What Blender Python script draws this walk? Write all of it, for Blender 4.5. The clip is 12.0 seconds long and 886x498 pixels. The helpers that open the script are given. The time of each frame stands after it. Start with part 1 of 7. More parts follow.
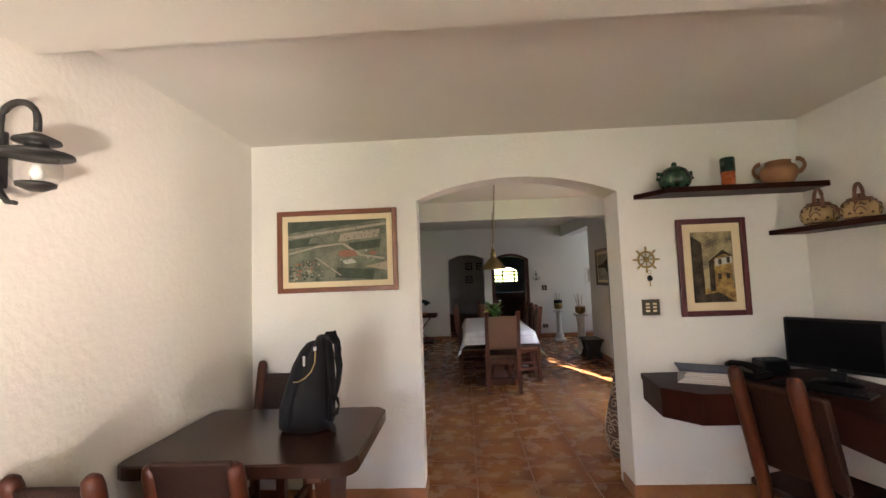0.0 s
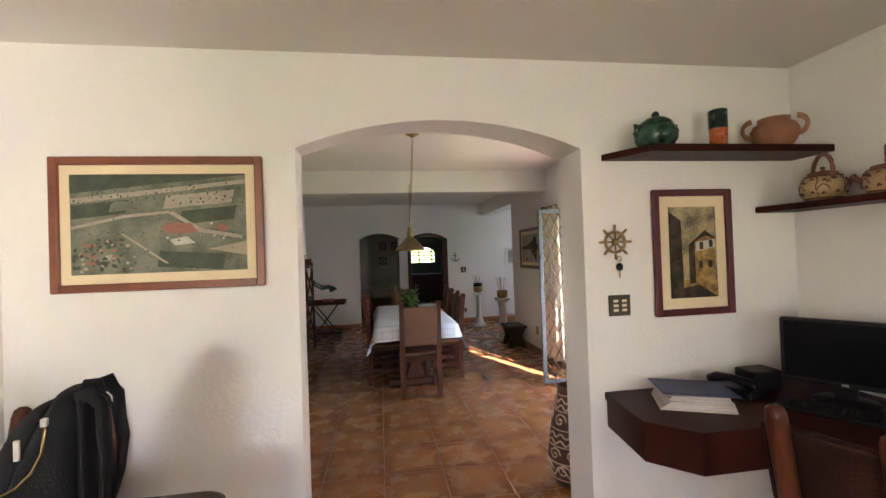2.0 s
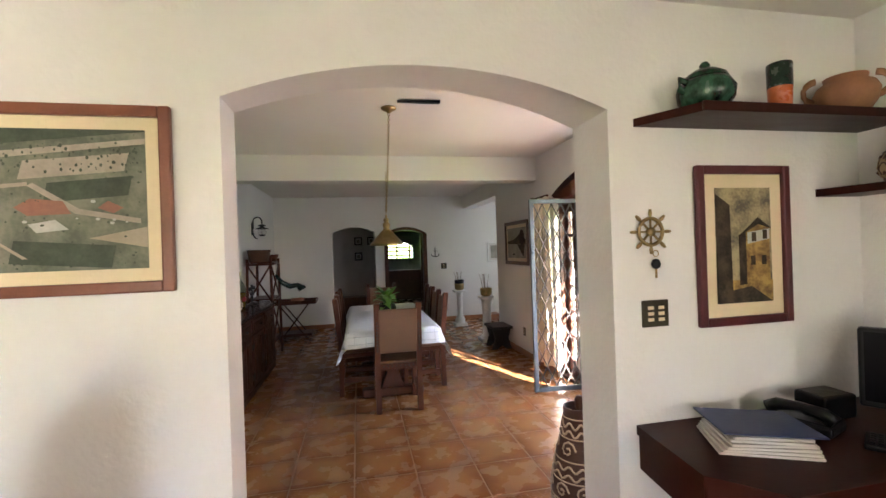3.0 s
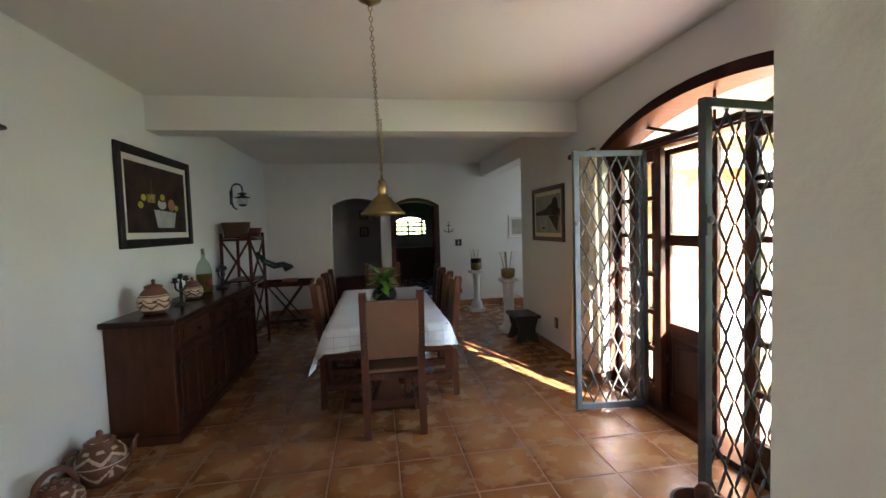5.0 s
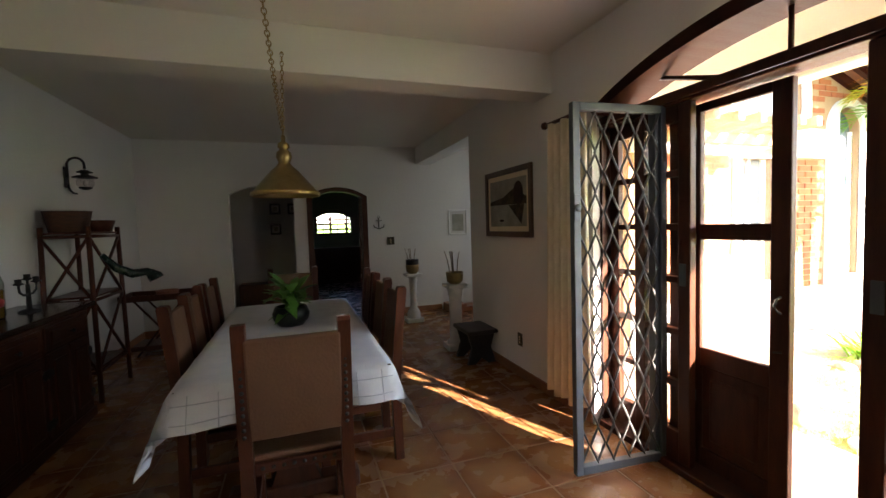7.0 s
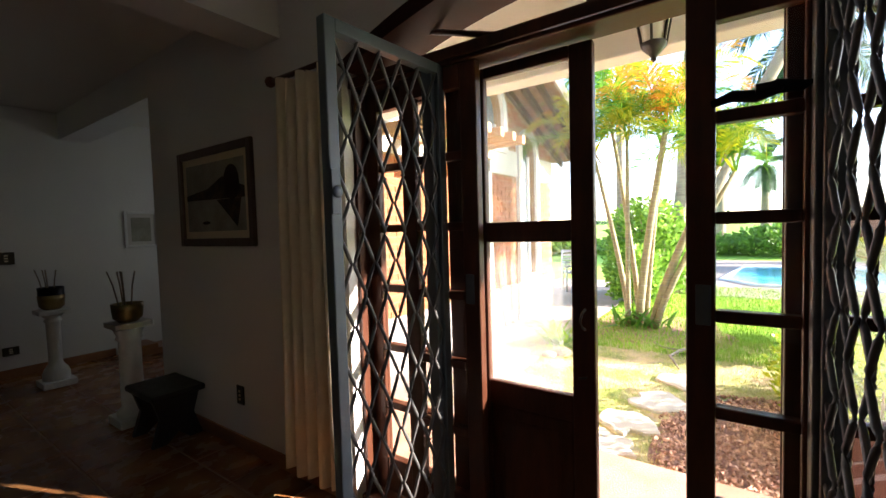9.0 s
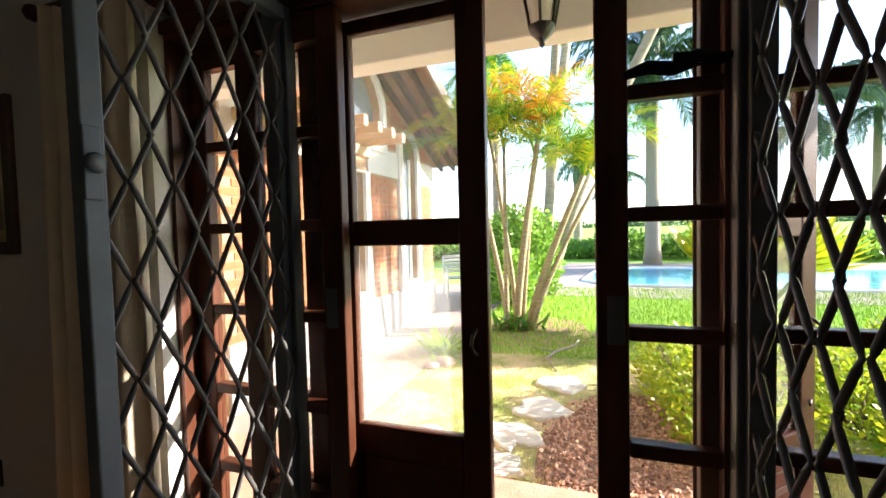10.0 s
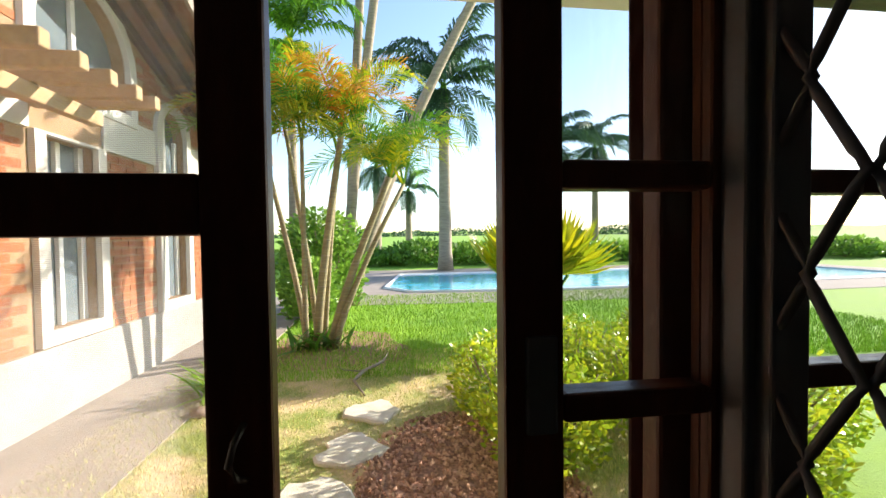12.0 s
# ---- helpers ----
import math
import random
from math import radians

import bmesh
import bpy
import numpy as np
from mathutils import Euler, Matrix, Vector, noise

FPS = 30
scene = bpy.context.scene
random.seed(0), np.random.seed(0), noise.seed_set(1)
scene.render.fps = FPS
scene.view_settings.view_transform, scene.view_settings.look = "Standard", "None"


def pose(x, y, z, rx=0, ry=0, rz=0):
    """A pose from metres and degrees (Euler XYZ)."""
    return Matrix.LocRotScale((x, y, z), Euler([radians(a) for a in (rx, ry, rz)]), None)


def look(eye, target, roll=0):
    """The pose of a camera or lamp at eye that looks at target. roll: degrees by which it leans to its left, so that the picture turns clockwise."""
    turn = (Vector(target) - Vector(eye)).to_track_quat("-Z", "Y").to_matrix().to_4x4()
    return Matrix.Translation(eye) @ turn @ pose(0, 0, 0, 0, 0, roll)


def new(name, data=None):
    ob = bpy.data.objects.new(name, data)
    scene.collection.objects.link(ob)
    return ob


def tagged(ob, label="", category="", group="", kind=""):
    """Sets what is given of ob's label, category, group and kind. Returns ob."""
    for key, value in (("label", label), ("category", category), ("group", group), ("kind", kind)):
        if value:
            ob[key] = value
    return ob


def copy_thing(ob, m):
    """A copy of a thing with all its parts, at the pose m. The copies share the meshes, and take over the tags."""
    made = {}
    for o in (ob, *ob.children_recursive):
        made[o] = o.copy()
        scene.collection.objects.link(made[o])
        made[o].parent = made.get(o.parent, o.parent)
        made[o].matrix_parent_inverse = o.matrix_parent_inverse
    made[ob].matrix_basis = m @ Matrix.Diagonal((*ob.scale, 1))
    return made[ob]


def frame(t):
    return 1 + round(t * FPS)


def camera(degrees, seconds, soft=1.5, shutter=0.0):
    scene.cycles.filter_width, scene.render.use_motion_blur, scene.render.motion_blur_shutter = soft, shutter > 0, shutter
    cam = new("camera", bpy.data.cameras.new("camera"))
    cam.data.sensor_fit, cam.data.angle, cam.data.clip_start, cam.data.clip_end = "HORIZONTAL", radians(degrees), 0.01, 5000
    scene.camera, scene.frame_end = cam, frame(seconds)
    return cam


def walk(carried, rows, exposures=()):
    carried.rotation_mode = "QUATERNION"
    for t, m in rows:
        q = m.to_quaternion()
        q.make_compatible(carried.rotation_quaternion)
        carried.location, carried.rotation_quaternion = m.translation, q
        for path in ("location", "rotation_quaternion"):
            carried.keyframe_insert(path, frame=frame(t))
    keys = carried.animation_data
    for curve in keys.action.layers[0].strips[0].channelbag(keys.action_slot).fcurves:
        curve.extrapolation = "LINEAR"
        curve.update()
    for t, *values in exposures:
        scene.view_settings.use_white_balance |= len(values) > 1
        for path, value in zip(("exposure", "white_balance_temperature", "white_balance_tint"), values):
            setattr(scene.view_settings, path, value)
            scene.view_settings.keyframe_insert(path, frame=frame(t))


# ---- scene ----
cam = camera(92.3, 12.0)
METRES, EYE, TILT, LEAN, TURN = 5.7, 1.483, 0.0, 0.0, 2.8
ROWS = [
    (0.0, 0.0, 0.0, 0.0, 0.14, 3.87, 2.1),
    (0.5, 0.0033, 0.0313, 0.0026, -4.36, 3.39, 2.11),
    (1.0, 0.0077, 0.0714, 0.0043, -7.35, 2.94, 2.05),
    (1.5, 0.013, 0.1158, 0.0063, -10.07, 2.3, 2.06),
    (2.0, 0.0167, 0.1635, 0.0073, -11.18, 0.68, 1.98),
    (2.5, 0.0208, 0.2107, 0.0069, -12.65, 0.15, 1.93),
    (3.0, 0.0299, 0.255, 0.0056, -14.15, 0.01, 1.93),
    (5.0, 0.0832, 0.442, -0.0049, -11.93, -2.95, 1.81),
    (5.5, 0.0938, 0.4925, -0.0068, -10.89, -3.21, 1.76),
    (6.0, 0.1015, 0.5429, -0.0103, -11.08, -3.31, 1.71),
    (6.5, 0.1062, 0.5931, -0.0146, -14.48, -3.23, 1.72),
    (7.0, 0.1149, 0.641, -0.0177, -21.85, -3.21, 1.76),
    (9.0, 0.2045, 0.7802, -0.0276, -57.8, -2.72, 1.65),
    (9.5, 0.2368, 0.7929, -0.0294, -66.66, -2.78, 1.47),
    (10.0, 0.2674, 0.8024, -0.0313, -73.54, -2.34, 1.42),
    (10.5, 0.2917, 0.8102, -0.033, -82.09, -2.07, 1.4),
    (11.0, 0.314, 0.8158, -0.0351, -89.94, -1.98, 1.15),
    (11.5, 0.3412, 0.8212, -0.0371, -96.13, -1.93, 0.77),
    (12.0, 0.3756, 0.8194, -0.039, -100.07, -1.71, 0.7),
]
# stops over time
EXPOSURES = [(0.0, 4.98, 6500, 25), (2.0, 5.23, 6350, 25), (3.2, 5.42, 6300, 21), (5.0, 4.85, 6100, 17), (6.0, 4.45, 6400, 18), (7.2, 4.0, 6700, 20), (9.0, 2.75, 6500, 18), (10.5, 2.13, 6600, 15), (12.0, 1.35, 6700, 11)]
walk(cam, [(t, pose(0, 0, EYE, TILT, LEAN, TURN) @ pose(METRES * x, METRES * y, METRES * z, 90 + pitch, roll, yaw)) for t, x, y, z, yaw, pitch, roll in ROWS], exposures=EXPOSURES)

SUN_AZ, SUN_EL = 158.0, 22.0
world = bpy.data.worlds.new("sky")
scene.world = world
world.use_nodes = True
wt = world.node_tree
sky = wt.nodes.new("ShaderNodeTexSky")
sky.sky_type, sky.sun_disc = "NISHITA", False
sky.sun_elevation, sky.sun_rotation = radians(SUN_EL), radians(SUN_AZ)
sky.air_density, sky.dust_density, sky.ozone_density = 1.0, 0.4, 2.0
wt.links.new(sky.outputs[0], wt.nodes["Background"].inputs[0])
wt.nodes["Background"].inputs[1].default_value = 0.15
sun = new("sun", bpy.data.lights.new("sun", "SUN"))
sun.data.energy, sun.data.angle, sun.data.color = 5.0, radians(0.6), (1.0, 0.93, 0.82)
sun_dir = Vector((math.sin(radians(SUN_AZ)) * math.cos(radians(SUN_EL)), math.cos(radians(SUN_AZ)) * math.cos(radians(SUN_EL)), math.sin(radians(SUN_EL))))
sun.matrix_world = look(sun_dir * 20, (0, 0, 0))


def area_lamp(name, eye, target, w, h, power, colour=(0.86, 0.93, 1.0)):
    lamp = new(name, bpy.data.lights.new(name, "AREA"))
    lamp.data.shape, lamp.data.size, lamp.data.size_y, lamp.data.energy, lamp.data.color = "RECTANGLE", w, h, power, colour
    lamp.matrix_world = look(eye, target)
    return lamp


# ---- materials ----
def mat(name, c1, c2=None, rough=0.6, metal=0.0, scale=6.0, bump=0.15, bscale=80.0, stretch=(1, 1, 1), spec=0.5, detail=6.0, contrast=0.25, rvar=0.15, per_object=0.0, in_place=False):
    """A surface with two scales of variation in colour, and fine relief."""
    m = bpy.data.materials.new(name)
    m.use_nodes = True
    nt = m.node_tree
    b = nt.nodes["Principled BSDF"]
    tc = nt.nodes.new("ShaderNodeTexCoord")
    mp = nt.nodes.new("ShaderNodeMapping")
    mp.inputs["Scale"].default_value = stretch
    if in_place:
        nt.links.new(nt.nodes.new("ShaderNodeNewGeometry").outputs["Position"], mp.inputs["Vector"])
    else:
        nt.links.new(tc.outputs["Object"], mp.inputs["Vector"])
    n1 = nt.nodes.new("ShaderNodeTexNoise")
    n1.inputs["Scale"].default_value, n1.inputs["Detail"].default_value = scale, detail
    n2 = nt.nodes.new("ShaderNodeTexNoise")
    n2.inputs["Scale"].default_value, n2.inputs["Detail"].default_value = bscale, 4
    nt.links.new(mp.outputs[0], n1.inputs["Vector"])
    nt.links.new(mp.outputs[0], n2.inputs["Vector"])
    ramp = nt.nodes.new("ShaderNodeValToRGB")
    ramp.color_ramp.elements[0].position, ramp.color_ramp.elements[1].position = 0.5 - contrast, 0.5 + contrast
    c2 = c2 or tuple(c * 0.8 for c in c1)
    ramp.color_ramp.elements[0].color, ramp.color_ramp.elements[1].color = (*c2, 1), (*c1, 1)
    mix = nt.nodes.new("ShaderNodeMath")
    mix.operation = "MULTIPLY_ADD"
    nt.links.new(n2.outputs[0], mix.inputs[0])
    mix.inputs[1].default_value = 0.3
    add = nt.nodes.new("ShaderNodeMath")
    add.operation = "MULTIPLY_ADD"
    add.inputs[1].default_value, add.inputs[2].default_value = 1.0, -0.15
    nt.links.new(n1.outputs[0], add.inputs[0])
    nt.links.new(add.outputs[0], mix.inputs[2])
    if per_object:
        info = nt.nodes.new("ShaderNodeObjectInfo")
        po = nt.nodes.new("ShaderNodeMath")
        po.operation = "MULTIPLY_ADD"
        po.inputs[1].default_value = per_object
        nt.links.new(info.outputs["Random"], po.inputs[0])
        nt.links.new(mix.outputs[0], po.inputs[2])
        sub = nt.nodes.new("ShaderNodeMath")
        sub.operation = "SUBTRACT"
        sub.inputs[1].default_value = per_object / 2
        nt.links.new(po.outputs[0], sub.inputs[0])
        nt.links.new(sub.outputs[0], ramp.inputs[0])
    else:
        nt.links.new(mix.outputs[0], ramp.inputs[0])
    nt.links.new(ramp.outputs[0], b.inputs["Base Color"])
    rr = nt.nodes.new("ShaderNodeMapRange")
    rr.inputs["To Min"].default_value, rr.inputs["To Max"].default_value = max(0.02, rough - rvar), min(1, rough + rvar)
    nt.links.new(n1.outputs[0], rr.inputs["Value"])
    nt.links.new(rr.outputs[0], b.inputs["Roughness"])
    b.inputs["Metallic"].default_value = metal
    b.inputs["Specular IOR Level"].default_value = spec
    if bump:
        bp = nt.nodes.new("ShaderNodeBump")
        bp.inputs["Strength"].default_value, bp.inputs["Distance"].default_value = bump, 0.01
        nt.links.new(n2.outputs[0], bp.inputs["Height"])
        nt.links.new(bp.outputs[0], b.inputs["Normal"])
    return m


def island_mat(name, c1, c2, rough=0.8):
    """Loose small pieces (blades, chips): each piece takes its own mix of two colours."""
    m = bpy.data.materials.new(name)
    m.use_nodes = True
    nt = m.node_tree
    b = nt.nodes["Principled BSDF"]
    geo = nt.nodes.new("ShaderNodeNewGeometry")
    nz = nt.nodes.new("ShaderNodeTexNoise")
    nz.inputs["Scale"].default_value = 1.6
    nt.links.new(geo.outputs["Position"], nz.inputs["Vector"])
    add = nt.nodes.new("ShaderNodeMath")
    add.operation = "MULTIPLY_ADD"
    add.inputs[1].default_value = 0.6
    nt.links.new(geo.outputs["Random Per Island"], add.inputs[0])
    nt.links.new(nz.outputs[0], add.inputs[2])
    ramp = nt.nodes.new("ShaderNodeValToRGB")
    ramp.color_ramp.elements[0].position, ramp.color_ramp.elements[1].position = 0.45, 1.0
    ramp.color_ramp.elements[0].color, ramp.color_ramp.elements[1].color = (*c2, 1), (*c1, 1)
    nt.links.new(add.outputs[0], ramp.inputs[0])
    nt.links.new(ramp.outputs[0], b.inputs["Base Color"])
    b.inputs["Roughness"].default_value = rough
    return m


def glass_mat(name, tint=(1, 1, 1), clear=0.97, rough=0.02):
    """Thin pane: see-through with a gloss that follows Fresnel."""
    m = bpy.data.materials.new(name)
    m.use_nodes = True
    nt = m.node_tree
    nt.nodes.remove(nt.nodes["Principled BSDF"])
    tr = nt.nodes.new("ShaderNodeBsdfTransparent")
    tr.inputs[0].default_value = (*[c * clear for c in tint], 1)
    gl = nt.nodes.new("ShaderNodeBsdfGlossy")
    gl.inputs["Roughness"].default_value = rough
    lw = nt.nodes.new("ShaderNodeLayerWeight")
    pw = nt.nodes.new("ShaderNodeMath")
    pw.operation = "POWER"
    pw.inputs[1].default_value = 5.0
    nt.links.new(lw.outputs["Facing"], pw.inputs[0])
    fr = nt.nodes.new("ShaderNodeMath")
    fr.operation = "MULTIPLY_ADD"
    fr.inputs[1].default_value, fr.inputs[2].default_value = 0.6, 0.025
    nt.links.new(pw.outputs[0], fr.inputs[0])
    mx = nt.nodes.new("ShaderNodeMixShader")
    nt.links.new(fr.outputs[0], mx.inputs[0])
    nt.links.new(tr.outputs[0], mx.inputs[1])
    nt.links.new(gl.outputs[0], mx.inputs[2])
    nt.links.new(mx.outputs[0], nt.nodes["Material Output"].inputs[0])
    return m


def mesh_screen_mat(name):
    """Fine insect netting: mostly open, with a pale thread that the sun lights."""
    m = bpy.data.materials.new(name)
    m.use_nodes = True
    nt = m.node_tree
    b = nt.nodes["Principled BSDF"]
    b.inputs["Base Color"].default_value = (0.75, 0.75, 0.72, 1)
    b.inputs["Roughness"].default_value = 0.6
    tc = nt.nodes.new("ShaderNodeTexCoord")
    w1, w2 = nt.nodes.new("ShaderNodeTexWave"), nt.nodes.new("ShaderNodeTexWave")
    w1.bands_direction, w2.bands_direction = "Y", "Z"
    for w in (w1, w2):
        w.inputs["Scale"].default_value = 130
        nt.links.new(tc.outputs["Object"], w.inputs["Vector"])
    mx = nt.nodes.new("ShaderNodeMath")
    mx.operation = "MAXIMUM"
    nt.links.new(w1.outputs["Fac"], mx.inputs[0])
    nt.links.new(w2.outputs["Fac"], mx.inputs[1])
    mr = nt.nodes.new("ShaderNodeMapRange")
    mr.inputs["From Min"].default_value, mr.inputs["From Max"].default_value = 0.6, 1.0
    mr.inputs["To Max"].default_value = 0.27
    nt.links.new(mx.outputs[0], mr.inputs["Value"])
    glow = nt.nodes.new("ShaderNodeBsdfTranslucent")
    glow.inputs["Color"].default_value = (0.8, 0.79, 0.75, 1)
    thread, net, gap = nt.nodes.new("ShaderNodeMixShader"), nt.nodes.new("ShaderNodeMixShader"), nt.nodes.new("ShaderNodeBsdfTransparent")
    thread.inputs[0].default_value = 0.6
    nt.links.new(b.outputs[0], thread.inputs[1])
    nt.links.new(glow.outputs[0], thread.inputs[2])
    nt.links.new(mr.outputs[0], net.inputs[0])
    nt.links.new(gap.outputs[0], net.inputs[1])
    nt.links.new(thread.outputs[0], net.inputs[2])
    nt.links.new(net.outputs[0], nt.nodes["Material Output"].inputs["Surface"])
    return m


WALL = mat("white_plaster", (0.74, 0.725, 0.695), (0.68, 0.665, 0.63), rough=0.85, scale=1.5, bump=0.25, bscale=45, contrast=0.3)
ROUGH_WALL = mat("textured_plaster", (0.77, 0.74, 0.66), (0.72, 0.69, 0.61), rough=0.8, scale=3, bump=0.4, bscale=30, contrast=0.3)
CEIL = mat("ceiling_paint", (0.74, 0.72, 0.66), (0.7, 0.67, 0.61), rough=0.9, scale=1.2, bump=0.1, bscale=60)
TILE = mat("terracotta_tile", (0.40, 0.205, 0.076), (0.26, 0.11, 0.038), rough=0.27, scale=6.5, bump=0.06, bscale=30, contrast=0.6, rvar=0.05, per_object=0.16, detail=3.0, in_place=True)


def browned_edges(m, half, strength):
    """Burnt rim of a fired tile: darker towards the tile's own edges, in an uneven line."""
    nt = m.node_tree
    b = nt.nodes["Principled BSDF"]
    src = b.inputs["Base Color"].links[0].from_socket
    tc = nt.nodes.new("ShaderNodeTexCoord")
    sep = nt.nodes.new("ShaderNodeSeparateXYZ")
    nt.links.new(tc.outputs["Object"], sep.inputs[0])
    ab = []
    for k in (0, 1):
        a = nt.nodes.new("ShaderNodeMath")
        a.operation = "ABSOLUTE"
        nt.links.new(sep.outputs[k], a.inputs[0])
        ab.append(a)
    mxm = nt.nodes.new("ShaderNodeMath")
    mxm.operation = "MAXIMUM"
    nt.links.new(ab[0].outputs[0], mxm.inputs[0])
    nt.links.new(ab[1].outputs[0], mxm.inputs[1])
    nz = nt.nodes.new("ShaderNodeTexNoise")
    nz.inputs["Scale"].default_value = 6.0
    nt.links.new(nt.nodes.new("ShaderNodeNewGeometry").outputs["Position"], nz.inputs["Vector"])
    ad = nt.nodes.new("ShaderNodeMath")
    ad.operation = "MULTIPLY_ADD"
    ad.inputs[1].default_value = 0.16
    nt.links.new(nz.outputs[0], ad.inputs[0])
    nt.links.new(mxm.outputs[0], ad.inputs[2])
    mr = nt.nodes.new("ShaderNodeMapRange")
    mr.interpolation_type = "SMOOTHSTEP"
    mr.inputs["From Min"].default_value, mr.inputs["From Max"].default_value = half * 0.75, half + 0.1
    mr.inputs["To Max"].default_value = strength
    nt.links.new(ad.outputs[0], mr.inputs["Value"])
    mx = nt.nodes.new("ShaderNodeMix")
    mx.data_type = "RGBA"
    nt.links.new(mr.outputs[0], mx.inputs[0])
    nt.links.new(src, mx.inputs[6])
    mx.inputs[7].default_value = (0.19, 0.06, 0.02, 1)
    nt.links.new(mx.outputs[2], b.inputs["Base Color"])


browned_edges(TILE, 0.205, 0.85)
GROUT = mat("grout", (0.40, 0.25, 0.15), (0.28, 0.16, 0.09), rough=0.9)
SKIRT = mat("skirting_tile", (0.36, 0.16, 0.065), (0.22, 0.085, 0.035), rough=0.35, scale=7)
DARKWOOD = mat("dark_wood", (0.085, 0.027, 0.012), (0.045, 0.014, 0.007), rough=0.4, scale=5, stretch=(6, 6, 1), bump=0.08, bscale=40, spec=0.25)
DARKWOOD_H = mat("dark_wood_table", (0.045, 0.02, 0.013), (0.032, 0.014, 0.009), rough=0.22, scale=5, stretch=(7, 1, 1), bump=0.04, bscale=40, rvar=0.05, spec=0.25)
REDWOOD = mat("red_brown_wood", (0.042, 0.0095, 0.005), (0.02, 0.005, 0.003), rough=0.4, scale=4, stretch=(1, 5, 1), bump=0.06, bscale=45, contrast=0.45, rvar=0.08, spec=0.1)
CHAIRWOOD = mat("chair_wood", (0.095, 0.027, 0.012), (0.05, 0.014, 0.007), rough=0.36, scale=6, stretch=(4, 4, 1), bump=0.1, bscale=40, spec=0.25)
LEATHER = mat("tan_leather", (0.16, 0.073, 0.034), (0.11, 0.05, 0.023), rough=0.5, scale=4, bump=0.3, bscale=90)
BROWNLEATHER = mat("brown_leather", (0.026, 0.01, 0.006), (0.016, 0.006, 0.004), rough=0.5, scale=4, bump=0.3, bscale=90, spec=0.25)
CLOTH = mat("white_linen", (0.72, 0.75, 0.79), (0.62, 0.65, 0.7), rough=0.9, scale=12, bump=0.3, bscale=160)
STEEL = mat("grey_painted_steel", (0.10, 0.12, 0.135), (0.075, 0.088, 0.1), rough=0.45, scale=8, bump=0.05)
LATTICE = mat("lattice_steel", (0.11, 0.11, 0.106), (0.07, 0.066, 0.063), rough=0.42, scale=20, bump=0.08)
BLACKIRON = mat("black_iron", (0.012, 0.012, 0.012), (0.02, 0.018, 0.016), rough=0.5, scale=30, bump=0.2)
BLACK = mat("black_plastic", (0.006, 0.006, 0.0065), (0.004, 0.004, 0.0045), rough=0.35, scale=30, bump=0.05, spec=0.25)
NYLON = mat("black_nylon", (0.012, 0.012, 0.014), (0.006, 0.006, 0.007), rough=0.75, scale=20, bump=0.4, bscale=300, spec=0.2)
SCREEN = mat("screen_glass", (0.006, 0.006, 0.007), (0.005, 0.005, 0.006), rough=0.2, scale=3, bump=0, rvar=0.02, spec=0.08)
BRASS = mat("aged_brass", (0.42, 0.31, 0.14), (0.27, 0.19, 0.08), rough=0.36, metal=1.0, scale=14, bump=0.05)
STONEWHITE = mat("white_plaster_cast", (0.76, 0.75, 0.72), (0.66, 0.65, 0.62), rough=0.7, scale=10, bump=0.2)
CURTAIN = mat("cream_curtain", (0.78, 0.68, 0.5), (0.7, 0.6, 0.43), rough=0.9, scale=20, bump=0.2, bscale=150)
POTDARK = mat("dark_clay", (0.10, 0.04, 0.025), (0.06, 0.022, 0.014), rough=0.5, scale=12)
POTPALE = mat("cream_slip", (0.62, 0.5, 0.36), (0.5, 0.38, 0.25), rough=0.6, scale=14)
TERRA = mat("red_clay", (0.36, 0.14, 0.075), (0.25, 0.09, 0.05), rough=0.6, scale=8)
BROWNCLAY = mat("brown_clay", (0.17, 0.062, 0.034), (0.11, 0.04, 0.022), rough=0.4, scale=14, bump=0.1)
GREENGLAZE = mat("green_glaze", (0.03, 0.09, 0.05), (0.008, 0.02, 0.012), rough=0.22, scale=22, contrast=0.15)
ORANGE = mat("orange_glaze", (0.55, 0.13, 0.03), (0.35, 0.07, 0.02), rough=0.3, scale=14)
BLACKGLAZE = mat("black_green_glaze", (0.02, 0.045, 0.035), (0.008, 0.015, 0.012), rough=0.25, scale=20)
CREAMMAT = mat("cream_board", (0.72, 0.6, 0.4), (0.66, 0.55, 0.36), rough=0.8)
GLASS = glass_mat("pane_glass", clear=0.9)
BOTTLE = glass_mat("bottle_glass", (0.85, 0.9, 0.8), 0.85)
NET = mesh_screen_mat("insect_netting")
PAPER = mat("paper", (0.6, 0.56, 0.52), (0.42, 0.37, 0.34), rough=0.9, stretch=(1, 1, 40), scale=6)
BLUECARD = mat("blue_card", (0.018, 0.032, 0.105), (0.014, 0.025, 0.08), rough=0.5)
WOODLIGHT = mat("weathered_beam", (0.5, 0.36, 0.2), (0.33, 0.22, 0.12), rough=0.8, stretch=(1, 6, 6), scale=4, bump=0.4)
GRASS = mat("grass", (0.28, 0.46, 0.03), (0.15, 0.30, 0.018), rough=0.9, scale=1.4, bump=1.0, bscale=60, contrast=0.3)
BRICK = mat("brick", (0.38, 0.125, 0.045), (0.26, 0.075, 0.028), rough=0.85, scale=4, bump=0.3, per_object=0.3)
WHITEWASH = mat("exterior_white", (0.66, 0.63, 0.58), (0.54, 0.51, 0.46), rough=0.85, scale=2)
LEAF = mat("leaf_green", (0.10, 0.24, 0.03), (0.05, 0.13, 0.015), rough=0.5, scale=3, bump=0.05)
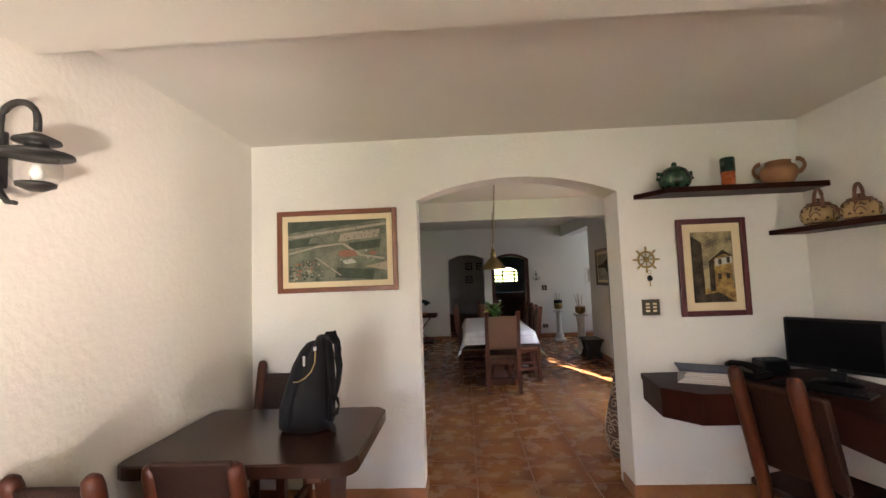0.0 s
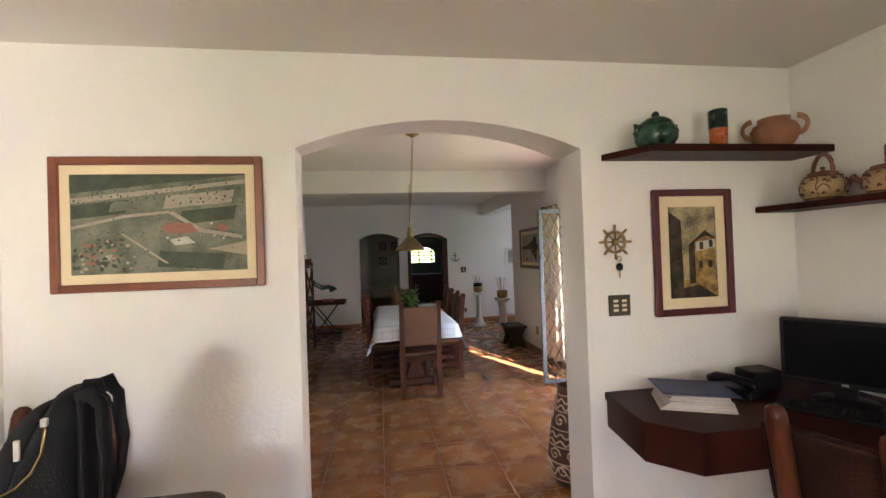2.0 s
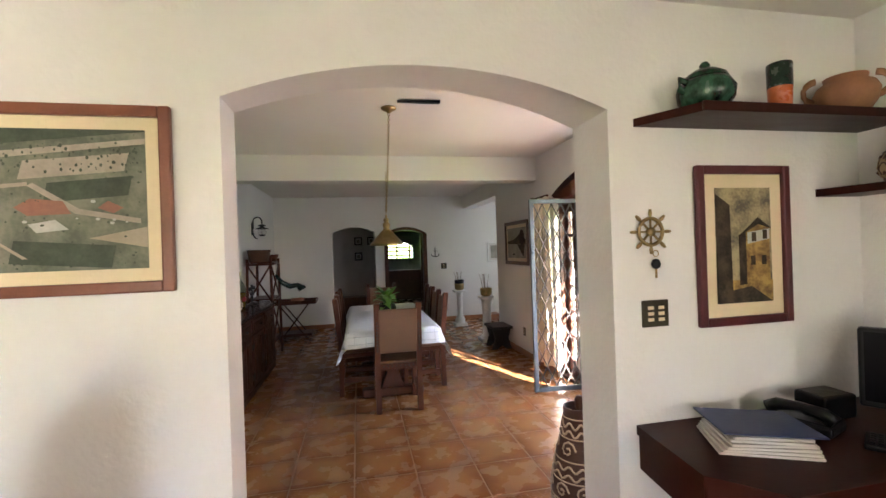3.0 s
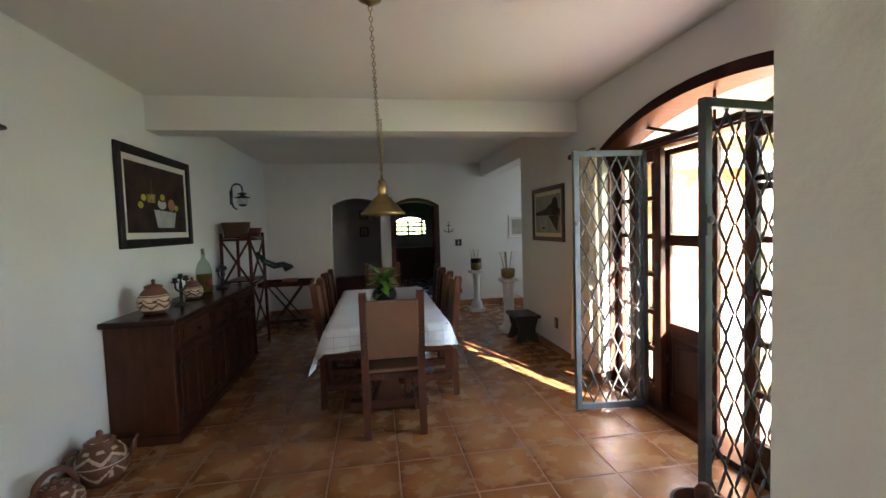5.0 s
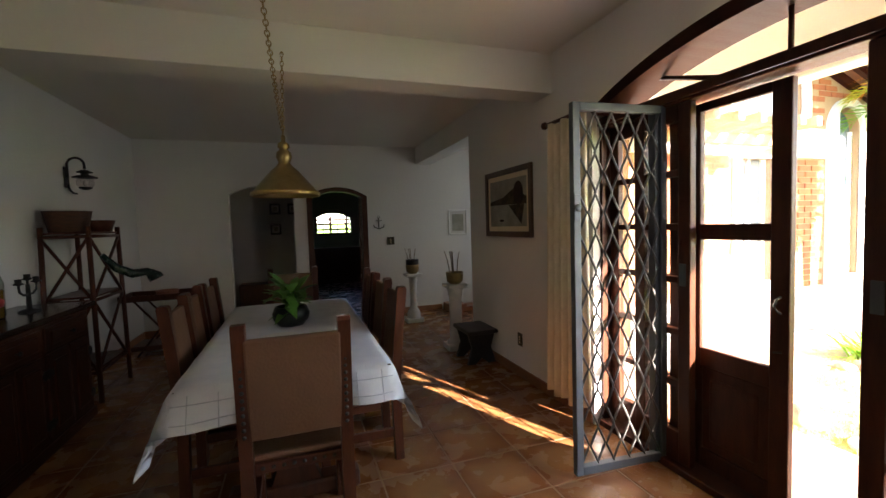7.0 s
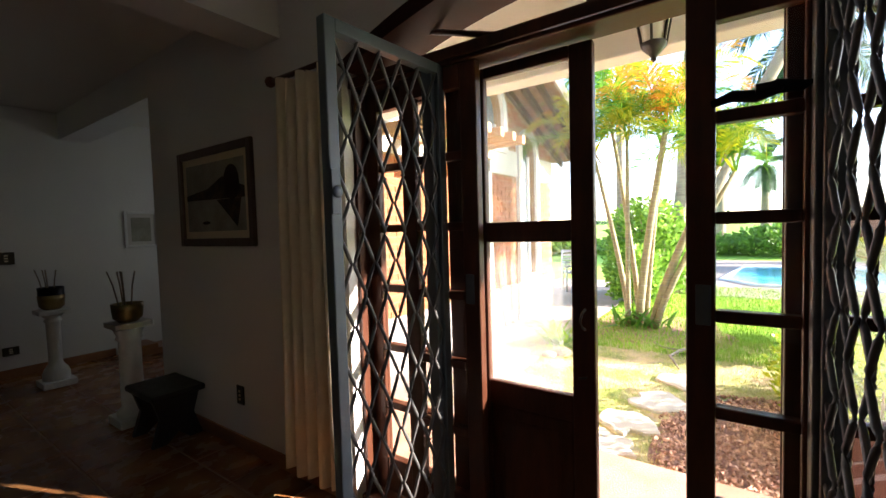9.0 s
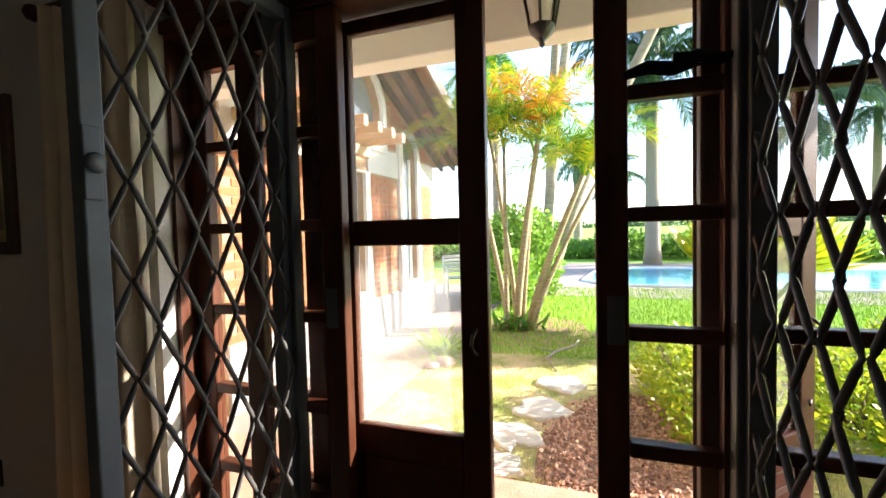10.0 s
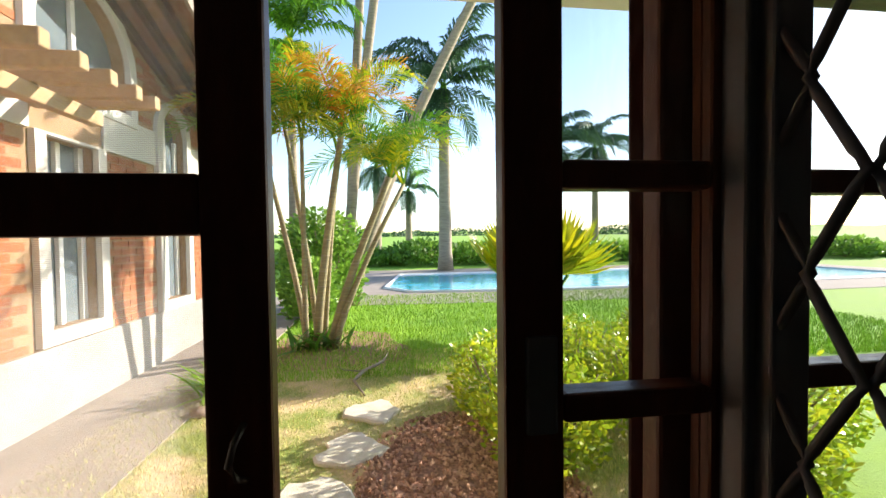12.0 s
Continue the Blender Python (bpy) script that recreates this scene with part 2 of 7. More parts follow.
LEAFYEL = mat("leaf_yellow_green", (0.38, 0.42, 0.04), (0.18, 0.28, 0.03), rough=0.5, scale=2.5, bump=0.05)
LEAFORANGE = mat("leaf_orange", (0.55, 0.26, 0.04), (0.38, 0.28, 0.04), rough=0.55, scale=2.5, bump=0.05)
LEAFDARK = mat("leaf_dark", (0.045, 0.10, 0.04), (0.02, 0.05, 0.02), rough=0.55, scale=3, bump=0.05)
TRUNK = mat("palm_trunk", (0.38, 0.31, 0.23), (0.22, 0.17, 0.12), rough=0.85, scale=3, stretch=(1, 1, 9), bump=0.5)
TRUNKGREEN = mat("cane_trunk", (0.33, 0.29, 0.14), (0.19, 0.15, 0.08), rough=0.7, scale=3, stretch=(1, 1, 12), bump=0.3)
DUST = mat("bare_earth", (0.62, 0.46, 0.26), (0.24, 0.29, 0.06), rough=0.95, scale=3.2, bump=1.0, bscale=50, contrast=0.13)
STEPSTONE = mat("pale_stepping_stone", (0.68, 0.63, 0.52), (0.48, 0.43, 0.33), rough=0.85, scale=9, bump=0.4)
GRAVEL = mat("brown_gravel", (0.40, 0.22, 0.14), (0.22, 0.11, 0.07), rough=0.9, scale=40, contrast=0.1, bump=0.8)
CONCRETE = mat("pale_paving", (0.35, 0.29, 0.245), (0.25, 0.205, 0.17), rough=0.9, scale=3, bump=0.3)
WATER = mat("pool_water", (0.05, 0.42, 0.55), (0.03, 0.33, 0.47), rough=0.1, scale=2, bump=0.15, bscale=6)
ROOFTILE = mat("roof_tile", (0.25, 0.12, 0.07), (0.16, 0.075, 0.045), rough=0.85, scale=5, bump=0.5)


# ---- mesh helpers ----
def box(bm, x0, x1, y0, y1, z0, z1, bevel=0.0, m=None):
    """A block between two corners, its edges rounded by bevel, moved by m."""
    r = bmesh.ops.create_cube(bm, size=1)
    vs = r["verts"]
    bmesh.ops.transform(bm, matrix=Matrix.Translation(((x0 + x1) / 2, (y0 + y1) / 2, (z0 + z1) / 2)) @ Matrix.Diagonal((x1 - x0, y1 - y0, z1 - z0, 1)), verts=vs)
    if bevel:
        es = list({e for v in vs for e in v.link_edges})
        g = bmesh.ops.bevel(bm, geom=es, offset=bevel, segments=2, affect="EDGES", profile=0.5)
        vs = list({v for f in g["faces"] for v in f.verts} | {v for v in vs if v.is_valid})
    if m is not None:
        bmesh.ops.transform(bm, matrix=m, verts=vs)
    return bm


def lathe(bm, profile, seg=20, m=None):
    """A turned shape from (radius, height) pairs."""
    rings = []
    for r, z in profile:
        rings.append([bm.verts.new((r * math.cos(2 * math.pi * i / seg), r * math.sin(2 * math.pi * i / seg), z)) for i in range(seg)] if r > 1e-5 else [bm.verts.new((0, 0, z))])
    for a, b in zip(rings, rings[1:]):
        for i in range(seg):
            j = (i + 1) % seg
            if len(a) == 1 and len(b) == 1:
                continue
            f = [a[0], b[j], b[i]] if len(a) == 1 else [a[i], a[j], b[0]] if len(b) == 1 else [a[i], a[j], b[j], b[i]]
            bm.faces.new(f).smooth = True
    if m is not None:
        bmesh.ops.transform(bm, matrix=m, verts=[v for r in rings for v in r])
    return bm


def tube(bm, pts, radius, seg=8, closed=False, flat=None):
    """A rod along points; radius a number or one per point; flat squeezes it across one way."""
    pts = [Vector(p) for p in pts]
    n = len(pts)
    rings = []
    up = Vector((0, 0, 1))
    for i, p in enumerate(pts):
        a, b = (pts[i - 1], pts[(i + 1) % n]) if closed else (pts[max(0, i - 1)], pts[min(n - 1, i + 1)])
        d = (b - a).normalized()
        ref = up if abs(d.z) < 0.95 else Vector((0, 1, 0))
        u = d.cross(ref).normalized()
        w = u.cross(d)
        r = radius[i] if isinstance(radius, (list, tuple)) else radius
        rings.append([bm.verts.new(p + (u * math.cos(2 * math.pi * k / seg) * (flat or 1) + w * math.sin(2 * math.pi * k / seg)) * r) for k in range(seg)])
    for a, b in list(zip(rings, rings[1:])) + ([(rings[-1], rings[0])] if closed else []):
        for k in range(seg):
            j = (k + 1) % seg
            bm.faces.new([a[k], a[j], b[j], b[k]]).smooth = True
    if not closed:
        bm.faces.new(list(reversed(rings[0])))
        bm.faces.new(rings[-1])
    return bm


def prism(bm, outline, depth, holes=(), m=None):
    """A plate in the XZ plane (y from 0 to depth) from an outline and holes of (x, z) pairs."""
    es, all_v = [], []
    for loop in (outline, *holes):
        vs = [bm.verts.new((x, 0, z)) for x, z in loop]
        all_v += vs
        es += [bm.edges.new((vs[i], vs[(i + 1) % len(vs)])) for i in range(len(vs))]
    g = bmesh.ops.triangle_fill(bm, use_beauty=True, use_dissolve=False, edges=es)
    faces = [f for f in g["geom"] if isinstance(f, bmesh.types.BMFace)]
    ex = bmesh.ops.extrude_face_region(bm, geom=faces)
    moved = [v for v in ex["geom"] if isinstance(v, bmesh.types.BMVert)]
    bmesh.ops.translate(bm, vec=(0, depth, 0), verts=moved)
    all_v += moved
    bmesh.ops.recalc_face_normals(bm, faces=list({f for v in all_v for f in v.link_faces}))
    if m is not None:
        bmesh.ops.transform(bm, matrix=m, verts=all_v)
    return bm


def mesh_of(name, bm, material):
    me = bpy.data.meshes.new(name)
    bm.to_mesh(me)
    bm.free()
    for x in material if isinstance(material, (list, tuple)) else (material,):
        me.materials.append(x)
    return me


def thing(name, label, category, group="", at=None, bm=None, material=None):
    """A top-level thing: an Empty, or one mesh."""
    ob = new(name, mesh_of(name, bm, material) if bm else None)
    if at is not None:
        ob.matrix_world = at
    return tagged(ob, label, category, group)


def part(name, bm, material, parent, label=""):
    ob = new(name, mesh_of(name, bm, material))
    ob.parent = parent
    if label:
        ob["label"] = label
    return ob


def shared(name, me, parent, at=None):
    ob = new(name, me)
    ob.parent = parent
    if at is not None:
        ob.matrix_basis = at
    return ob


def setting(name, bm, material, label, category=""):
    return tagged(new(name, mesh_of(name, bm, material)), label, category or "structure", kind="structure")


B = bmesh.new


def arch_points(x0, x1, spring, apex, n=18):
    """Points of a low arch from x1 to x0."""
    w, h = (x1 - x0) / 2, apex - spring
    r = (w * w + h * h) / (2 * h)
    cx, cz = (x0 + x1) / 2, apex - r
    a0 = math.asin(min(1, w / r))
    if h > w:
        a0 = math.pi - a0
    return [(cx + r * math.sin(a0 - 2 * a0 * i / n), cz + r * math.cos(a0 - 2 * a0 * i / n)) for i in range(n + 1)]


XZ_TO_YZ = Matrix(((0, 1, 0, 0), (1, 0, 0, 0), (0, 0, 1, 0), (0, 0, 0, 1)))   # a plate's x becomes the world's y, its depth the world's x

# ---- structure ----
XL, XR, XR1 = -1.5, 2.33, 2.28
YA, YA2, YF = 2.94, 3.12, 10.3
C1, C2 = 2.47, 2.63

# wall with the low arch between the two rooms
AX0, AX1 = -0.32, 1.06
bm = B()
prism(bm, [(XL - 0.2, 0), (AX0, 0), *reversed(arch_points(AX0, AX1, 2.03, 2.165)), (AX1, 0), (XR1 + 0.4, 0), (XR1 + 0.4, 2.75), (XL - 0.2, 2.75)], YA2 - YA, m=Matrix.Translation((0, YA, 0)))
for v in bm.verts:
    if v.co.y > YA + 0.05:
        v.co.y = 3.105 + 0.1 * min(1, max(0, (v.co.x - AX0) / (AX1 - AX0)))
setting("wall_arch", bm, WALL, "white plaster wall with a low wide arch between two rooms", "wall")
bm = box(B(), XL - 0.2, XL, -2.4, YA, 0, 2.75)
setting("wall_west", bm, ROUGH_WALL, "cream rough-textured plaster wall of the study", "wall")
bm = box(B(), XL - 0.2, XL, YA2, 13.2, 0, 2.75)
setting("wall_west_dining", bm, WALL, "white plaster wall of the dining room", "wall")
bm = prism(B(), [(-2.4, 0), (YA, 0), (YA, 2.75), (-2.4, 2.75)], 0.2, [[(-1.9, 0.9), (-0.6, 0.9), (-0.6, 2.1), (-1.9, 2.1)]], m=Matrix.Translation((XR1, 0, 0)) @ XZ_TO_YZ)
setting("wall_east_study", bm, WALL, "white plaster wall behind the desk", "wall")
# Unseen wall; its opening is added to let daylight into the study.
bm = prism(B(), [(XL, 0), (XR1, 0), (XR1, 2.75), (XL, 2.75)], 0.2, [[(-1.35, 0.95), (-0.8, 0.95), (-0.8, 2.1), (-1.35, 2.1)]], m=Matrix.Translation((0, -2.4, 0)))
setting("wall_south", bm, WALL, "white plaster wall out of view with an opening added for light", "wall")
# Unseen panel, added so no sun enters through the hole in the east wall.
setting("sun_block_panel", box(B(), XR1 + 0.2, XR1 + 0.23, -1.95, -0.55, 0.85, 2.15, 0.004), WALL, "unseen white panel added to keep sun out of the wall opening", "shutter")
setting("ceiling", box(B(), XL - 0.2, XR1 + 0.2, -2.4, YA, C1, C1 + 0.1), CEIL, "warm white painted ceiling", "ceiling")
setting("ceiling_beam", box(B(), XL, XR1, 1.02, 1.40, 2.335, C1 - 0.002), CEIL, "boxed ceiling beam painted warm white", "beam")
# east wall of the dining room with the arched door opening
DY0, DY1, DYC = 3.83, 6.02, 4.925
bm = prism(B(), [(YA2, 0), (DY0, 0), *reversed(arch_points(DY0, DY1, 2.06, 2.30)), (DY1, 0), (8.1, 0), (8.1, 2.75), (YA2, 2.75)], 0.24, m=Matrix.Translation((XR, 0, 0)) @ XZ_TO_YZ)
setting("wall_east", bm, WALL, "white plaster wall with a wide arched garden door", "wall")
setting("wall_east_lintel", box(B(), XR, XR + 0.24, 8.1, YF, 2.36, 2.75), WALL, "white plaster beam over the passage to the stairs", "beam")
setting("dining_beam", box(B(), XL, XR, 6.47, 6.72, 2.34, C2 - 0.002), CEIL, "white boxed beam across the dining room", "beam")
setting("ceiling_dining", box(B(), XL - 0.2, 4.4, YA2, 13.2, C2, C2 + 0.1), CEIL, "warm white painted ceiling", "ceiling")
bm = B()
prism(bm, [(XL, 0), (-0.40, 0), *reversed(arch_points(-0.40, 0.46, 1.9, 2.02)), (0.46, 0), (0.64, 0), *reversed(arch_points(0.64, 1.53, 1.86, 2.0)), (1.53, 0), (4.2, 0), (4.2, 2.75), (XL, 2.75)], 0.16, m=Matrix.Translation((0, YF, 0)))
setting("wall_north", bm, WALL, "white plaster wall with two low arched openings", "wall")
# room behind the first arch and the kitchen behind the second
setting("wall_back_room", box(B(), XL, 0.5, 12.3, 12.45, 0, 2.75), WALL, "white wall of the room behind", "wall")
setting("wall_between", box(B(), 0.5, 0.6, YF + 0.16, 12.45, 0, 2.75), WALL, "white wall between room and kitchen", "wall")
bm = prism(B(), [(0.2, -0.02), (2.6, -0.02), (2.6, 2.75), (0.2, 2.75)], 0.15, [[(0.95, 1.22), (1.85, 1.22), *arch_points(0.95, 1.85, 1.64, 1.78)]], m=Matrix.Translation((0, 15.2, 0)))
# The kitchen's dimness is put into this dark wall colour.
KITCHENWALL = mat("kitchen_dim_paint", (0.2, 0.21, 0.19), (0.15, 0.16, 0.14), rough=0.5, scale=3)
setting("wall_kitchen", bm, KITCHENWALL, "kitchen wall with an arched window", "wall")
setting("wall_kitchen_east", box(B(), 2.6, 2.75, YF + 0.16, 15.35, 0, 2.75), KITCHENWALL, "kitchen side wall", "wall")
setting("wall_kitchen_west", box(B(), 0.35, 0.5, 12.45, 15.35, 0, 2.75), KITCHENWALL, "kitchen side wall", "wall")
setting("ceiling_kitchen", box(B(), 0.3, 2.75, 13.2, 15.35, C2, C2 + 0.1), CEIL, "kitchen ceiling", "ceiling")
# stair hall past the end of the east wall
# Out of view; the opening in this wall is added for light.
bm = prism(B(), [(8.1, 0), (YF, 0), (YF, 2.75), (8.1, 2.75)], 0.15, [[(8.5, 1.1), (9.6, 1.1), (9.6, 2.1), (8.5, 2.1)]], m=Matrix.Translation((4.2, 0, 0)) @ XZ_TO_YZ)
setting("wall_stair_hall", bm, WALL, "white wall of the stair hall with an added opening, out of view", "wall")
setting("wall_stair_south", box(B(), XR + 0.24, 4.35, 7.95, 8.1, 0, 2.75), WALL, "white wall of the stair hall", "wall")

# Added fill lamp in the closed niche, in place of an unseen window.
broad = area_lamp("fill_light_east", (XR1 + 0.06, -1.25, 1.55), (-1.3, 2.0, 1.5), 1.2, 1.1, 0.95, (1.0, 0.95, 0.86))
broad.data.spread = radians(130)
# Added low lamp; stands in for sun reflected up off the floor.
low = area_lamp("floor_bounce_low", (0.55, -2.18, 0.34), (-1.5, 1.3, 1.75), 0.35, 0.25, 0.42, (1.0, 0.92, 0.78))
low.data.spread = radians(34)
# Lamp added inside the door leaves to strengthen the daylight on the west wall.
door_light = area_lamp("door_light_garden", (2.37, 4.9, 1.15), (-1.5, 5.0, 1.2), 0.6, 1.7, 0.5, (0.82, 0.91, 1.0))
# Fill lamp added out of view to brighten the stair hall.
area_lamp("fill_light_stairs", (4.1, 9.05, 1.6), (2, 9.2, 1.2), 1.0, 1.0, 0.3)


# ---- dining room: garden door ----
def leaf_glazed(name, y0, y1, x, label, rows=6, stile=0.075):
    """A narrow glazed leaf or fixed light with six panes over a low panel."""
    t = 0.042
    leaf = thing(name, label, "glazed door", at=Matrix.Translation((x, (y0 + y1) / 2, 0.04)))
    w = (y1 - y0) / 2
    for s in (-1, 1):
        a, b = sorted((s * w, s * (w - stile)))
        part("stile", box(B(), -t / 2, t / 2, a, b, 0, 1.94, 0.006), DARKWOOD, leaf)
    zs = [0.15 + 0.286 * i for i in range(rows + 1)]
    part("bottom_rail", box(B(), -t / 2, t / 2, -w + stile, w - stile, 0, zs[0] + 0.018, 0.004), DARKWOOD, leaf)
    part("top_rail", box(B(), -t / 2, t / 2, -w + stile, w - stile, zs[-1] - 0.018, 1.94, 0.004), DARKWOOD, leaf)
    for z in zs[1:-1]:
        part("glazing_bar", box(B(), -t / 2, t / 2, -w + stile, w - stile, z - 0.018, z + 0.018, 0.005), DARKWOOD, leaf)
    for a, b in zip(zs, zs[1:]):
        p = part("pane", box(B(), -0.002, 0.002, -w + stile, w - stile, a + 0.018, b - 0.018), GLASS, leaf)
        p.visible_shadow = False
    return leaf


leaf_glazed("fixed_light", 5.45, 6.0, 2.475, "dark-stained wooden fixed light with six panes beside the garden door")
leaf_glazed("fixed_light", 3.85, 4.40, 2.475, "dark-stained wooden fixed light with six panes beside the garden door")
for y0, y1, e in ((5.345, 5.73, 5.39), (4.29, 4.635, 4.59)):
    d = leaf_glazed("sliding_door", y0, y1, 2.42, "dark-stained wooden sliding door leaf with six panes, half open")
    c = (y0 + y1) / 2
    part("flush_pull", box(B(), -0.025, -0.019, e - c - 0.02, e - c + 0.02, 0.98, 1.1, 0.004), STEEL, d, "grey metal flush pull")
bm = B()
box(bm, 2.385, 2.53, DY0 + 0.0, DY1, 1.98, 2.05, 0.006)
box(bm, 2.37, 2.385, DY0, DY1, 1.995, 2.035, 0.003)
tr = setting("door_transom", bm, DARKWOOD, "dark wooden transom with sliding track", "door frame")
setting("door_jamb", box(B(), 2.39, 2.53, DY1 - 0.02, DY1 + 0.0, 0.0, 1.98), DARKWOOD, "dark wooden jamb", "door frame")
setting("door_jamb", box(B(), 2.39, 2.53, DY0, DY0 + 0.02, 0.0, 1.98), DARKWOOD, "dark wooden jamb", "door frame")
setting("door_sill", box(B(), 2.36, 2.60, DY0, DY1, -0.02, 0.039, 0.006), DARKWOOD, "dark worn threshold of the garden door", "threshold")
# arched wooden trim and fanlight bars
outer, inner = arch_points(DY0 - 0.0, DY1 - 0.0, 2.09, 2.325, 28), arch_points(DY0 + 0.05, DY1 - 0.05, 2.05, 2.25, 28)
bm = prism(B(), outer + inner[::-1], 0.26, m=Matrix.Translation((XR - 0.02, 0, 0)) @ XZ_TO_YZ)
setting("arch_trim", bm, REDWOOD, "red-brown wooden arch over the garden door", "door frame")
fan = thing("fanlight", "arched fanlight with dark radial bars above the garden door", "fanlight", at=Matrix.Translation((2.47, DYC, 2.05)))
for a in (22, 90, 158):
    r = 0.205 / max(0.2, math.sin(radians(a))) if 50 < a < 130 else 0.52
    dy, dz = math.cos(radians(a)), math.sin(radians(a))
    r = min(r, 0.58 if a in (22, 158) else 0.26)
    if a in (22, 158):
        s = 1 if a < 90 else -1
        part("bar", tube(B(), [(0, s * 0.28, 0), (0, s * 0.72, 0.14)], 0.013, 4), DARKWOOD, fan)
    else:
        part("bar", tube(B(), [(0, dy * 0.2, 0), (0, dy * r, min(0.205, dz * r))], 0.013, 4), DARKWOOD, fan)


def screen_door(at, label):
    """A narrow leaf with two netted openings over a raised panel; hinge edge at y = 0, free edge at y = -0.53."""
    d = thing("screen_door", label, "screen door", at=at)
    t, w = 0.036, 0.53
    for a, b in ((-w, -w + 0.085), (-0.095, 0)):
        part("stile", box(B(), -t / 2, t / 2, a, b, 0, 1.93, 0.006), DARKWOOD, d)
    for a, b in ((1.885, 1.93), (1.225, 1.305), (0.55, 0.65), (0, 0.1)):
        part("rail", box(B(), -t / 2, t / 2, -w + 0.085, -0.095, a, b, 0.005), DARKWOOD, d)
    part("panel", box(B(), -t / 2 + 0.008, t / 2 - 0.008, -w + 0.085, -0.095, 0.1, 0.55, 0.012), DARKWOOD, d)
    part("raised_panel", box(B(), -t / 2, t / 2, -w + 0.13, -0.14, 0.15, 0.5, 0.018), DARKWOOD, d)
    for a, b in ((0.65, 1.225), (1.305, 1.885)):
        part("netting", box(B(), -0.0008, 0.0008, -w + 0.085, -0.095, a, b), NET, d, "fine pale insect netting")
    for z in (0.35, 1.2, 1.75):
        part("hinge", box(B(), -t / 2 - 0.006, -t / 2, -0.075, -0.055, z, z + 0.06, 0.002), STEEL, d, "small steel hinge")
    part("handle", tube(B(), [(-0.02, -w + 0.035, 0.98), (-0.045, -w + 0.04, 0.965), (-0.05, -w + 0.045, 0.94), (-0.035, -w + 0.04, 0.915), (-0.02, -w + 0.035, 0.905)], 0.005, 6), BLACKIRON, d, "small curved iron handle")
    part("bolt", tube(B(), [(-0.02, -w + 0.03, 0.73), (-0.03, -w + 0.06, 0.725)], 0.004, 6), BLACKIRON, d)
    return d


screen_door(pose(2.505, 5.455, 0.04), "dark wooden screen door with two netted panels, closed")
sd = screen_door(pose(2.512, 4.392, 0.04, 0, 0, 45), "red-brown wooden screen door folded open outward")
for ch in sd.children_recursive:
    if ch.data.materials[0] == DARKWOOD:
        ch.data.materials[0] = REDWOOD


def gate(at, label, w=0.58, h=1.97):
    """A steel gate leaf: frame of square tube round an expanding lattice; hinge at x = 0, runs to -x."""
    g = thing("lattice_gate", label, "gate", at=at)
    b = 0.042
    part("hinge_post", box(B(), -b, 0, -0.02, 0.02, 0, h, 0.004), STEEL, g)
    part("free_post", box(B(), -w, -w + b, -0.02, 0.02, 0, h, 0.004), STEEL, g)
    part("top_rail", box(B(), -w + b, -b, -0.02, 0.02, h - b, h, 0.004), STEEL, g)
    part("bottom_rail", box(B(), -w + b, -b, -0.02, 0.02, 0, 0.045, 0.004), STEEL, g)
    x0, x1, z0, z1 = -w + b, -b, 0.045, h - b
    n, rows = 5, 9
    cw, chh = (x1 - x0) / n, (z1 - z0) / rows
    # zigzag flat bars; neighbours are riveted where they touch
    for i in range(0, n * 2 + 1, 2):
        for sgn in (-1, 1):
            if i in (0,) and sgn < 0 or i == n * 2 and sgn > 0:
                continue
            xa = x0 + cw * i / 2
            pts = []
            for r in range(rows * 2 + 1):
                z = z0 + chh * r / 2
                off = (r + i) % 2
                pts.append((min(max(xa + sgn * cw / 2 * off, x0), x1), 0.005 * sgn, z))
            bm = B()
            fine = []
            for p, q in zip(pts, pts[1:]):
                for f in (0, 0.18, 0.82):
                    fine.append(tuple(p[j] + (q[j] - p[j]) * f for j in range(3)))
            fine.append(pts[-1])
            rad = [0.0042 if (j % 3) == 0 else 0.0056 for j in range(len(fine))]
            tube(bm, fine, rad, 6, flat=1.5)
            part("lattice_bar", bm, LATTICE, g)
    lock = part("lock", box(B(), -w - 0.002, -w + 0.03, -0.03, -0.02, 1.36, 1.5, 0.003), STEEL, g, "steel lock plate")
    bm = lathe(B(), [(0, 0), (0.018, 0), (0.02, 0.006), (0.012, 0.012), (0, 0.012)], 14, m=pose(-w + 0.015, -0.03, 1.43, 90))
    part("lock_cylinder", bm, STEEL, g)
    return g


gate(pose(2.41, 5.515, 0.02, 0, 0, -4.0), "grey steel lattice gate leaf swung open into the room")
gate(pose(2.41, 4.335, 0.02, 0, 0, 8.6), "grey steel lattice gate leaf swung open into the room", w=0.62)

for y0, y1 in ((5.517, 5.567), (4.283, 4.333)):
    setting("gate_post", box(B(), 2.345, 2.384, y0, y1, 0.0, 1.978, 0.004), STEEL, "grey steel post that carries the lattice gate", "post")

# curtain and rod
bm = B()
n = 60
for row, z in enumerate((0.12, 0.9, 1.6, 2.07)):
    for i in range(n + 1):
        f = i / n
        bm.verts.new((2.245 + 0.045 * math.sin(f * 34 + 0.4 * math.sin(z * 3)) * (1.0 - 0.3 * z / 2), 5.98 + f * 0.42 * (1.12 - 0.06 * z), z + 0.012 * math.sin(f * 17)))
bm.verts.ensure_lookup_table()
for r in range(3):
    for i in range(n):
        a = r * (n + 1) + i
        bm.faces.new([bm.verts[a], bm.verts[a + 1], bm.verts[a + n + 2], bm.verts[a + n + 1]]).smooth = True
cur = thing("curtain", "cream cloth curtain gathered beside the garden door", "curtain", bm=bm, material=CURTAIN)
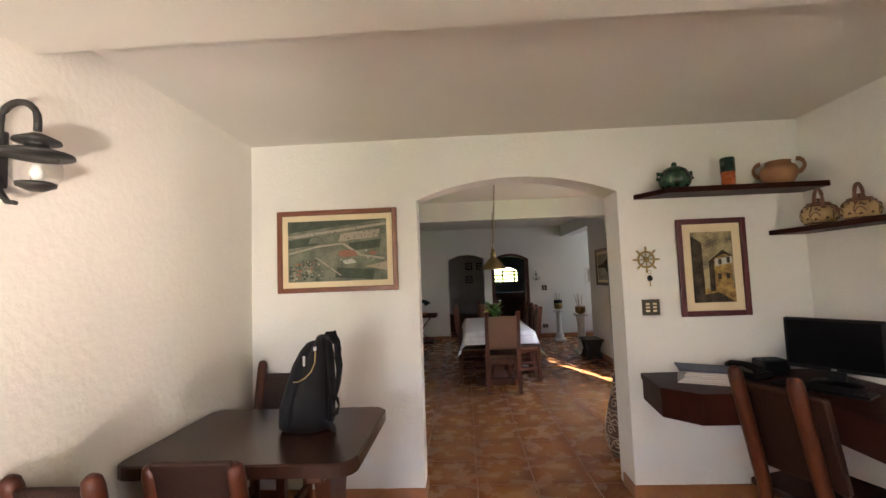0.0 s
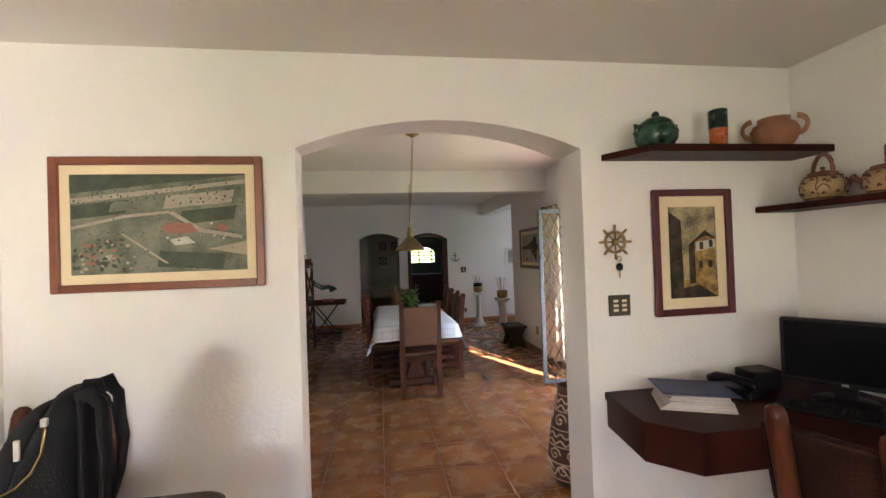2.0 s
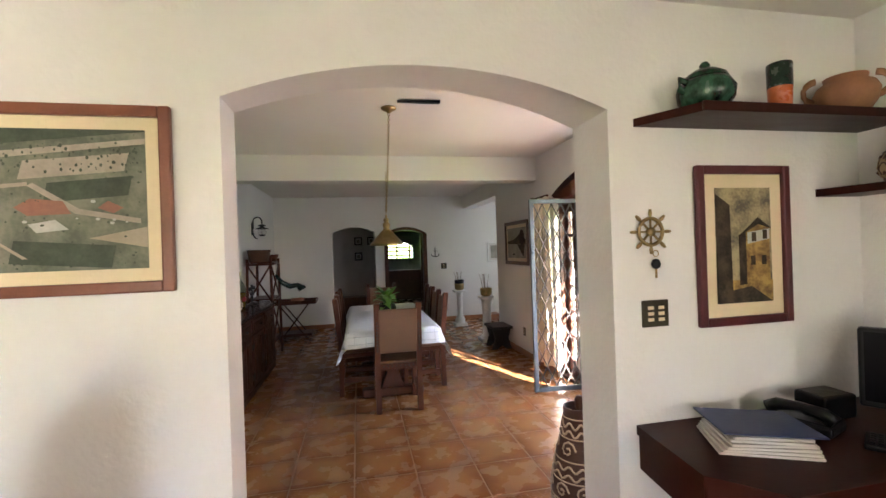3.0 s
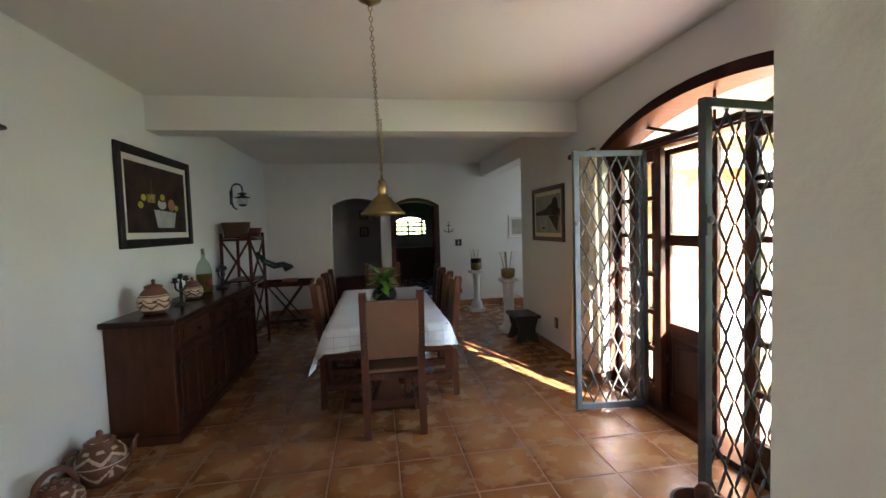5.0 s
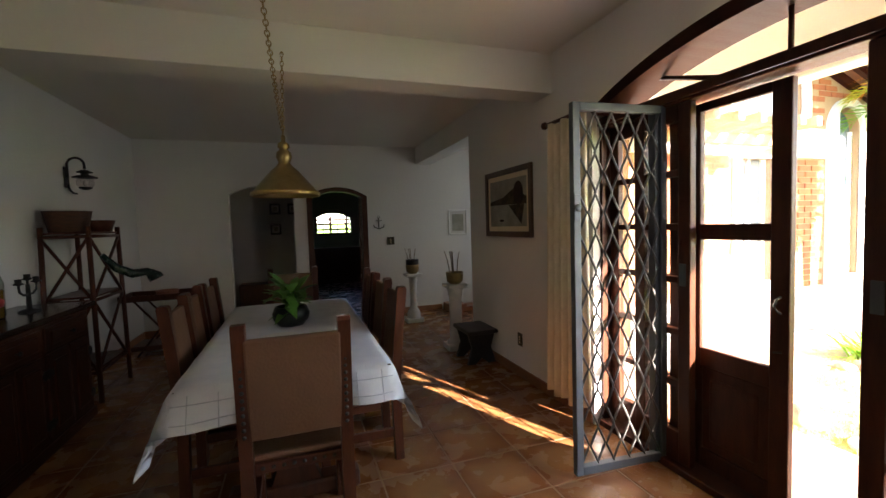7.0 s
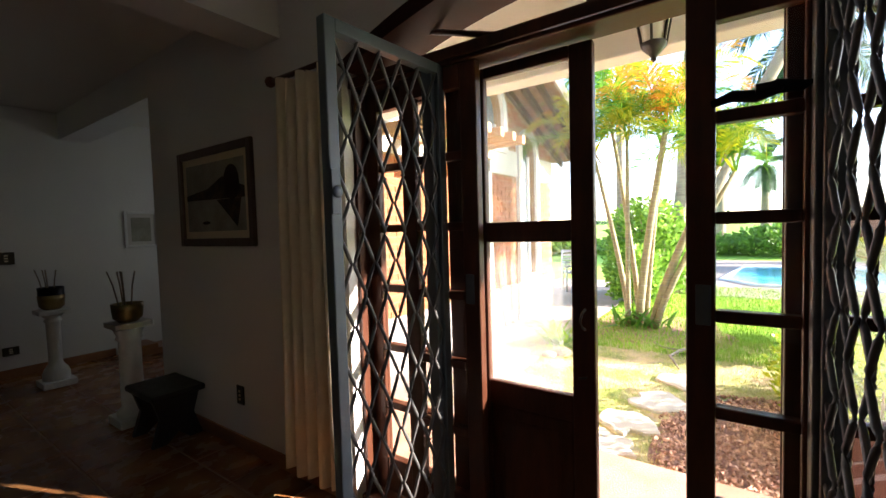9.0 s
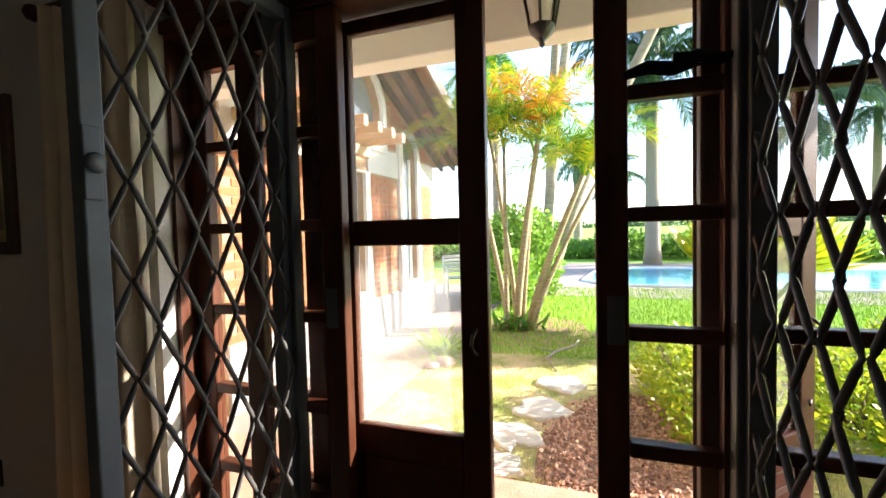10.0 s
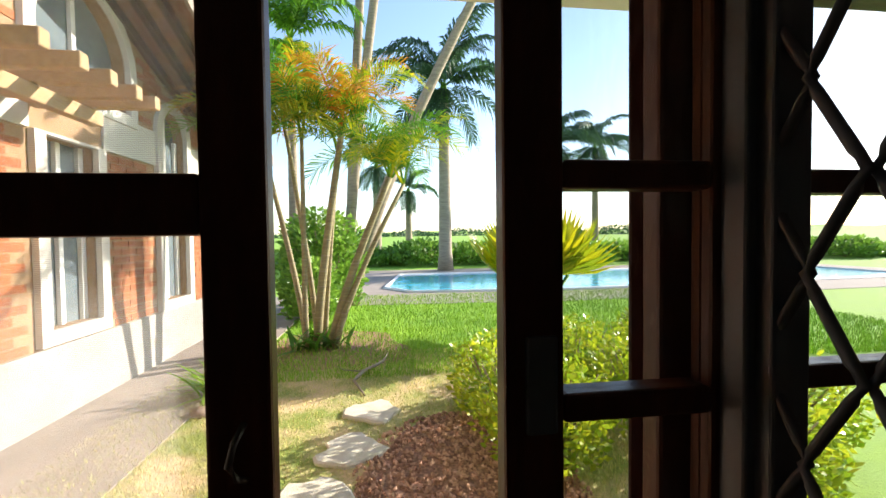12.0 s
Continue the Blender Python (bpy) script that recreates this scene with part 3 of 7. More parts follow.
so = cur.modifiers.new("thick", "SOLIDIFY")
so.thickness = 0.004
rod = thing("curtain_rod", "dark wooden curtain rod with round ends above the garden door", "curtain rod")
part("rod", tube(B(), [(2.25, 6.42, 2.09), (2.25, 6.0, 2.09)], 0.013, 10), DARKWOOD, rod)
part("finial", lathe(B(), [(0, -0.03), (0.02, -0.02), (0.028, 0), (0.02, 0.02), (0, 0.03)], 14, m=Matrix.Translation((2.25, 6.45, 2.09))), DARKWOOD, rod)
part("bracket", box(B(), 2.245, 2.33, 6.38, 6.4, 2.07, 2.09, 0.003), DARKWOOD, rod)

bk = thing("black_strap", "black webbing strap lying on a door glazing bar", "strap", at=pose(2.392, 4.47, 1.655))
part("webbing", tube(B(), [(0, 0.1, 0.0), (-0.005, 0.05, 0.012), (0, 0.0, 0.004), (-0.004, -0.05, 0.02), (0, -0.1, 0.012), (0, -0.12, 0.02)], [0.01, 0.016, 0.018, 0.02, 0.014, 0.006], 8), NYLON, bk)
part("buckle", box(B(), -0.02, -0.008, -0.06, 0.0, 0.004, 0.032, 0.004), BLACK, bk)


# ---- small builders for the rooms ----
def wall_lamp(at):
    """A black iron lantern on a curled bracket; wall plane x = 0, lamp towards +x."""
    l = thing("wall_lantern", "black iron wall lantern with a glass bowl on a curled bracket", "wall lamp", "wall lanterns", at)
    part("back_plate", box(B(), 0, 0.018, -0.035, 0.035, -0.1, 0.09, 0.006), BLACKIRON, l)
    arc = [(0.02, 0, 0.0), (0.02, 0, 0.08)] + [(0.085 - 0.065 * math.cos(a), 0, 0.11 + 0.065 * math.sin(a)) for a in [i * math.pi / 10 for i in range(11)]] + [(0.15, 0, 0.075)]
    part("bracket", tube(B(), arc, 0.011, 8), BLACKIRON, l)
    part("lower_curl", tube(B(), [(0.02, 0, -0.07), (0.03, 0, -0.12), (0.055, 0, -0.15), (0.085, 0, -0.155)], [0.011, 0.011, 0.009, 0.007], 8), BLACKIRON, l)
    part("cap", lathe(B(), [(0, 0.07), (0.02, 0.065), (0.06, 0.045), (0.062, 0.038), (0.03, 0.036), (0.03, 0.02), (0.095, 0.0), (0.097, -0.008), (0, -0.008)], 20, Matrix.Translation((0.15, 0, 0))), BLACKIRON, l)
    g = part("glass_bowl", lathe(B(), [(0.052, -0.008), (0.066, -0.04), (0.066, -0.07), (0.05, -0.1)], 20, Matrix.Translation((0.15, 0, 0))), GLASS, l)
    g.visible_shadow = False
    part("base_cup", lathe(B(), [(0, -0.095), (0.052, -0.095), (0.05, -0.106), (0.02, -0.12), (0, -0.12)], 20, Matrix.Translation((0.15, 0, 0))), BLACKIRON, l)
    part("bulb", lathe(B(), [(0, -0.03), (0.012, -0.034), (0.02, -0.06), (0.014, -0.085), (0, -0.09)], 12, Matrix.Translation((0.15, 0, 0))), STONEWHITE, l)
    return l


for y, z in ((1.27, 1.925), (4.72, 1.97), (8.52, 1.93)):
    wall_lamp(pose(XL, y, z))


def framed(name, w, h, at, frame_mat, mat_w, board, art, label, fw=0.035, group=""):
    """A framed picture in the XZ plane facing -y, centred; art is called with the picture's half sizes and parent."""
    p = thing(name, label, "picture", group, at)
    a, b = w / 2, h / 2
    for s, nm in ((-1, "frame_side"), (1, "frame_side")):
        x0, x1 = sorted((s * a, s * (a - fw)))
        part(nm, box(B(), x0, x1, -0.025, 0, -b, b, 0.006), frame_mat, p)
    for s in (-1, 1):
        z0, z1 = sorted((s * b, s * (b - fw)))
        part("frame_rail", box(B(), -a + fw, a - fw, -0.024, 0, z0, z1, 0.005), frame_mat, p)
    part("mount", box(B(), -a + fw, a - fw, -0.008, -0.002, -b + fw, b - fw), board, p)
    art(p, a - fw - mat_w, b - fw - mat_w)
    return p


def flat_colour(name, c1, c2, scale=6, contrast=0.2):
    return mat(name, c1, c2, rough=0.75, scale=scale, bump=0.05, contrast=contrast, spec=0.25)


FIELD = flat_colour("painted_fields", (0.21, 0.21, 0.16), (0.10, 0.115, 0.085), 9, 0.14)
FIELD2 = flat_colour("painted_grove", (0.08, 0.10, 0.07), (0.05, 0.06, 0.045), 20)
ROADC = flat_colour("painted_road", (0.38, 0.33, 0.27), (0.28, 0.25, 0.2), 20)
ROOFC = flat_colour("painted_roof", (0.32, 0.15, 0.10), (0.22, 0.11, 0.08), 10)
SANDC = flat_colour("painted_sand", (0.4, 0.34, 0.26), (0.3, 0.26, 0.19), 10)
DARKART = flat_colour("painted_dark", (0.012, 0.008, 0.007), (0.045, 0.02, 0.013), 5)
SKYART = flat_colour("painted_clouds", (0.40, 0.33, 0.18), (0.12, 0.10, 0.07), 9, 0.12)
OCHRE = flat_colour("painted_ochre", (0.42, 0.27, 0.08), (0.16, 0.09, 0.035), 22, 0.14)
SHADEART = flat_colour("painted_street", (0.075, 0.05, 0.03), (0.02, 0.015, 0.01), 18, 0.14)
LEMON = flat_colour("painted_lemon", (0.5, 0.42, 0.05), (0.3, 0.25, 0.04), 10)
PALEART = flat_colour("painted_pale", (0.5, 0.5, 0.46), (0.36, 0.36, 0.33), 10)
LAKE = flat_colour("painted_lake", (0.36, 0.35, 0.28), (0.2, 0.19, 0.15), 5)
BLACKFRAME = mat("black_frame", (0.016, 0.012, 0.01), (0.01, 0.008, 0.007), rough=0.5, scale=10, spec=0.3)
WHITEBOARD = mat("grey_white_board", (0.62, 0.59, 0.54), (0.56, 0.53, 0.48), rough=0.8)


def patch(p, pts, m, y):
    """A flat painted shape; y is how far it stands before the wall."""
    part("painted_shape", prism(B(), pts, 0.001, m=Matrix.Translation((0, -y - 0.001, 0))), m, p)


def rect(x0, x1, z0, z1):
    return [(x0, z0), (x1, z0), (x1, z1), (x0, z1)]


def oval(x, z, rx, rz, n=14):
    return [(x + rx * math.cos(2 * math.pi * i / n), z + rz * math.sin(2 * math.pi * i / n)) for i in range(n)]


def aerial(p, a, b):
    patch(p, rect(-a, a, -b, b), FIELD, 0.009)
    patch(p, [(-a, b * 0.62), (a, b * 0.98), (a, b), (-a, b)], FIELD2, 0.011)
    patch(p, [(-a, b * 0.42), (a, b * 0.8), (a, b * 0.88), (-a, b * 0.52)], ROADC, 0.011)
    patch(p, [(-a, -b * 0.1), (-a * 0.4, b * 0.12), (a * 0.1, b * 0.2), (a * 0.1, b * 0.25), (-a * 0.4, b * 0.18), (-a, -b * 0.04)], ROADC, 0.011)
    patch(p, [(a * 0.1, b * 0.2), (a * 0.45, -b * 0.2), (a * 0.95, -b * 0.35), (a * 0.95, -b * 0.28), (a * 0.48, -b * 0.13), (a * 0.14, b * 0.24)], ROADC, 0.0115)
    patch(p, [(-a * 0.45, -b * 0.2), (a * 0.05, -b * 0.82), (a * 0.09, -b * 0.82), (-a * 0.42, -b * 0.2)], SANDC, 0.0115)
    patch(p, [(a * 0.55, -b * 0.55), (a, -b * 0.7), (a, -b * 0.4)], SANDC, 0.0118)
    patch(p, [(0, -b * 0.1), (a * 0.12, b * 0.02), (a * 0.36, -b * 0.02), (a * 0.42, -b * 0.2), (a * 0.1, -b * 0.22)], ROOFC, 0.013)
    patch(p, [(a * 0.62, -b * 0.12), (a * 0.7, -b * 0.02), (a * 0.82, -b * 0.12), (a * 0.74, -b * 0.2)], ROOFC, 0.013)
    patch(p, [(a * 0.1, -b * 0.34), (a * 0.3, -b * 0.28), (a * 0.4, -b * 0.42), (a * 0.16, -b * 0.46)], PALEART, 0.013)
    rnd = random.Random(4)
    # parcels of land, hedgerows, scattered trees and the houses of the settlement
    for k, (x, z, w, h, sk) in enumerate(((-0.75, 0.25, 0.4, 0.14, 0.1), (-0.2, 0.34, 0.38, 0.1, 0.1), (0.45, 0.42, 0.42, 0.13, 0.12), (0.55, 0.1, 0.34, 0.14, 0.1), (-0.15, -0.5, 0.42, 0.28, -0.2), (0.35, -0.72, 0.4, 0.16, -0.1), (-0.6, -0.05, 0.3, 0.1, 0.1))):
        m = (FIELD2, FIELD, ROADC, FIELD2, FIELD, FIELD2, FIELD)[k]
        patch(p, [(a * max(-0.99, x - w), b * (z - h)), (a * min(0.99, x + w * 0.9), b * (z - h + sk)), (a * min(0.99, x + w), b * (z + h + sk)), (a * max(-0.99, x - w * 0.9), b * (z + h))], m, 0.0102 + 0.0001 * k)
    for nm, m, n, x0, x1, z0, z1, size, tall in (("painted_wood", FIELD2, 150, -0.97, 0.97, -0.95, 0.95, 0.009, 0.9), ("painted_hedge", FIELD2, 110, -0.97, 0.97, 0.55, 0.6, 0.01, 1.3), ("painted_wood", FIELD2, 60, -0.97, -0.4, -0.95, -0.3, 0.02, 1.0), ("painted_houses", ROOFC, 16, -0.97, -0.45, -0.95, -0.35, 0.032, 0.7), ("painted_walls", SANDC, 18, -0.97, -0.3, -0.95, -0.3, 0.022, 0.8), ("painted_walls", PALEART, 12, 0.0, 0.85, -0.35, 0.0, 0.016, 0.7)):
        bm = B()
        for i in range(n):
            s = rnd.uniform(0.5, 1.4)
            x, z = rnd.uniform(x0, x1), rnd.uniform(z0, z1) + (0.2 * rnd.uniform(x0, x1) if tall > 1.2 else 0)
            bm.faces.new([bm.verts.new((u, -0.0136 - 0.00001 * i, v)) for u, v in oval(a * x, min(0.97 * b, b * z), a * size * s, a * size * s * tall, 5 + i % 3)])
        part(nm, bm, m, p)["kind"] = "stuff"


def street(p, a, b):
    patch(p, rect(-a, a, -b, b), SKYART, 0.009)
    patch(p, [(-a, -b), (a, -b), (a, -b * 0.62), (-a, -b * 0.6)], OCHRE, 0.011)
    patch(p, [(-a, -b), (-a * 0.45, -b * 0.95), (-a * 0.5, b * 0.7), (-a, b * 0.9)], SHADEART, 0.012)
    patch(p, [(-a * 0.2, -b * 0.7), (a * 0.05, -b * 0.68), (a * 0.05, b * 0.22), (-a * 0.2, b * 0.18)], SHADEART, 0.0125)
    patch(p, [(a * 0.05, -b * 0.72), (a * 0.9, -b * 0.75), (a * 0.9, b * 0.3), (a * 0.4, b * 0.4), (a * 0.05, b * 0.25)], OCHRE, 0.013)
    patch(p, [(-a * 0.3, b * 0.12), (a * 0.5, b * 0.48), (a * 0.98, b * 0.28), (a * 0.5, b * 0.36)], SHADEART, 0.0135)
    patch(p, [(a * 0.1, b * 0.02), (a * 0.9, b * 0.1), (a * 0.9, b * 0.28), (a * 0.1, b * 0.22)], PALEART, 0.0136)
    for x, z in ((0.2, -0.35), (0.6, -0.35), (0.25, 0.06), (0.65, 0.1)):
        patch(p, rect(a * x, a * (x + 0.16), b * z, b * (z + 0.16)), SHADEART, 0.0142)
    patch(p, [(-a, -b), (a * 0.95, -b), (a * 0.2, -b * 0.72), (-a, -b * 0.82)], SHADEART, 0.0145)


def still_life(p, a, b):
    patch(p, rect(-a, a, -b, b), DARKART, 0.009)
    patch(p, [(-a * 0.1, -b * 0.85), (a * 0.5, -b * 0.85), (a * 0.6, -b * 0.35), (-a * 0.2, -b * 0.3)], PALEART, 0.011)
    patch(p, oval(a * 0.08, -b * 0.12, a * 0.15, b * 0.16), PALEART, 0.0125)
    patch(p, oval(a * 0.1, b * 0.05, a * 0.13, b * 0.1), SHADEART, 0.013)
    patch(p, [(-a * 0.4, -b * 0.1), (-a * 0.16, -b * 0.1), (-a * 0.14, b * 0.15), (-a * 0.42, b * 0.15)], OCHRE, 0.0135)
    patch(p, [(-a * 0.32, b * 0.16), (-a * 0.22, b * 0.16), (-a * 0.24, b * 0.7), (-a * 0.3, b * 0.7)], SHADEART, 0.0137)
    for x, z in ((-0.62, -0.2), (0.1, 0.1), (0.6, -0.2), (-0.52, 0.02)):
        patch(p, oval(a * x, b * z, a * 0.08, b * 0.1), LEMON, 0.0142)
    patch(p, oval(a * 0.42, -b * 0.12, a * 0.13, b * 0.2), TERRA, 0.0139)


def landscape(p, a, b):
    patch(p, rect(-a, a, -b, b), LAKE, 0.009)
    patch(p, [(-a, b * 0.1), (-a * 0.2, b * 0.25), (a * 0.3, b * 0.55), (a, b * 0.2), (a, -b * 0.1), (-a, -b * 0.05)], SHADEART, 0.011)
    patch(p, oval(a * 0.6, b * 0.35, a * 0.25, b * 0.5), DARKART, 0.012)
    patch(p, [(a * 0.1, -b * 0.1), (a * 0.75, -b * 0.9), (a * 0.9, -b * 0.1)], SHADEART, 0.0125)
    patch(p, oval(-a * 0.3, -b * 0.75, a * 0.14, b * 0.05), DARKART, 0.0127)


def plain_art(p, a, b):
    patch(p, rect(-a, a, -b, b), LAKE, 0.009)


framed("framed_aerial_photograph", 0.85, 0.575, pose(-0.884, YA, 1.70), mat("red_frame_wood", (0.22, 0.07, 0.032), (0.14, 0.042, 0.02), rough=0.35, scale=8), 0.04, CREAMMAT, aerial, "framed aerial photograph of a farm in a red-brown wooden frame")
framed("framed_street_painting", 0.45, 0.65, pose(1.655, YA, 1.49), mat("burgundy_frame", (0.11, 0.018, 0.02), (0.07, 0.012, 0.013), rough=0.35), 0.055, CREAMMAT, street, "painting of an old street in a burgundy frame")
framed("framed_still_life", 1.25, 0.80, pose(XL, 6.605, 1.765, 0, 0, 90), BLACKFRAME, 0.05, WHITEBOARD, still_life, "still life of fruit and bottle in a wide black frame", fw=0.07)
framed("framed_landscape", 0.89, 0.62, pose(XR, 7.20, 1.567, 0, 0, -90), mat("brown_frame", (0.10, 0.055, 0.03), (0.06, 0.03, 0.018), rough=0.4), 0.045, CREAMMAT, landscape, "lake landscape painting in a brown wooden frame", fw=0.05)
framed("framed_print", 0.34, 0.42, pose(3.02, YF, 1.42), STONEWHITE, 0.04, WHITEBOARD, plain_art, "small print in a pale frame on the stair hall wall", fw=0.03)
for z in (1.78, 1.40):
    framed("framed_drawing", 0.19, 0.2, pose(0.12, 12.3, z), BLACKFRAME, 0.03, STONEWHITE, plain_art, "small drawing in a black frame", fw=0.03, group="small drawings in the back room")
framed("framed_drawing", 0.19, 0.2, pose(0.44, 12.3, 1.78), BLACKFRAME, 0.03, STONEWHITE, plain_art, "small drawing in a black frame", fw=0.03, group="small drawings in the back room")


# ---- study ----
def rounded_slab(bm, x0, x1, y0, y1, z0, z1, r=0.08):
    pts = []
    for cx, cy, a0 in ((x1 - r, y1 - r, 0), (x0 + r, y1 - r, 90), (x0 + r, y0 + r, 180), (x1 - r, y0 + r, 270)):
        pts += [(cx + r * math.cos(radians(a0 + i * 18)), cy + r * math.sin(radians(a0 + i * 18))) for i in range(6)]
    top = [bm.verts.new((x, y, z1 - 0.006)) for x, y in pts]
    cx, cy = (x0 + x1) / 2, (y0 + y1) / 2
    ins = [bm.verts.new((x + (cx - x) * 0.02, y + (cy - y) * 0.02, z1)) for x, y in pts]
    bot = [bm.verts.new((x, y, z0)) for x, y in pts]
    n = len(pts)
    for i in range(n):
        j = (i + 1) % n
        bm.faces.new([bot[i], bot[j], top[j], top[i]])
        bm.faces.new([top[i], top[j], ins[j], ins[i]])
    bm.faces.new(ins)
    bm.faces.new(bot[::-1])
    return bm


tb = thing("study_table", "dark polished wooden table with rounded corners and trestle legs", "table")
part("tabletop", rounded_slab(B(), XL + 0.01, -0.47, 1.72, 2.48, 0.705, 0.76), DARKWOOD_H, tb)
for x in (-1.3, -0.68):
    part("trestle_foot", box(B(), x - 0.05, x + 0.05, 1.85, 2.35, 0, 0.08, 0.015), DARKWOOD, tb)
    part("trestle_post", prism(B(), [(-0.1, 0.08), (0.1, 0.08), (0.07, 0.3), (0.16, 0.62), (-0.16, 0.62), (-0.07, 0.3)], 0.07, m=Matrix.Translation((x - 0.035, 2.1, 0)) @ XZ_TO_YZ), DARKWOOD, tb)
    part("trestle_head", box(B(), x - 0.04, x + 0.04, 1.85, 2.35, 0.62, 0.705, 0.01), DARKWOOD, tb)
part("stretcher", box(B(), -1.26, -0.72, 2.07, 2.13, 0.22, 0.32, 0.008), DARKWOOD, tb)


def slab_chair(at, label, w=0.40, h=0.93, group="slab-back chairs", wide=0.0):
    """A rustic chair: two thick rounded posts, a wide plank back; the sitter faces +y.
    With wide set, the back panel stands in front of the posts and reaches past them."""
    c = thing("slab_chair", label, "chair", group, at)
    for s in (-1, 1):
        x = s * (w / 2 - 0.025)
        bm = B()
        pts = [(x, -0.19 - 0.12 * max(0, (z - 0.42)) / 0.5, z) for z in (0, 0.25, 0.45, 0.6, 0.75, h - 0.04)]
        tube(bm, pts + [(x, pts[-1][1] - 0.006, h - 0.012), (x, pts[-1][1] - 0.008, h)], [0.032] * 5 + [0.032, 0.027, 0.012], 8)
        part("rear_post", bm, CHAIRWOOD, c)
        part("front_leg", box(B(), x - 0.025, x + 0.025, 0.17, 0.22, 0, 0.43, 0.008), CHAIRWOOD, c)
        part("side_stretcher", box(B(), x - 0.015, x + 0.015, -0.17, 0.17, 0.15, 0.2, 0.005), CHAIRWOOD, c)
    a = max(w, wide) / 2
    part("seat", box(B(), -a, a, -0.2, 0.24, 0.43, 0.465, 0.01), BROWNLEATHER, c, "dark leather seat")
    if wide:
        part("backrest", box(B(), -a, a, -0.018, 0.018, 0, 0.4, 0.01, m=pose(0, -0.172, 0.55, 13)), BROWNLEATHER, c, "dark leather back panel")
    else:
        part("backrest", box(B(), -w / 2 + 0.03, w / 2 - 0.03, -0.012, 0.012, 0, 0.36, 0.008, m=pose(0, -0.225, 0.52, 13)), BROWNLEATHER, c, "dark leather back panel")
    return c


slab_chair(pose(-1.24, 2.60, 0, 0, 0, 180), "dark wooden slab-back chair between table and wall", h=0.96)
slab_chair(pose(-0.99, 1.80, 0), "red-brown wooden slab-back chair pushed under the table", h=0.86, w=0.36)
slab_chair(pose(-1.325, 1.62, 0), "red-brown wooden slab-back chair drawn back from the table", h=0.91, w=0.32)
slab_chair(pose(1.602, 2.085, 0, 0, 0, -71), "red-brown wooden slab-back chair drawn up to the desk", h=1.02, w=0.316, wide=0.41)

# desk
outline = [(1.14, YA), (1.10, 2.57), (1.25, 2.41), (1.58, 2.41), (1.72, 2.25), (1.72, 0.6), (XR1, 0.6), (XR1, YA)]
DESKM = Matrix(((1, 0, 0, 0), (0, 0, 1, 0), (0, 1, 0, 0), (0, 0, 0, 1)))
dk = thing("corner_desk", "dark red-brown wooden corner desk fixed along two walls", "desk")
part("desktop", prism(B(), outline, 0.035, m=Matrix.Translation((0, 0, 0.77)) @ DESKM), REDWOOD, dk)
for (x0, y0), (x1, y1) in zip(outline[:5], outline[1:6]):
    d = Vector((x1 - x0, y1 - y0, 0))
    ang = math.degrees(math.atan2(d.y, d.x))
    part("fascia", box(B(), 0, d.length, 0.008, 0.03, 0.635, 0.77, 0.003, m=pose(x0, y0, 0, 0, 0, ang)), REDWOOD, dk)
part("bottom_panel", prism(B(), [(x + 0.0 if x > 2 else x + 0.03, y if y > 2.9 else y + 0.03) for x, y in outline], 0.012, m=Matrix.Translation((0, 0, 0.645)) @ DESKM), REDWOOD, dk)

st = thing("folder_stack", "stack of papers under a dark blue folder on the desk", "papers", at=pose(1.43, 2.70, 0.805, 0, 0, -22))
for i in range(6):
    part("ream", box(B(), -0.15 + 0.008 * i, 0.15 - 0.006 * i, -0.11, 0.11, 0.011 * i, 0.011 * i + 0.0095, 0.002, m=pose(0, 0, 0, 0, 0, (i * 37) % 7 - 3)), PAPER, st)
part("folder", box(B(), -0.155, 0.155, -0.115, 0.115, 0.07, 0.076, 0.002, m=pose(0, 0, 0, 0, 2, 3)), BLUECARD, st, "dark blue card folder")
ph = thing("desk_telephone", "black corded telephone on the desk", "telephone", at=pose(1.72, 2.76, 0.805, 0, 0, 20))
part("body", box(B(), -0.075, 0.075, -0.1, 0.1, 0, 0.045, 0.014), BLACK, ph)
part("handset", tube(B(), [(-0.04, -0.1, 0.055), (-0.04, -0.07, 0.075), (-0.04, 0, 0.085), (-0.04, 0.07, 0.075), (-0.04, 0.1, 0.055)], [0.026, 0.024, 0.017, 0.024, 0.026], 10), BLACK, ph)
thing("modem_box", "small black electronic box on the desk", "modem", bm=box(B(), 1.82, 1.98, 2.765, 2.885, 0.806, 0.90, 0.01), material=BLACK)
mo = thing("monitor", "black flat computer monitor on a stand", "monitor", at=pose(2.058, 2.54, 0.806, 0, 0, -58))
part("bezel", box(B(), -0.225, 0.225, -0.02, 0.025, 0.07, 0.365, 0.01), BLACK, mo)
part("display", box(B(), -0.208, 0.208, -0.0225, -0.019, 0.095, 0.35), SCREEN, mo, "dark switched-off display")
part("neck", box(B(), -0.04, 0.04, 0.0, 0.03, 0.01, 0.09, 0.008), BLACK, mo)
part("foot", lathe(B(), [(0, 0), (0.12, 0), (0.115, 0.012), (0.03, 0.02), (0, 0.02)], 24), BLACK, mo)
part("badge", box(B(), -0.012, 0.012, -0.0225, -0.019, 0.077, 0.087), PALEART, mo)
kb = thing("keyboard", "black computer keyboard on the desk", "keyboard", at=pose(1.89, 2.43, 0.806, 0, 0, -58))
part("case", box(B(), -0.21, 0.21, -0.07, 0.07, 0, 0.018, 0.005), BLACK, kb)
key = mesh_of("key", box(B(), -0.007, 0.007, -0.007, 0.007, 0, 0.007, 0.002), BLACK)
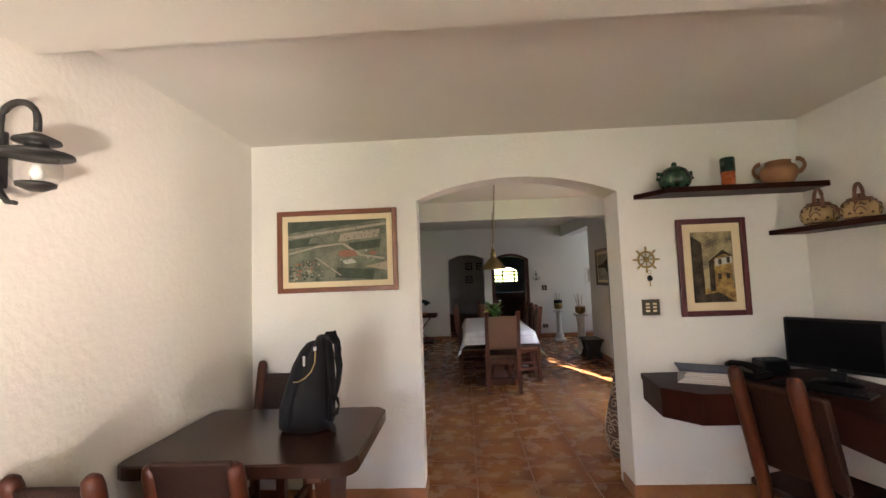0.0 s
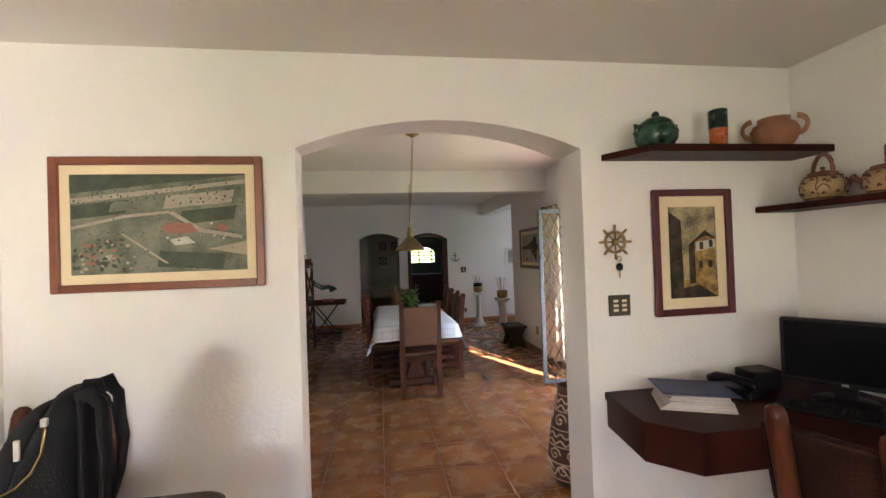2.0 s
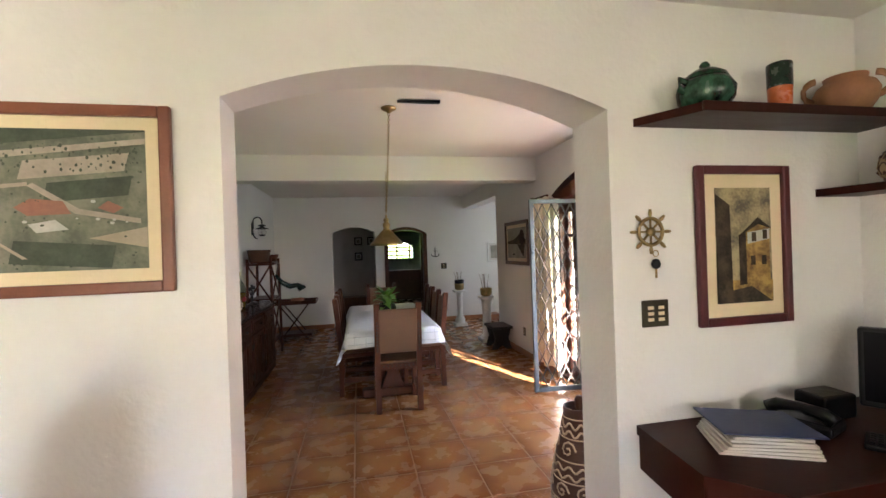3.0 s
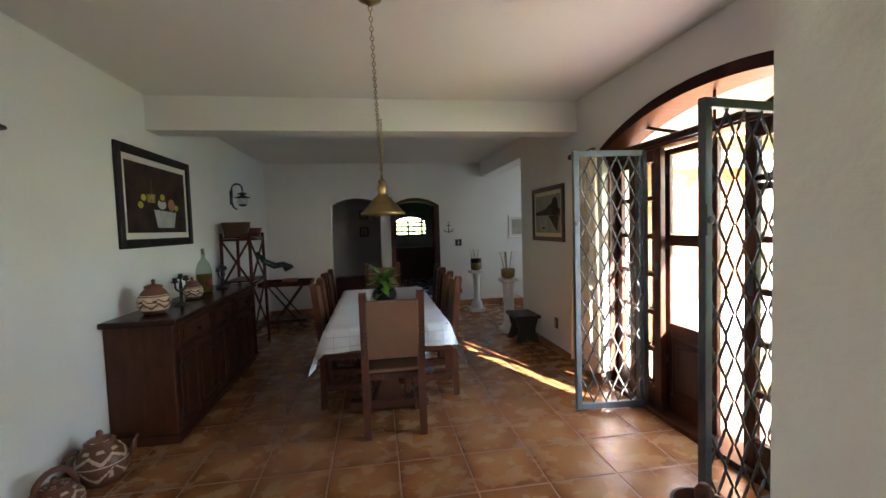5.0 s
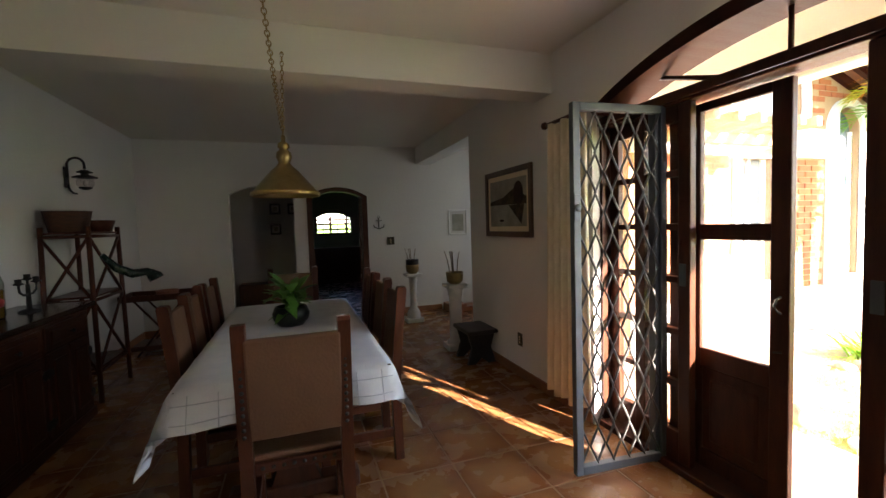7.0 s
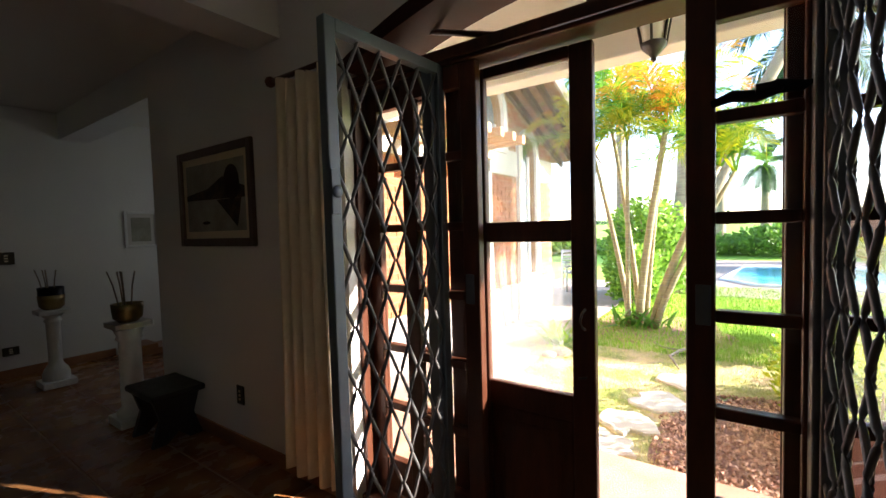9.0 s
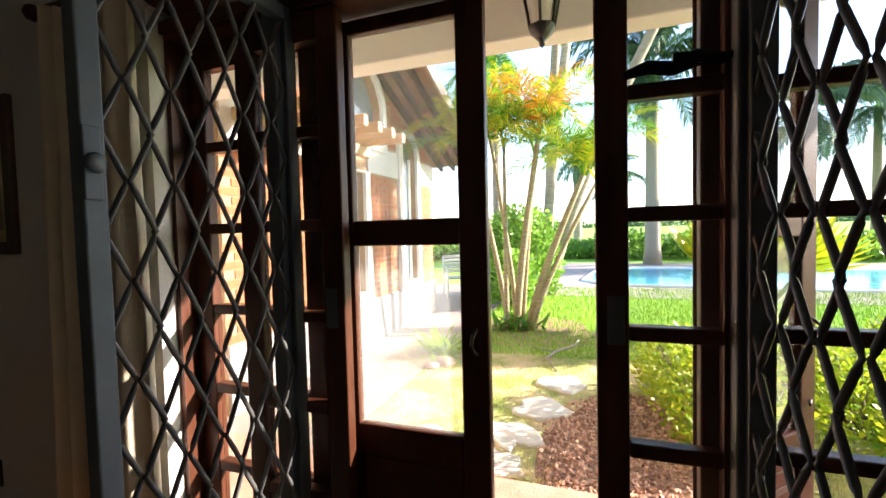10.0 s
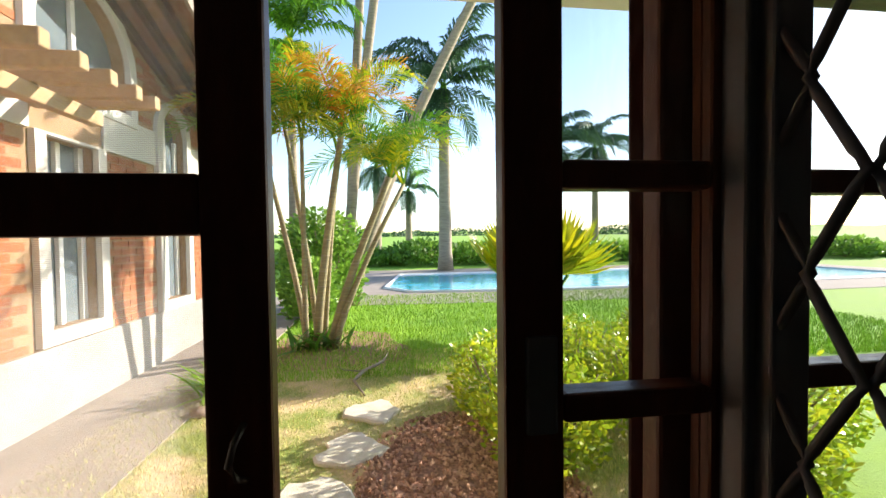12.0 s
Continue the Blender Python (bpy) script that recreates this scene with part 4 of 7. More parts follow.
for i in range(20):
    for j in range(5):
        shared("key", key, kb, Matrix.Translation((-0.19 + i * 0.02, -0.045 + j * 0.022, 0.018)))

SH = thing("upper_shelf", "red-brown wooden wall shelf", "shelf")
part("board", prism(B(), [(1.17, YA), (1.295, 2.732), (XR1, 2.732), (XR1, YA)], 0.032, m=Matrix.Translation((0, 0, 1.966)) @ DESKM), REDWOOD, SH)
part("front_lipping", box(B(), 1.29, XR1, 2.718, 2.732, 1.965, 2.0, 0.003), REDWOOD, SH)
SH = thing("lower_shelf", "red-brown wooden corner wall shelf", "shelf")
part("board", prism(B(), [(2.04, YA), (2.08, 2.72), (2.08, 1.6), (XR1, 1.6), (XR1, YA)], 0.032, m=Matrix.Translation((0, 0, 1.685)) @ DESKM), REDWOOD, SH)


def handle_loop(c, r, tilt, rad=0.012):
    return [(c[0] + r * math.cos(a) * math.cos(tilt), c[1] + r * math.cos(a) * math.sin(tilt), c[2] + r * math.sin(a)) for a in [i * math.pi / 8 for i in range(-1, 10)]]


gp = thing("green_lidded_pot", "dark green glazed lidded clay pot on the shelf", "pot", at=pose(1.40, 2.83, 2.0) @ Matrix.Diagonal((0.95, 0.95, 1.3, 1)))
part("body", lathe(B(), [(0, 0), (0.07, 0), (0.1, 0.03), (0.105, 0.06), (0.085, 0.085), (0.075, 0.09)], 22), GREENGLAZE, gp)
part("lid", lathe(B(), [(0.082, 0.088), (0.075, 0.1), (0.045, 0.115), (0.015, 0.12), (0.02, 0.13), (0.012, 0.14), (0, 0.14)], 22), GREENGLAZE, gp)
for s in (-1, 1):
    part("handle", tube(B(), [(s * 0.09, 0, 0.05), (s * 0.12, 0, 0.06), (s * 0.115, 0, 0.085), (s * 0.085, 0, 0.08)], 0.011, 8), GREENGLAZE, gp)
vz = thing("cylinder_vase", "orange and black glazed cylindrical vase on the shelf", "vase", at=pose(1.74, 2.83, 2.0))
part("lower_body", lathe(B(), [(0, 0), (0.038, 0), (0.041, 0.09), (0.042, 0.1)], 20), ORANGE, vz, "orange glazed lower half")
part("upper_body", lathe(B(), [(0.042, 0.1), (0.043, 0.19), (0.04, 0.195), (0.036, 0.19), (0.036, 0.1)], 20), BLACKGLAZE, vz, "blackish green upper half")
TANCLAY = mat("tan_clay", (0.32, 0.15, 0.065), (0.22, 0.095, 0.04), rough=0.65, scale=9)
cp = thing("terracotta_bowl", "unglazed red clay pot with two ring handles", "pot", at=pose(2.05, 2.82, 2.0, 0, 0, -42) @ Matrix.Diagonal((0.9, 0.9, 1.3, 1)))
part("body", lathe(B(), [(0, 0), (0.075, 0), (0.105, 0.035), (0.115, 0.07), (0.1, 0.092), (0.074, 0.104), (0.078, 0.118), (0.07, 0.118), (0.066, 0.104), (0.095, 0.085), (0.1, 0.07), (0, 0.02)], 28), TANCLAY, cp)
for s in (-1, 1):
    part("handle", tube(B(), [(s * (0.102 + 0.045 * math.sin(a)), 0, 0.085 - 0.034 * math.cos(a)) for a in [i * math.pi / 7 for i in range(0, 8)]], 0.011, 8), TANCLAY, cp)


def slip_shape(on, lo, hi, turns=1.0, n=144):
    """A painted strip of slip on a turned body, between two curves of the height."""
    bm = B()
    rows = 6
    ring = []
    for i in range(n + 1):
        a = turns * 2 * math.pi * i / n
        f0, f1 = lo(a), max(lo(a), hi(a))
        ring.append([bm.verts.new(on(a, f0 + (f1 - f0) * k / rows)) for k in range(rows + 1)])
    for p, q in zip(ring, ring[1:]):
        if (p[-1].co - p[0].co).length + (q[-1].co - q[0].co).length > 1e-4:
            for k in range(rows):
                bm.faces.new([p[k], q[k], q[k + 1], p[k + 1]])
    return bm


def tri(a, k):
    """A zigzag between 0 and 1 with k teeth round the turn."""
    return abs(((a * k / (2 * math.pi)) % 1) * 2 - 1)


def steps(a, k):
    """A zigzag whose flanks go up in four steps."""
    return math.floor(tri(a, k) * 4.999) / 4


def patterned_pot(name, label, at, r=0.13, h=0.16, hoop=False, spout=False, banded=False):
    """A dark clay pot painted with pale slip: zigzags, or a broad cream band with dark figures."""
    p = thing(name, label, "pot", "patterned clay pots", at)
    prof = [(0, 0), (r * 0.6, 0), (r * 0.84, h * 0.14), (r * 0.98, h * 0.32), (r, h * 0.46), (r * 0.93, h * 0.64), (r * 0.72, h * 0.84), (r * 0.52, h * 0.95), (r * 0.5, h)]
    part("body", lathe(B(), prof, 32), BROWNCLAY, p)
    part("lid", lathe(B(), [(r * 0.56, h * 0.99), (r * 0.56, h * 1.03), (r * 0.42, h * 1.08), (r * 0.14, h * 1.12), (r * 0.1, h * 1.15), (r * 0.13, h * 1.24), (r * 0.07, h * 1.3), (0, h * 1.3)], 24), BROWNCLAY, p)

    def on(a, f, lift=0.006):
        rr = float(np.interp(f * h, [q[1] for q in prof[1:]], [q[0] for q in prof[1:]])) + r * lift
        return (rr * math.cos(a), rr * math.sin(a), f * h)

    def on2(a, f):
        return on(a, f, 0.014)
    if banded:
        part("slip_band", slip_shape(on, lambda a: 0.16, lambda a: 0.72), POTPALE, p, "broad cream slip band")
        part("painted_zigzag", slip_shape(on2, lambda a: 0.2 + 0.16 * steps(a, 7), lambda a: 0.28 + 0.16 * steps(a, 7)), POTDARK, p, "dark painted zigzag")
        part("painted_arcs", slip_shape(on2, lambda a: 0.56 - 0.12 * abs(math.sin(a * 3.5)), lambda a: 0.6 - 0.12 * abs(math.sin(a * 3.5))), POTDARK, p, "dark painted arcs")
        part("painted_line", slip_shape(on2, lambda a: 0.66, lambda a: 0.69), POTDARK, p, "dark painted line")
        part("painted_blocks", slip_shape(on2, lambda a: 0.44, lambda a: 0.54 if tri(a + 0.2, 7) > 0.72 else 0.44), POTDARK, p, "dark painted blocks")
    else:
        part("slip_zigzag", slip_shape(on, lambda a: 0.58 + 0.16 * steps(a, 6), lambda a: 0.66 + 0.16 * tri(a, 6)), POTPALE, p, "cream slip zigzag")
        part("slip_line", slip_shape(on, lambda a: 0.53, lambda a: 0.56), POTPALE, p, "cream slip line")
        part("slip_teeth", slip_shape(on, lambda a: 0.5 - 0.36 * tri(a + 0.5, 5), lambda a: 0.5 - 0.22 * steps(a + 0.5, 5)), POTPALE, p, "cream slip teeth")
        part("slip_bars", slip_shape(on, lambda a: 0.24, lambda a: 0.42 if tri(a, 5) > 0.86 else 0.24), POTPALE, p, "cream slip bars")
        part("slip_hooks", slip_shape(on, lambda a: 0.84, lambda a: 0.9 if tri(a, 8) > 0.5 else 0.84), POTPALE, p, "cream slip hooks")
        part("slip_on_lid", slip_shape(lambda a, f: (r * 0.5 * f * math.cos(a), r * 0.5 * f * math.sin(a), h * (1.085 - 0.03 * (f - 0.6) / 0.4) + 0.002), lambda a: 0.55, lambda a: 0.95 if tri(a, 6) > 0.45 else 0.55), POTPALE, p, "cream slip strokes on the lid")
    if hoop:
        part("hoop_handle", tube(B(), [(r * 0.78 * math.cos(a), 0, h * 0.78 + r * 0.98 * math.sin(a)) for a in [i * math.pi / 12 for i in range(13)]], r * 0.13, 8), BROWNCLAY, p)
    if spout:
        part("spout", tube(B(), [(r * 0.88, 0, h * 0.46), (r * 1.12, 0, h * 0.6), (r * 1.2, 0, h * 0.8), (r * 1.3, 0, h * 0.95)], [r * 0.17, r * 0.13, r * 0.1, r * 0.08], 8), BROWNCLAY, p)
        part("side_handle", tube(B(), [(-r * (0.68 + 0.55 * math.sin(a)), 0, h * (0.68 - 0.22 * math.cos(a))) for a in [i * math.pi / 9 for i in range(10)]], r * 0.09, 8), BROWNCLAY, p)
    return p


BUFFSLIP = mat("buff_slip", (0.42, 0.29, 0.14), (0.3, 0.19, 0.085), rough=0.45, scale=18, bump=0.1)


def hoop_pot(at, r, h, seed):
    """A cream-slipped kettle pot with dark painted figures, a flat lid and a tall round handle."""
    p = thing("hoop_handled_pot", "cream clay kettle pot with brown painted figures and hoop handle", "pot", "patterned clay pots", at)
    prof = [(0, 0), (r * 0.62, 0), (r * 0.9, h * 0.2), (r, h * 0.48), (r * 0.95, h * 0.72), (r * 0.76, h * 0.94), (r * 0.55, h)]
    part("body", lathe(B(), prof, 32), BUFFSLIP, p, "cream slipped body")

    def on(a, f):
        rr = float(np.interp(f * h, [q[1] for q in prof], [q[0] for q in prof])) + r * 0.004
        return (rr * math.cos(a), rr * math.sin(a), f * h)
    part("lid", lathe(B(), [(r * 0.62, h * 0.97), (r * 0.66, h * 1.0), (r * 0.62, h * 1.1), (r * 0.2, h * 1.16), (r * 0.07, h * 1.2), (r * 0.13, h * 1.27), (r * 0.08, h * 1.33), (0, h * 1.33)], 24), BROWNCLAY, p, "red-brown lid")
    part("painted_ring", tube(B(), [on(2 * math.pi * i / 32, 0.93) for i in range(32)], r * 0.05, 5, closed=True), POTDARK, p, "brown painted line")
    part("painted_ring", tube(B(), [on(2 * math.pi * i / 32, 0.1) for i in range(32)], r * 0.05, 5, closed=True), POTDARK, p, "brown painted line")
    rnd = random.Random(seed)
    for k in range(5):
        a0 = 2 * math.pi * k / 5 + rnd.uniform(-0.1, 0.1)
        part("painted_stem", tube(B(), [on(a0 + 0.05 * math.sin(q * 2), 0.12 + 0.16 * q) for q in range(6)], r * 0.03, 5), POTDARK, p, "brown painted line")
        part("painted_arc", tube(B(), [on(a0 + 0.55 * (q / 7), 0.4 + 0.2 * math.sin(math.pi * q / 7)) for q in range(8)], r * 0.028, 5), POTDARK, p, "brown painted line")
        for da, f, s in ((0.35, 0.74, 0.075), (0.5, 0.68, 0.06), (0.3, 0.26, 0.07), (0.85, 0.8, 0.06), (0.9, 0.3, 0.065)):
            part("painted_spot", tube(B(), [on(a0 + da - 0.09, f - 0.03), on(a0 + da, f + 0.04), on(a0 + da + 0.08, f - 0.02)], [r * s * 0.6, r * s, r * s * 0.5], 6), POTDARK, p, "brown painted leaf")
    part("hoop_handle", tube(B(), [(r * 0.92 * math.cos(a), 0, h * 1.12 + r * 0.92 * math.sin(a)) for a in [(-28 + 236 * i / 18) * math.pi / 180 for i in range(19)]], r * 0.105, 10), BROWNCLAY, p, "red-brown hoop handle")
    part("spout", tube(B(), [(0, -r * 0.85, h * 0.5), (0, -r * 1.15, h * 0.68), (0, -r * 1.25, h * 0.88)], [r * 0.17, r * 0.13, r * 0.1], 8), BROWNCLAY, p)


hoop_pot(pose(2.18, 2.70, 1.717, 0, 0, 65), 0.092, 0.125, 2)
hoop_pot(pose(2.19, 2.44, 1.717, 0, 0, 215), 0.086, 0.11, 3)

# things on the arch wall
sw_ = thing("ship_wheel_key_rack", "small brass ship wheel hung on the wall", "key rack", at=pose(1.222, YA - 0.012, 1.555))
part("rim", tube(B(), [(0.052 * math.cos(a), 0, 0.052 * math.sin(a)) for a in [i * math.pi / 12 for i in range(24)]], 0.0075, 6, closed=True), BRASS, sw_)
part("hub", lathe(B(), [(0, -0.008), (0.017, -0.008), (0.017, 0.008), (0, 0.012)], 14, pose(0, 0, 0, 90)), BRASS, sw_)
for i in range(8):
    a = i * math.pi / 4
    part("spoke", tube(B(), [(0.01 * math.cos(a), 0, 0.01 * math.sin(a)), (0.06 * math.cos(a), 0, 0.06 * math.sin(a)), (0.07 * math.cos(a), 0, 0.07 * math.sin(a)), (0.088 * math.cos(a), 0, 0.088 * math.sin(a))], [0.004, 0.005, 0.008, 0.005], 6), BRASS, sw_)
ky = thing("key_ring", "bunch of keys with a black fob hung from the wheel", "keys", at=pose(1.235, YA - 0.02, 1.47))
part("ring", tube(B(), [(0.012 * math.cos(a), 0, 0.012 * math.sin(a)) for a in [i * math.pi / 6 for i in range(12)]], 0.002, 5, closed=True), BRASS, ky)
part("fob", lathe(B(), [(0, -0.062), (0.014, -0.055), (0.018, -0.04), (0.012, -0.024), (0, -0.02)], 12), BLACK, ky)
part("key", box(B(), -0.004, 0.004, -0.002, 0.002, -0.095, -0.055, 0.001), BRASS, ky)


def plate(at, w, h, label, keys=2):
    p = thing("wall_switch", label, "switch", at=at)
    part("cover", box(B(), -w / 2, w / 2, -0.01, 0, -h / 2, h / 2, 0.003), mat("bronze_plate", (0.075, 0.065, 0.04), (0.05, 0.042, 0.026), rough=0.35, metal=0.7), p)
    for i in range(keys):
        for j in range(3):
            x = (i - (keys - 1) / 2) * w * 0.4
            part("rocker", box(B(), x - w * 0.11, x + w * 0.11, -0.014, -0.01, h * 0.22 * (j - 1) - h * 0.06, h * 0.22 * (j - 1) + h * 0.06, 0.001), CREAMMAT, p)
    return p


plate(pose(1.235, YA, 1.235), 0.115, 0.105, "bronze switch plate with six cream rockers")
plate(pose(1.878, YF, 1.16), 0.12, 0.12, "bronze switch plate on the white wall", 1)
plate(pose(1.863, YF, 0.26), 0.12, 0.08, "dark socket plate low on the wall", 1)
plate(pose(XR, 7.02, 0.34, 0, 0, -90), 0.075, 0.115, "dark socket plate low on the wall", 1)
an = thing("anchor_hook", "small iron anchor hung on the white wall", "wall hook", at=pose(1.70, YF - 0.012, 1.42))
part("shank", tube(B(), [(0, 0, 0.1), (0, 0, -0.06)], 0.008, 6), BLACKIRON, an)
part("stock", tube(B(), [(-0.045, 0, 0.06), (0.045, 0, 0.06)], 0.006, 6), BLACKIRON, an)
part("arms", tube(B(), [(-0.085, 0, 0.0), (-0.07, 0, -0.04), (0, 0, -0.065), (0.07, 0, -0.04), (0.085, 0, 0.0)], 0.008, 6), BLACKIRON, an)
part("ring", tube(B(), [(0.018 * math.cos(a), 0, 0.115 + 0.018 * math.sin(a)) for a in [i * math.pi / 6 for i in range(12)]], 0.004, 5, closed=True), BLACKIRON, an)

# backpack
bp = thing("backpack", "black nylon backpack standing on the study table", "backpack", at=pose(-0.80, 2.16, 0.76, 0, 0, 12) @ Matrix.Diagonal((0.95, 0.95, 0.955, 1)))


def slouch(bm, rows, power=2.6, seg=26):
    """A soft bag from levels of (height, left, right, half depth)."""
    vr = []
    for f, (z, x0, x1, dy) in enumerate(rows):
        ring = []
        for j in range(seg):
            a = 2 * math.pi * j / seg
            c, s = math.cos(a), math.sin(a)
            q = (abs(c) ** power + abs(s) ** power) ** (-1 / power)
            wob = 1 + 0.06 * noise.noise(Vector((c * 2.3, s * 2.3, f * 0.9)))
            ring.append(bm.verts.new(((x0 + x1) / 2 + (x1 - x0) / 2 * q * c * wob, dy * q * s * wob, z)))
        vr.append(ring)
    for a, b in zip(vr, vr[1:]):
        for j in range(seg):
            bm.faces.new([a[j], a[(j + 1) % seg], b[(j + 1) % seg], b[j]]).smooth = True
    bm.faces.new(vr[0][::-1])
    bm.faces.new(vr[-1])
    return bm


part("main_bag", slouch(B(), [(0.0, -0.10, 0.09, 0.10), (0.012, -0.12, 0.105, 0.125), (0.08, -0.11, 0.105, 0.135), (0.16, -0.09, 0.103, 0.135), (0.25, -0.065, 0.1, 0.13), (0.33, -0.035, 0.1, 0.122), (0.4, 0.0, 0.1, 0.11), (0.445, 0.025, 0.098, 0.095), (0.468, 0.035, 0.09, 0.07), (0.474, 0.045, 0.08, 0.04)]), NYLON, bp)
part("front_pocket", slouch(B(), [(0.006, -0.145, -0.06, 0.08), (0.03, -0.16, -0.05, 0.105), (0.12, -0.155, -0.05, 0.11), (0.24, -0.118, -0.03, 0.108), (0.33, -0.088, 0.0, 0.1), (0.4, -0.05, 0.02, 0.085), (0.435, -0.02, 0.03, 0.06), (0.444, 0.0, 0.025, 0.03)]), NYLON, bp)
part("back_padding", slouch(B(), [(0.03, 0.09, 0.118, 0.1), (0.2, 0.09, 0.125, 0.105), (0.36, 0.085, 0.12, 0.095), (0.455, 0.08, 0.105, 0.07)]), NYLON, bp)
for y in (-0.06, 0.06):
    part("shoulder_strap", tube(B(), [(0.085, y, 0.455), (0.118, y, 0.468), (0.14, y, 0.43), (0.142, y, 0.36), (0.15, y, 0.3), (0.14, y, 0.2), (0.12, y, 0.12)], [0.02, 0.024, 0.03, 0.032, 0.032, 0.024, 0.014], 8, flat=0.4), NYLON, bp)
part("lower_strap", tube(B(), [(0.118, -0.07, 0.15), (0.142, -0.08, 0.155), (0.15, -0.085, 0.12), (0.138, -0.085, 0.085), (0.115, -0.075, 0.07)], 0.012, 6, flat=0.4), NYLON, bp)
part("hem_flap", tube(B(), [(0.06, -0.1, 0.05), (0.11, -0.12, 0.035), (0.135, -0.125, 0.004)], [0.02, 0.024, 0.012], 6, flat=0.4), NYLON, bp)
part("top_handle", tube(B(), [(0.075, 0, 0.455), (0.085, 0, 0.485), (0.115, 0, 0.485), (0.125, 0, 0.45)], 0.009, 6), NYLON, bp)
part("loose_tab", tube(B(), [(0.125, -0.04, 0.468), (0.15, -0.05, 0.45), (0.162, -0.05, 0.41), (0.163, -0.05, 0.39)], [0.007, 0.005, 0.004, 0.003], 5), NYLON, bp)
part("zip", tube(B(), [(-0.07, -0.114, 0.262), (-0.045, -0.127, 0.263), (-0.01, -0.131, 0.28), (0.02, -0.13, 0.31), (0.038, -0.124, 0.35), (0.04, -0.112, 0.4), (0.038, -0.104, 0.42)], 0.0035, 5), BRASS, bp, "brass-coloured zip line")
part("zip_pull", box(B(), -0.024, -0.012, -0.108, -0.1, 0.335, 0.385, 0.002), PALEART, bp, "pale metal zip pull")
part("zip_pull", box(B(), 0.03, 0.044, -0.112, -0.1, 0.41, 0.43, 0.002), PALEART, bp, "pale metal zip pull")


# ---- dining room ----
TX0, TX1, TY0, TY1, TZ = -0.02, 0.86, 5.58, 7.55, 0.755
tb = thing("dining_table", "long dark wooden dining table on a carved trestle", "table")
part("tabletop", box(B(), TX0, TX1, TY0, TY1, TZ - 0.05, TZ, 0.008), DARKWOOD_H, tb)
for y in (5.98, 7.05):
    part("trestle_foot", box(B(), 0.1, 0.74, y - 0.06, y + 0.06, 0, 0.09, 0.02), DARKWOOD, tb)
    part("trestle_post", prism(B(), [(0.3, 0.09), (0.54, 0.09), (0.48, 0.25), (0.56, 0.62), (0.28, 0.62), (0.36, 0.25)], 0.09, m=Matrix.Translation((0, y - 0.045, 0))), DARKWOOD, tb)
    part("trestle_head", box(B(), 0.12, 0.72, y - 0.05, y + 0.05, 0.62, TZ - 0.05, 0.012), DARKWOOD, tb)
part("stretcher", box(B(), 0.38, 0.46, 6.02, 7.0, 0.2, 0.32, 0.01), DARKWOOD, tb)

# tablecloth with a falling hem, deeper at the corners
bm = B()
nx, ny = 36, 70
gx, gy = 0.18, 0.15
grid = []
for j in range(ny + 1):
    row = []
    for i in range(nx + 1):
        u = TX0 - gx + (TX1 - TX0 + 2 * gx) * i / nx
        v = TY0 - gy + (TY1 - TY0 + 2 * gy) * j / ny
        du, dv = max(TX0 - u, 0, u - TX1), max(TY0 - v, 0, v - TY1)
        drop = max(du, dv) + 0.7 * min(du, dv)
        fl = (0.3 if dv else 0.15) * drop + (0.018 * math.sin(v * 21) if du > dv else 0.018 * math.sin(u * 17 + 1)) * min(1, drop * 9)
        x = min(max(u, TX0), TX1) + (fl + 0.008 if u > TX1 else -fl - 0.008 if u < TX0 else 0)
        y = min(max(v, TY0), TY1) + (fl + 0.008 if v > TY1 else -fl - 0.008 if v < TY0 else 0)
        z = TZ + 0.006 - drop + (0.0015 * math.sin(u * 40) * math.sin(v * 33) if not drop else 0)
        row.append(bm.verts.new((x, y, z)))
    grid.append(row)
for j in range(ny):
    for i in range(nx):
        bm.faces.new([grid[j][i], grid[j][i + 1], grid[j + 1][i + 1], grid[j + 1][i]]).smooth = True
tc_ = thing("tablecloth", "white linen tablecloth with drawn-thread squares hanging over the table", "tablecloth")
part("cloth", bm, CLOTH, tc_)
LACE = mat("drawn_thread", (0.5, 0.54, 0.6), (0.36, 0.4, 0.46), rough=0.9, scale=60, bump=0.4, bscale=220)
for z in (TZ - 0.045, TZ - 0.11):
    part("drawn_thread_band", tube(B(), [(TX0 + 0.88 * i / 30, TY0 - 0.0115 - 0.3 * (TZ - z) - 0.018 * math.sin((TX0 + 0.88 * i / 30) * 17 + 1) * min(1, (TZ - z) * 9) * 1.0, z) for i in range(31)], 0.0022, 4), LACE, tc_)
for i in range(8):
    x = TX0 + 0.06 + 0.11 * i
    part("drawn_thread_band", tube(B(), [(x, TY0 - 0.0115 - 0.018 * math.sin(x * 17 + 1) * min(1, d * 9) - 0.3 * d, TZ - d) for d in (0.012, 0.045, 0.08, 0.11, 0.145)], 0.0018, 4), LACE, tc_)


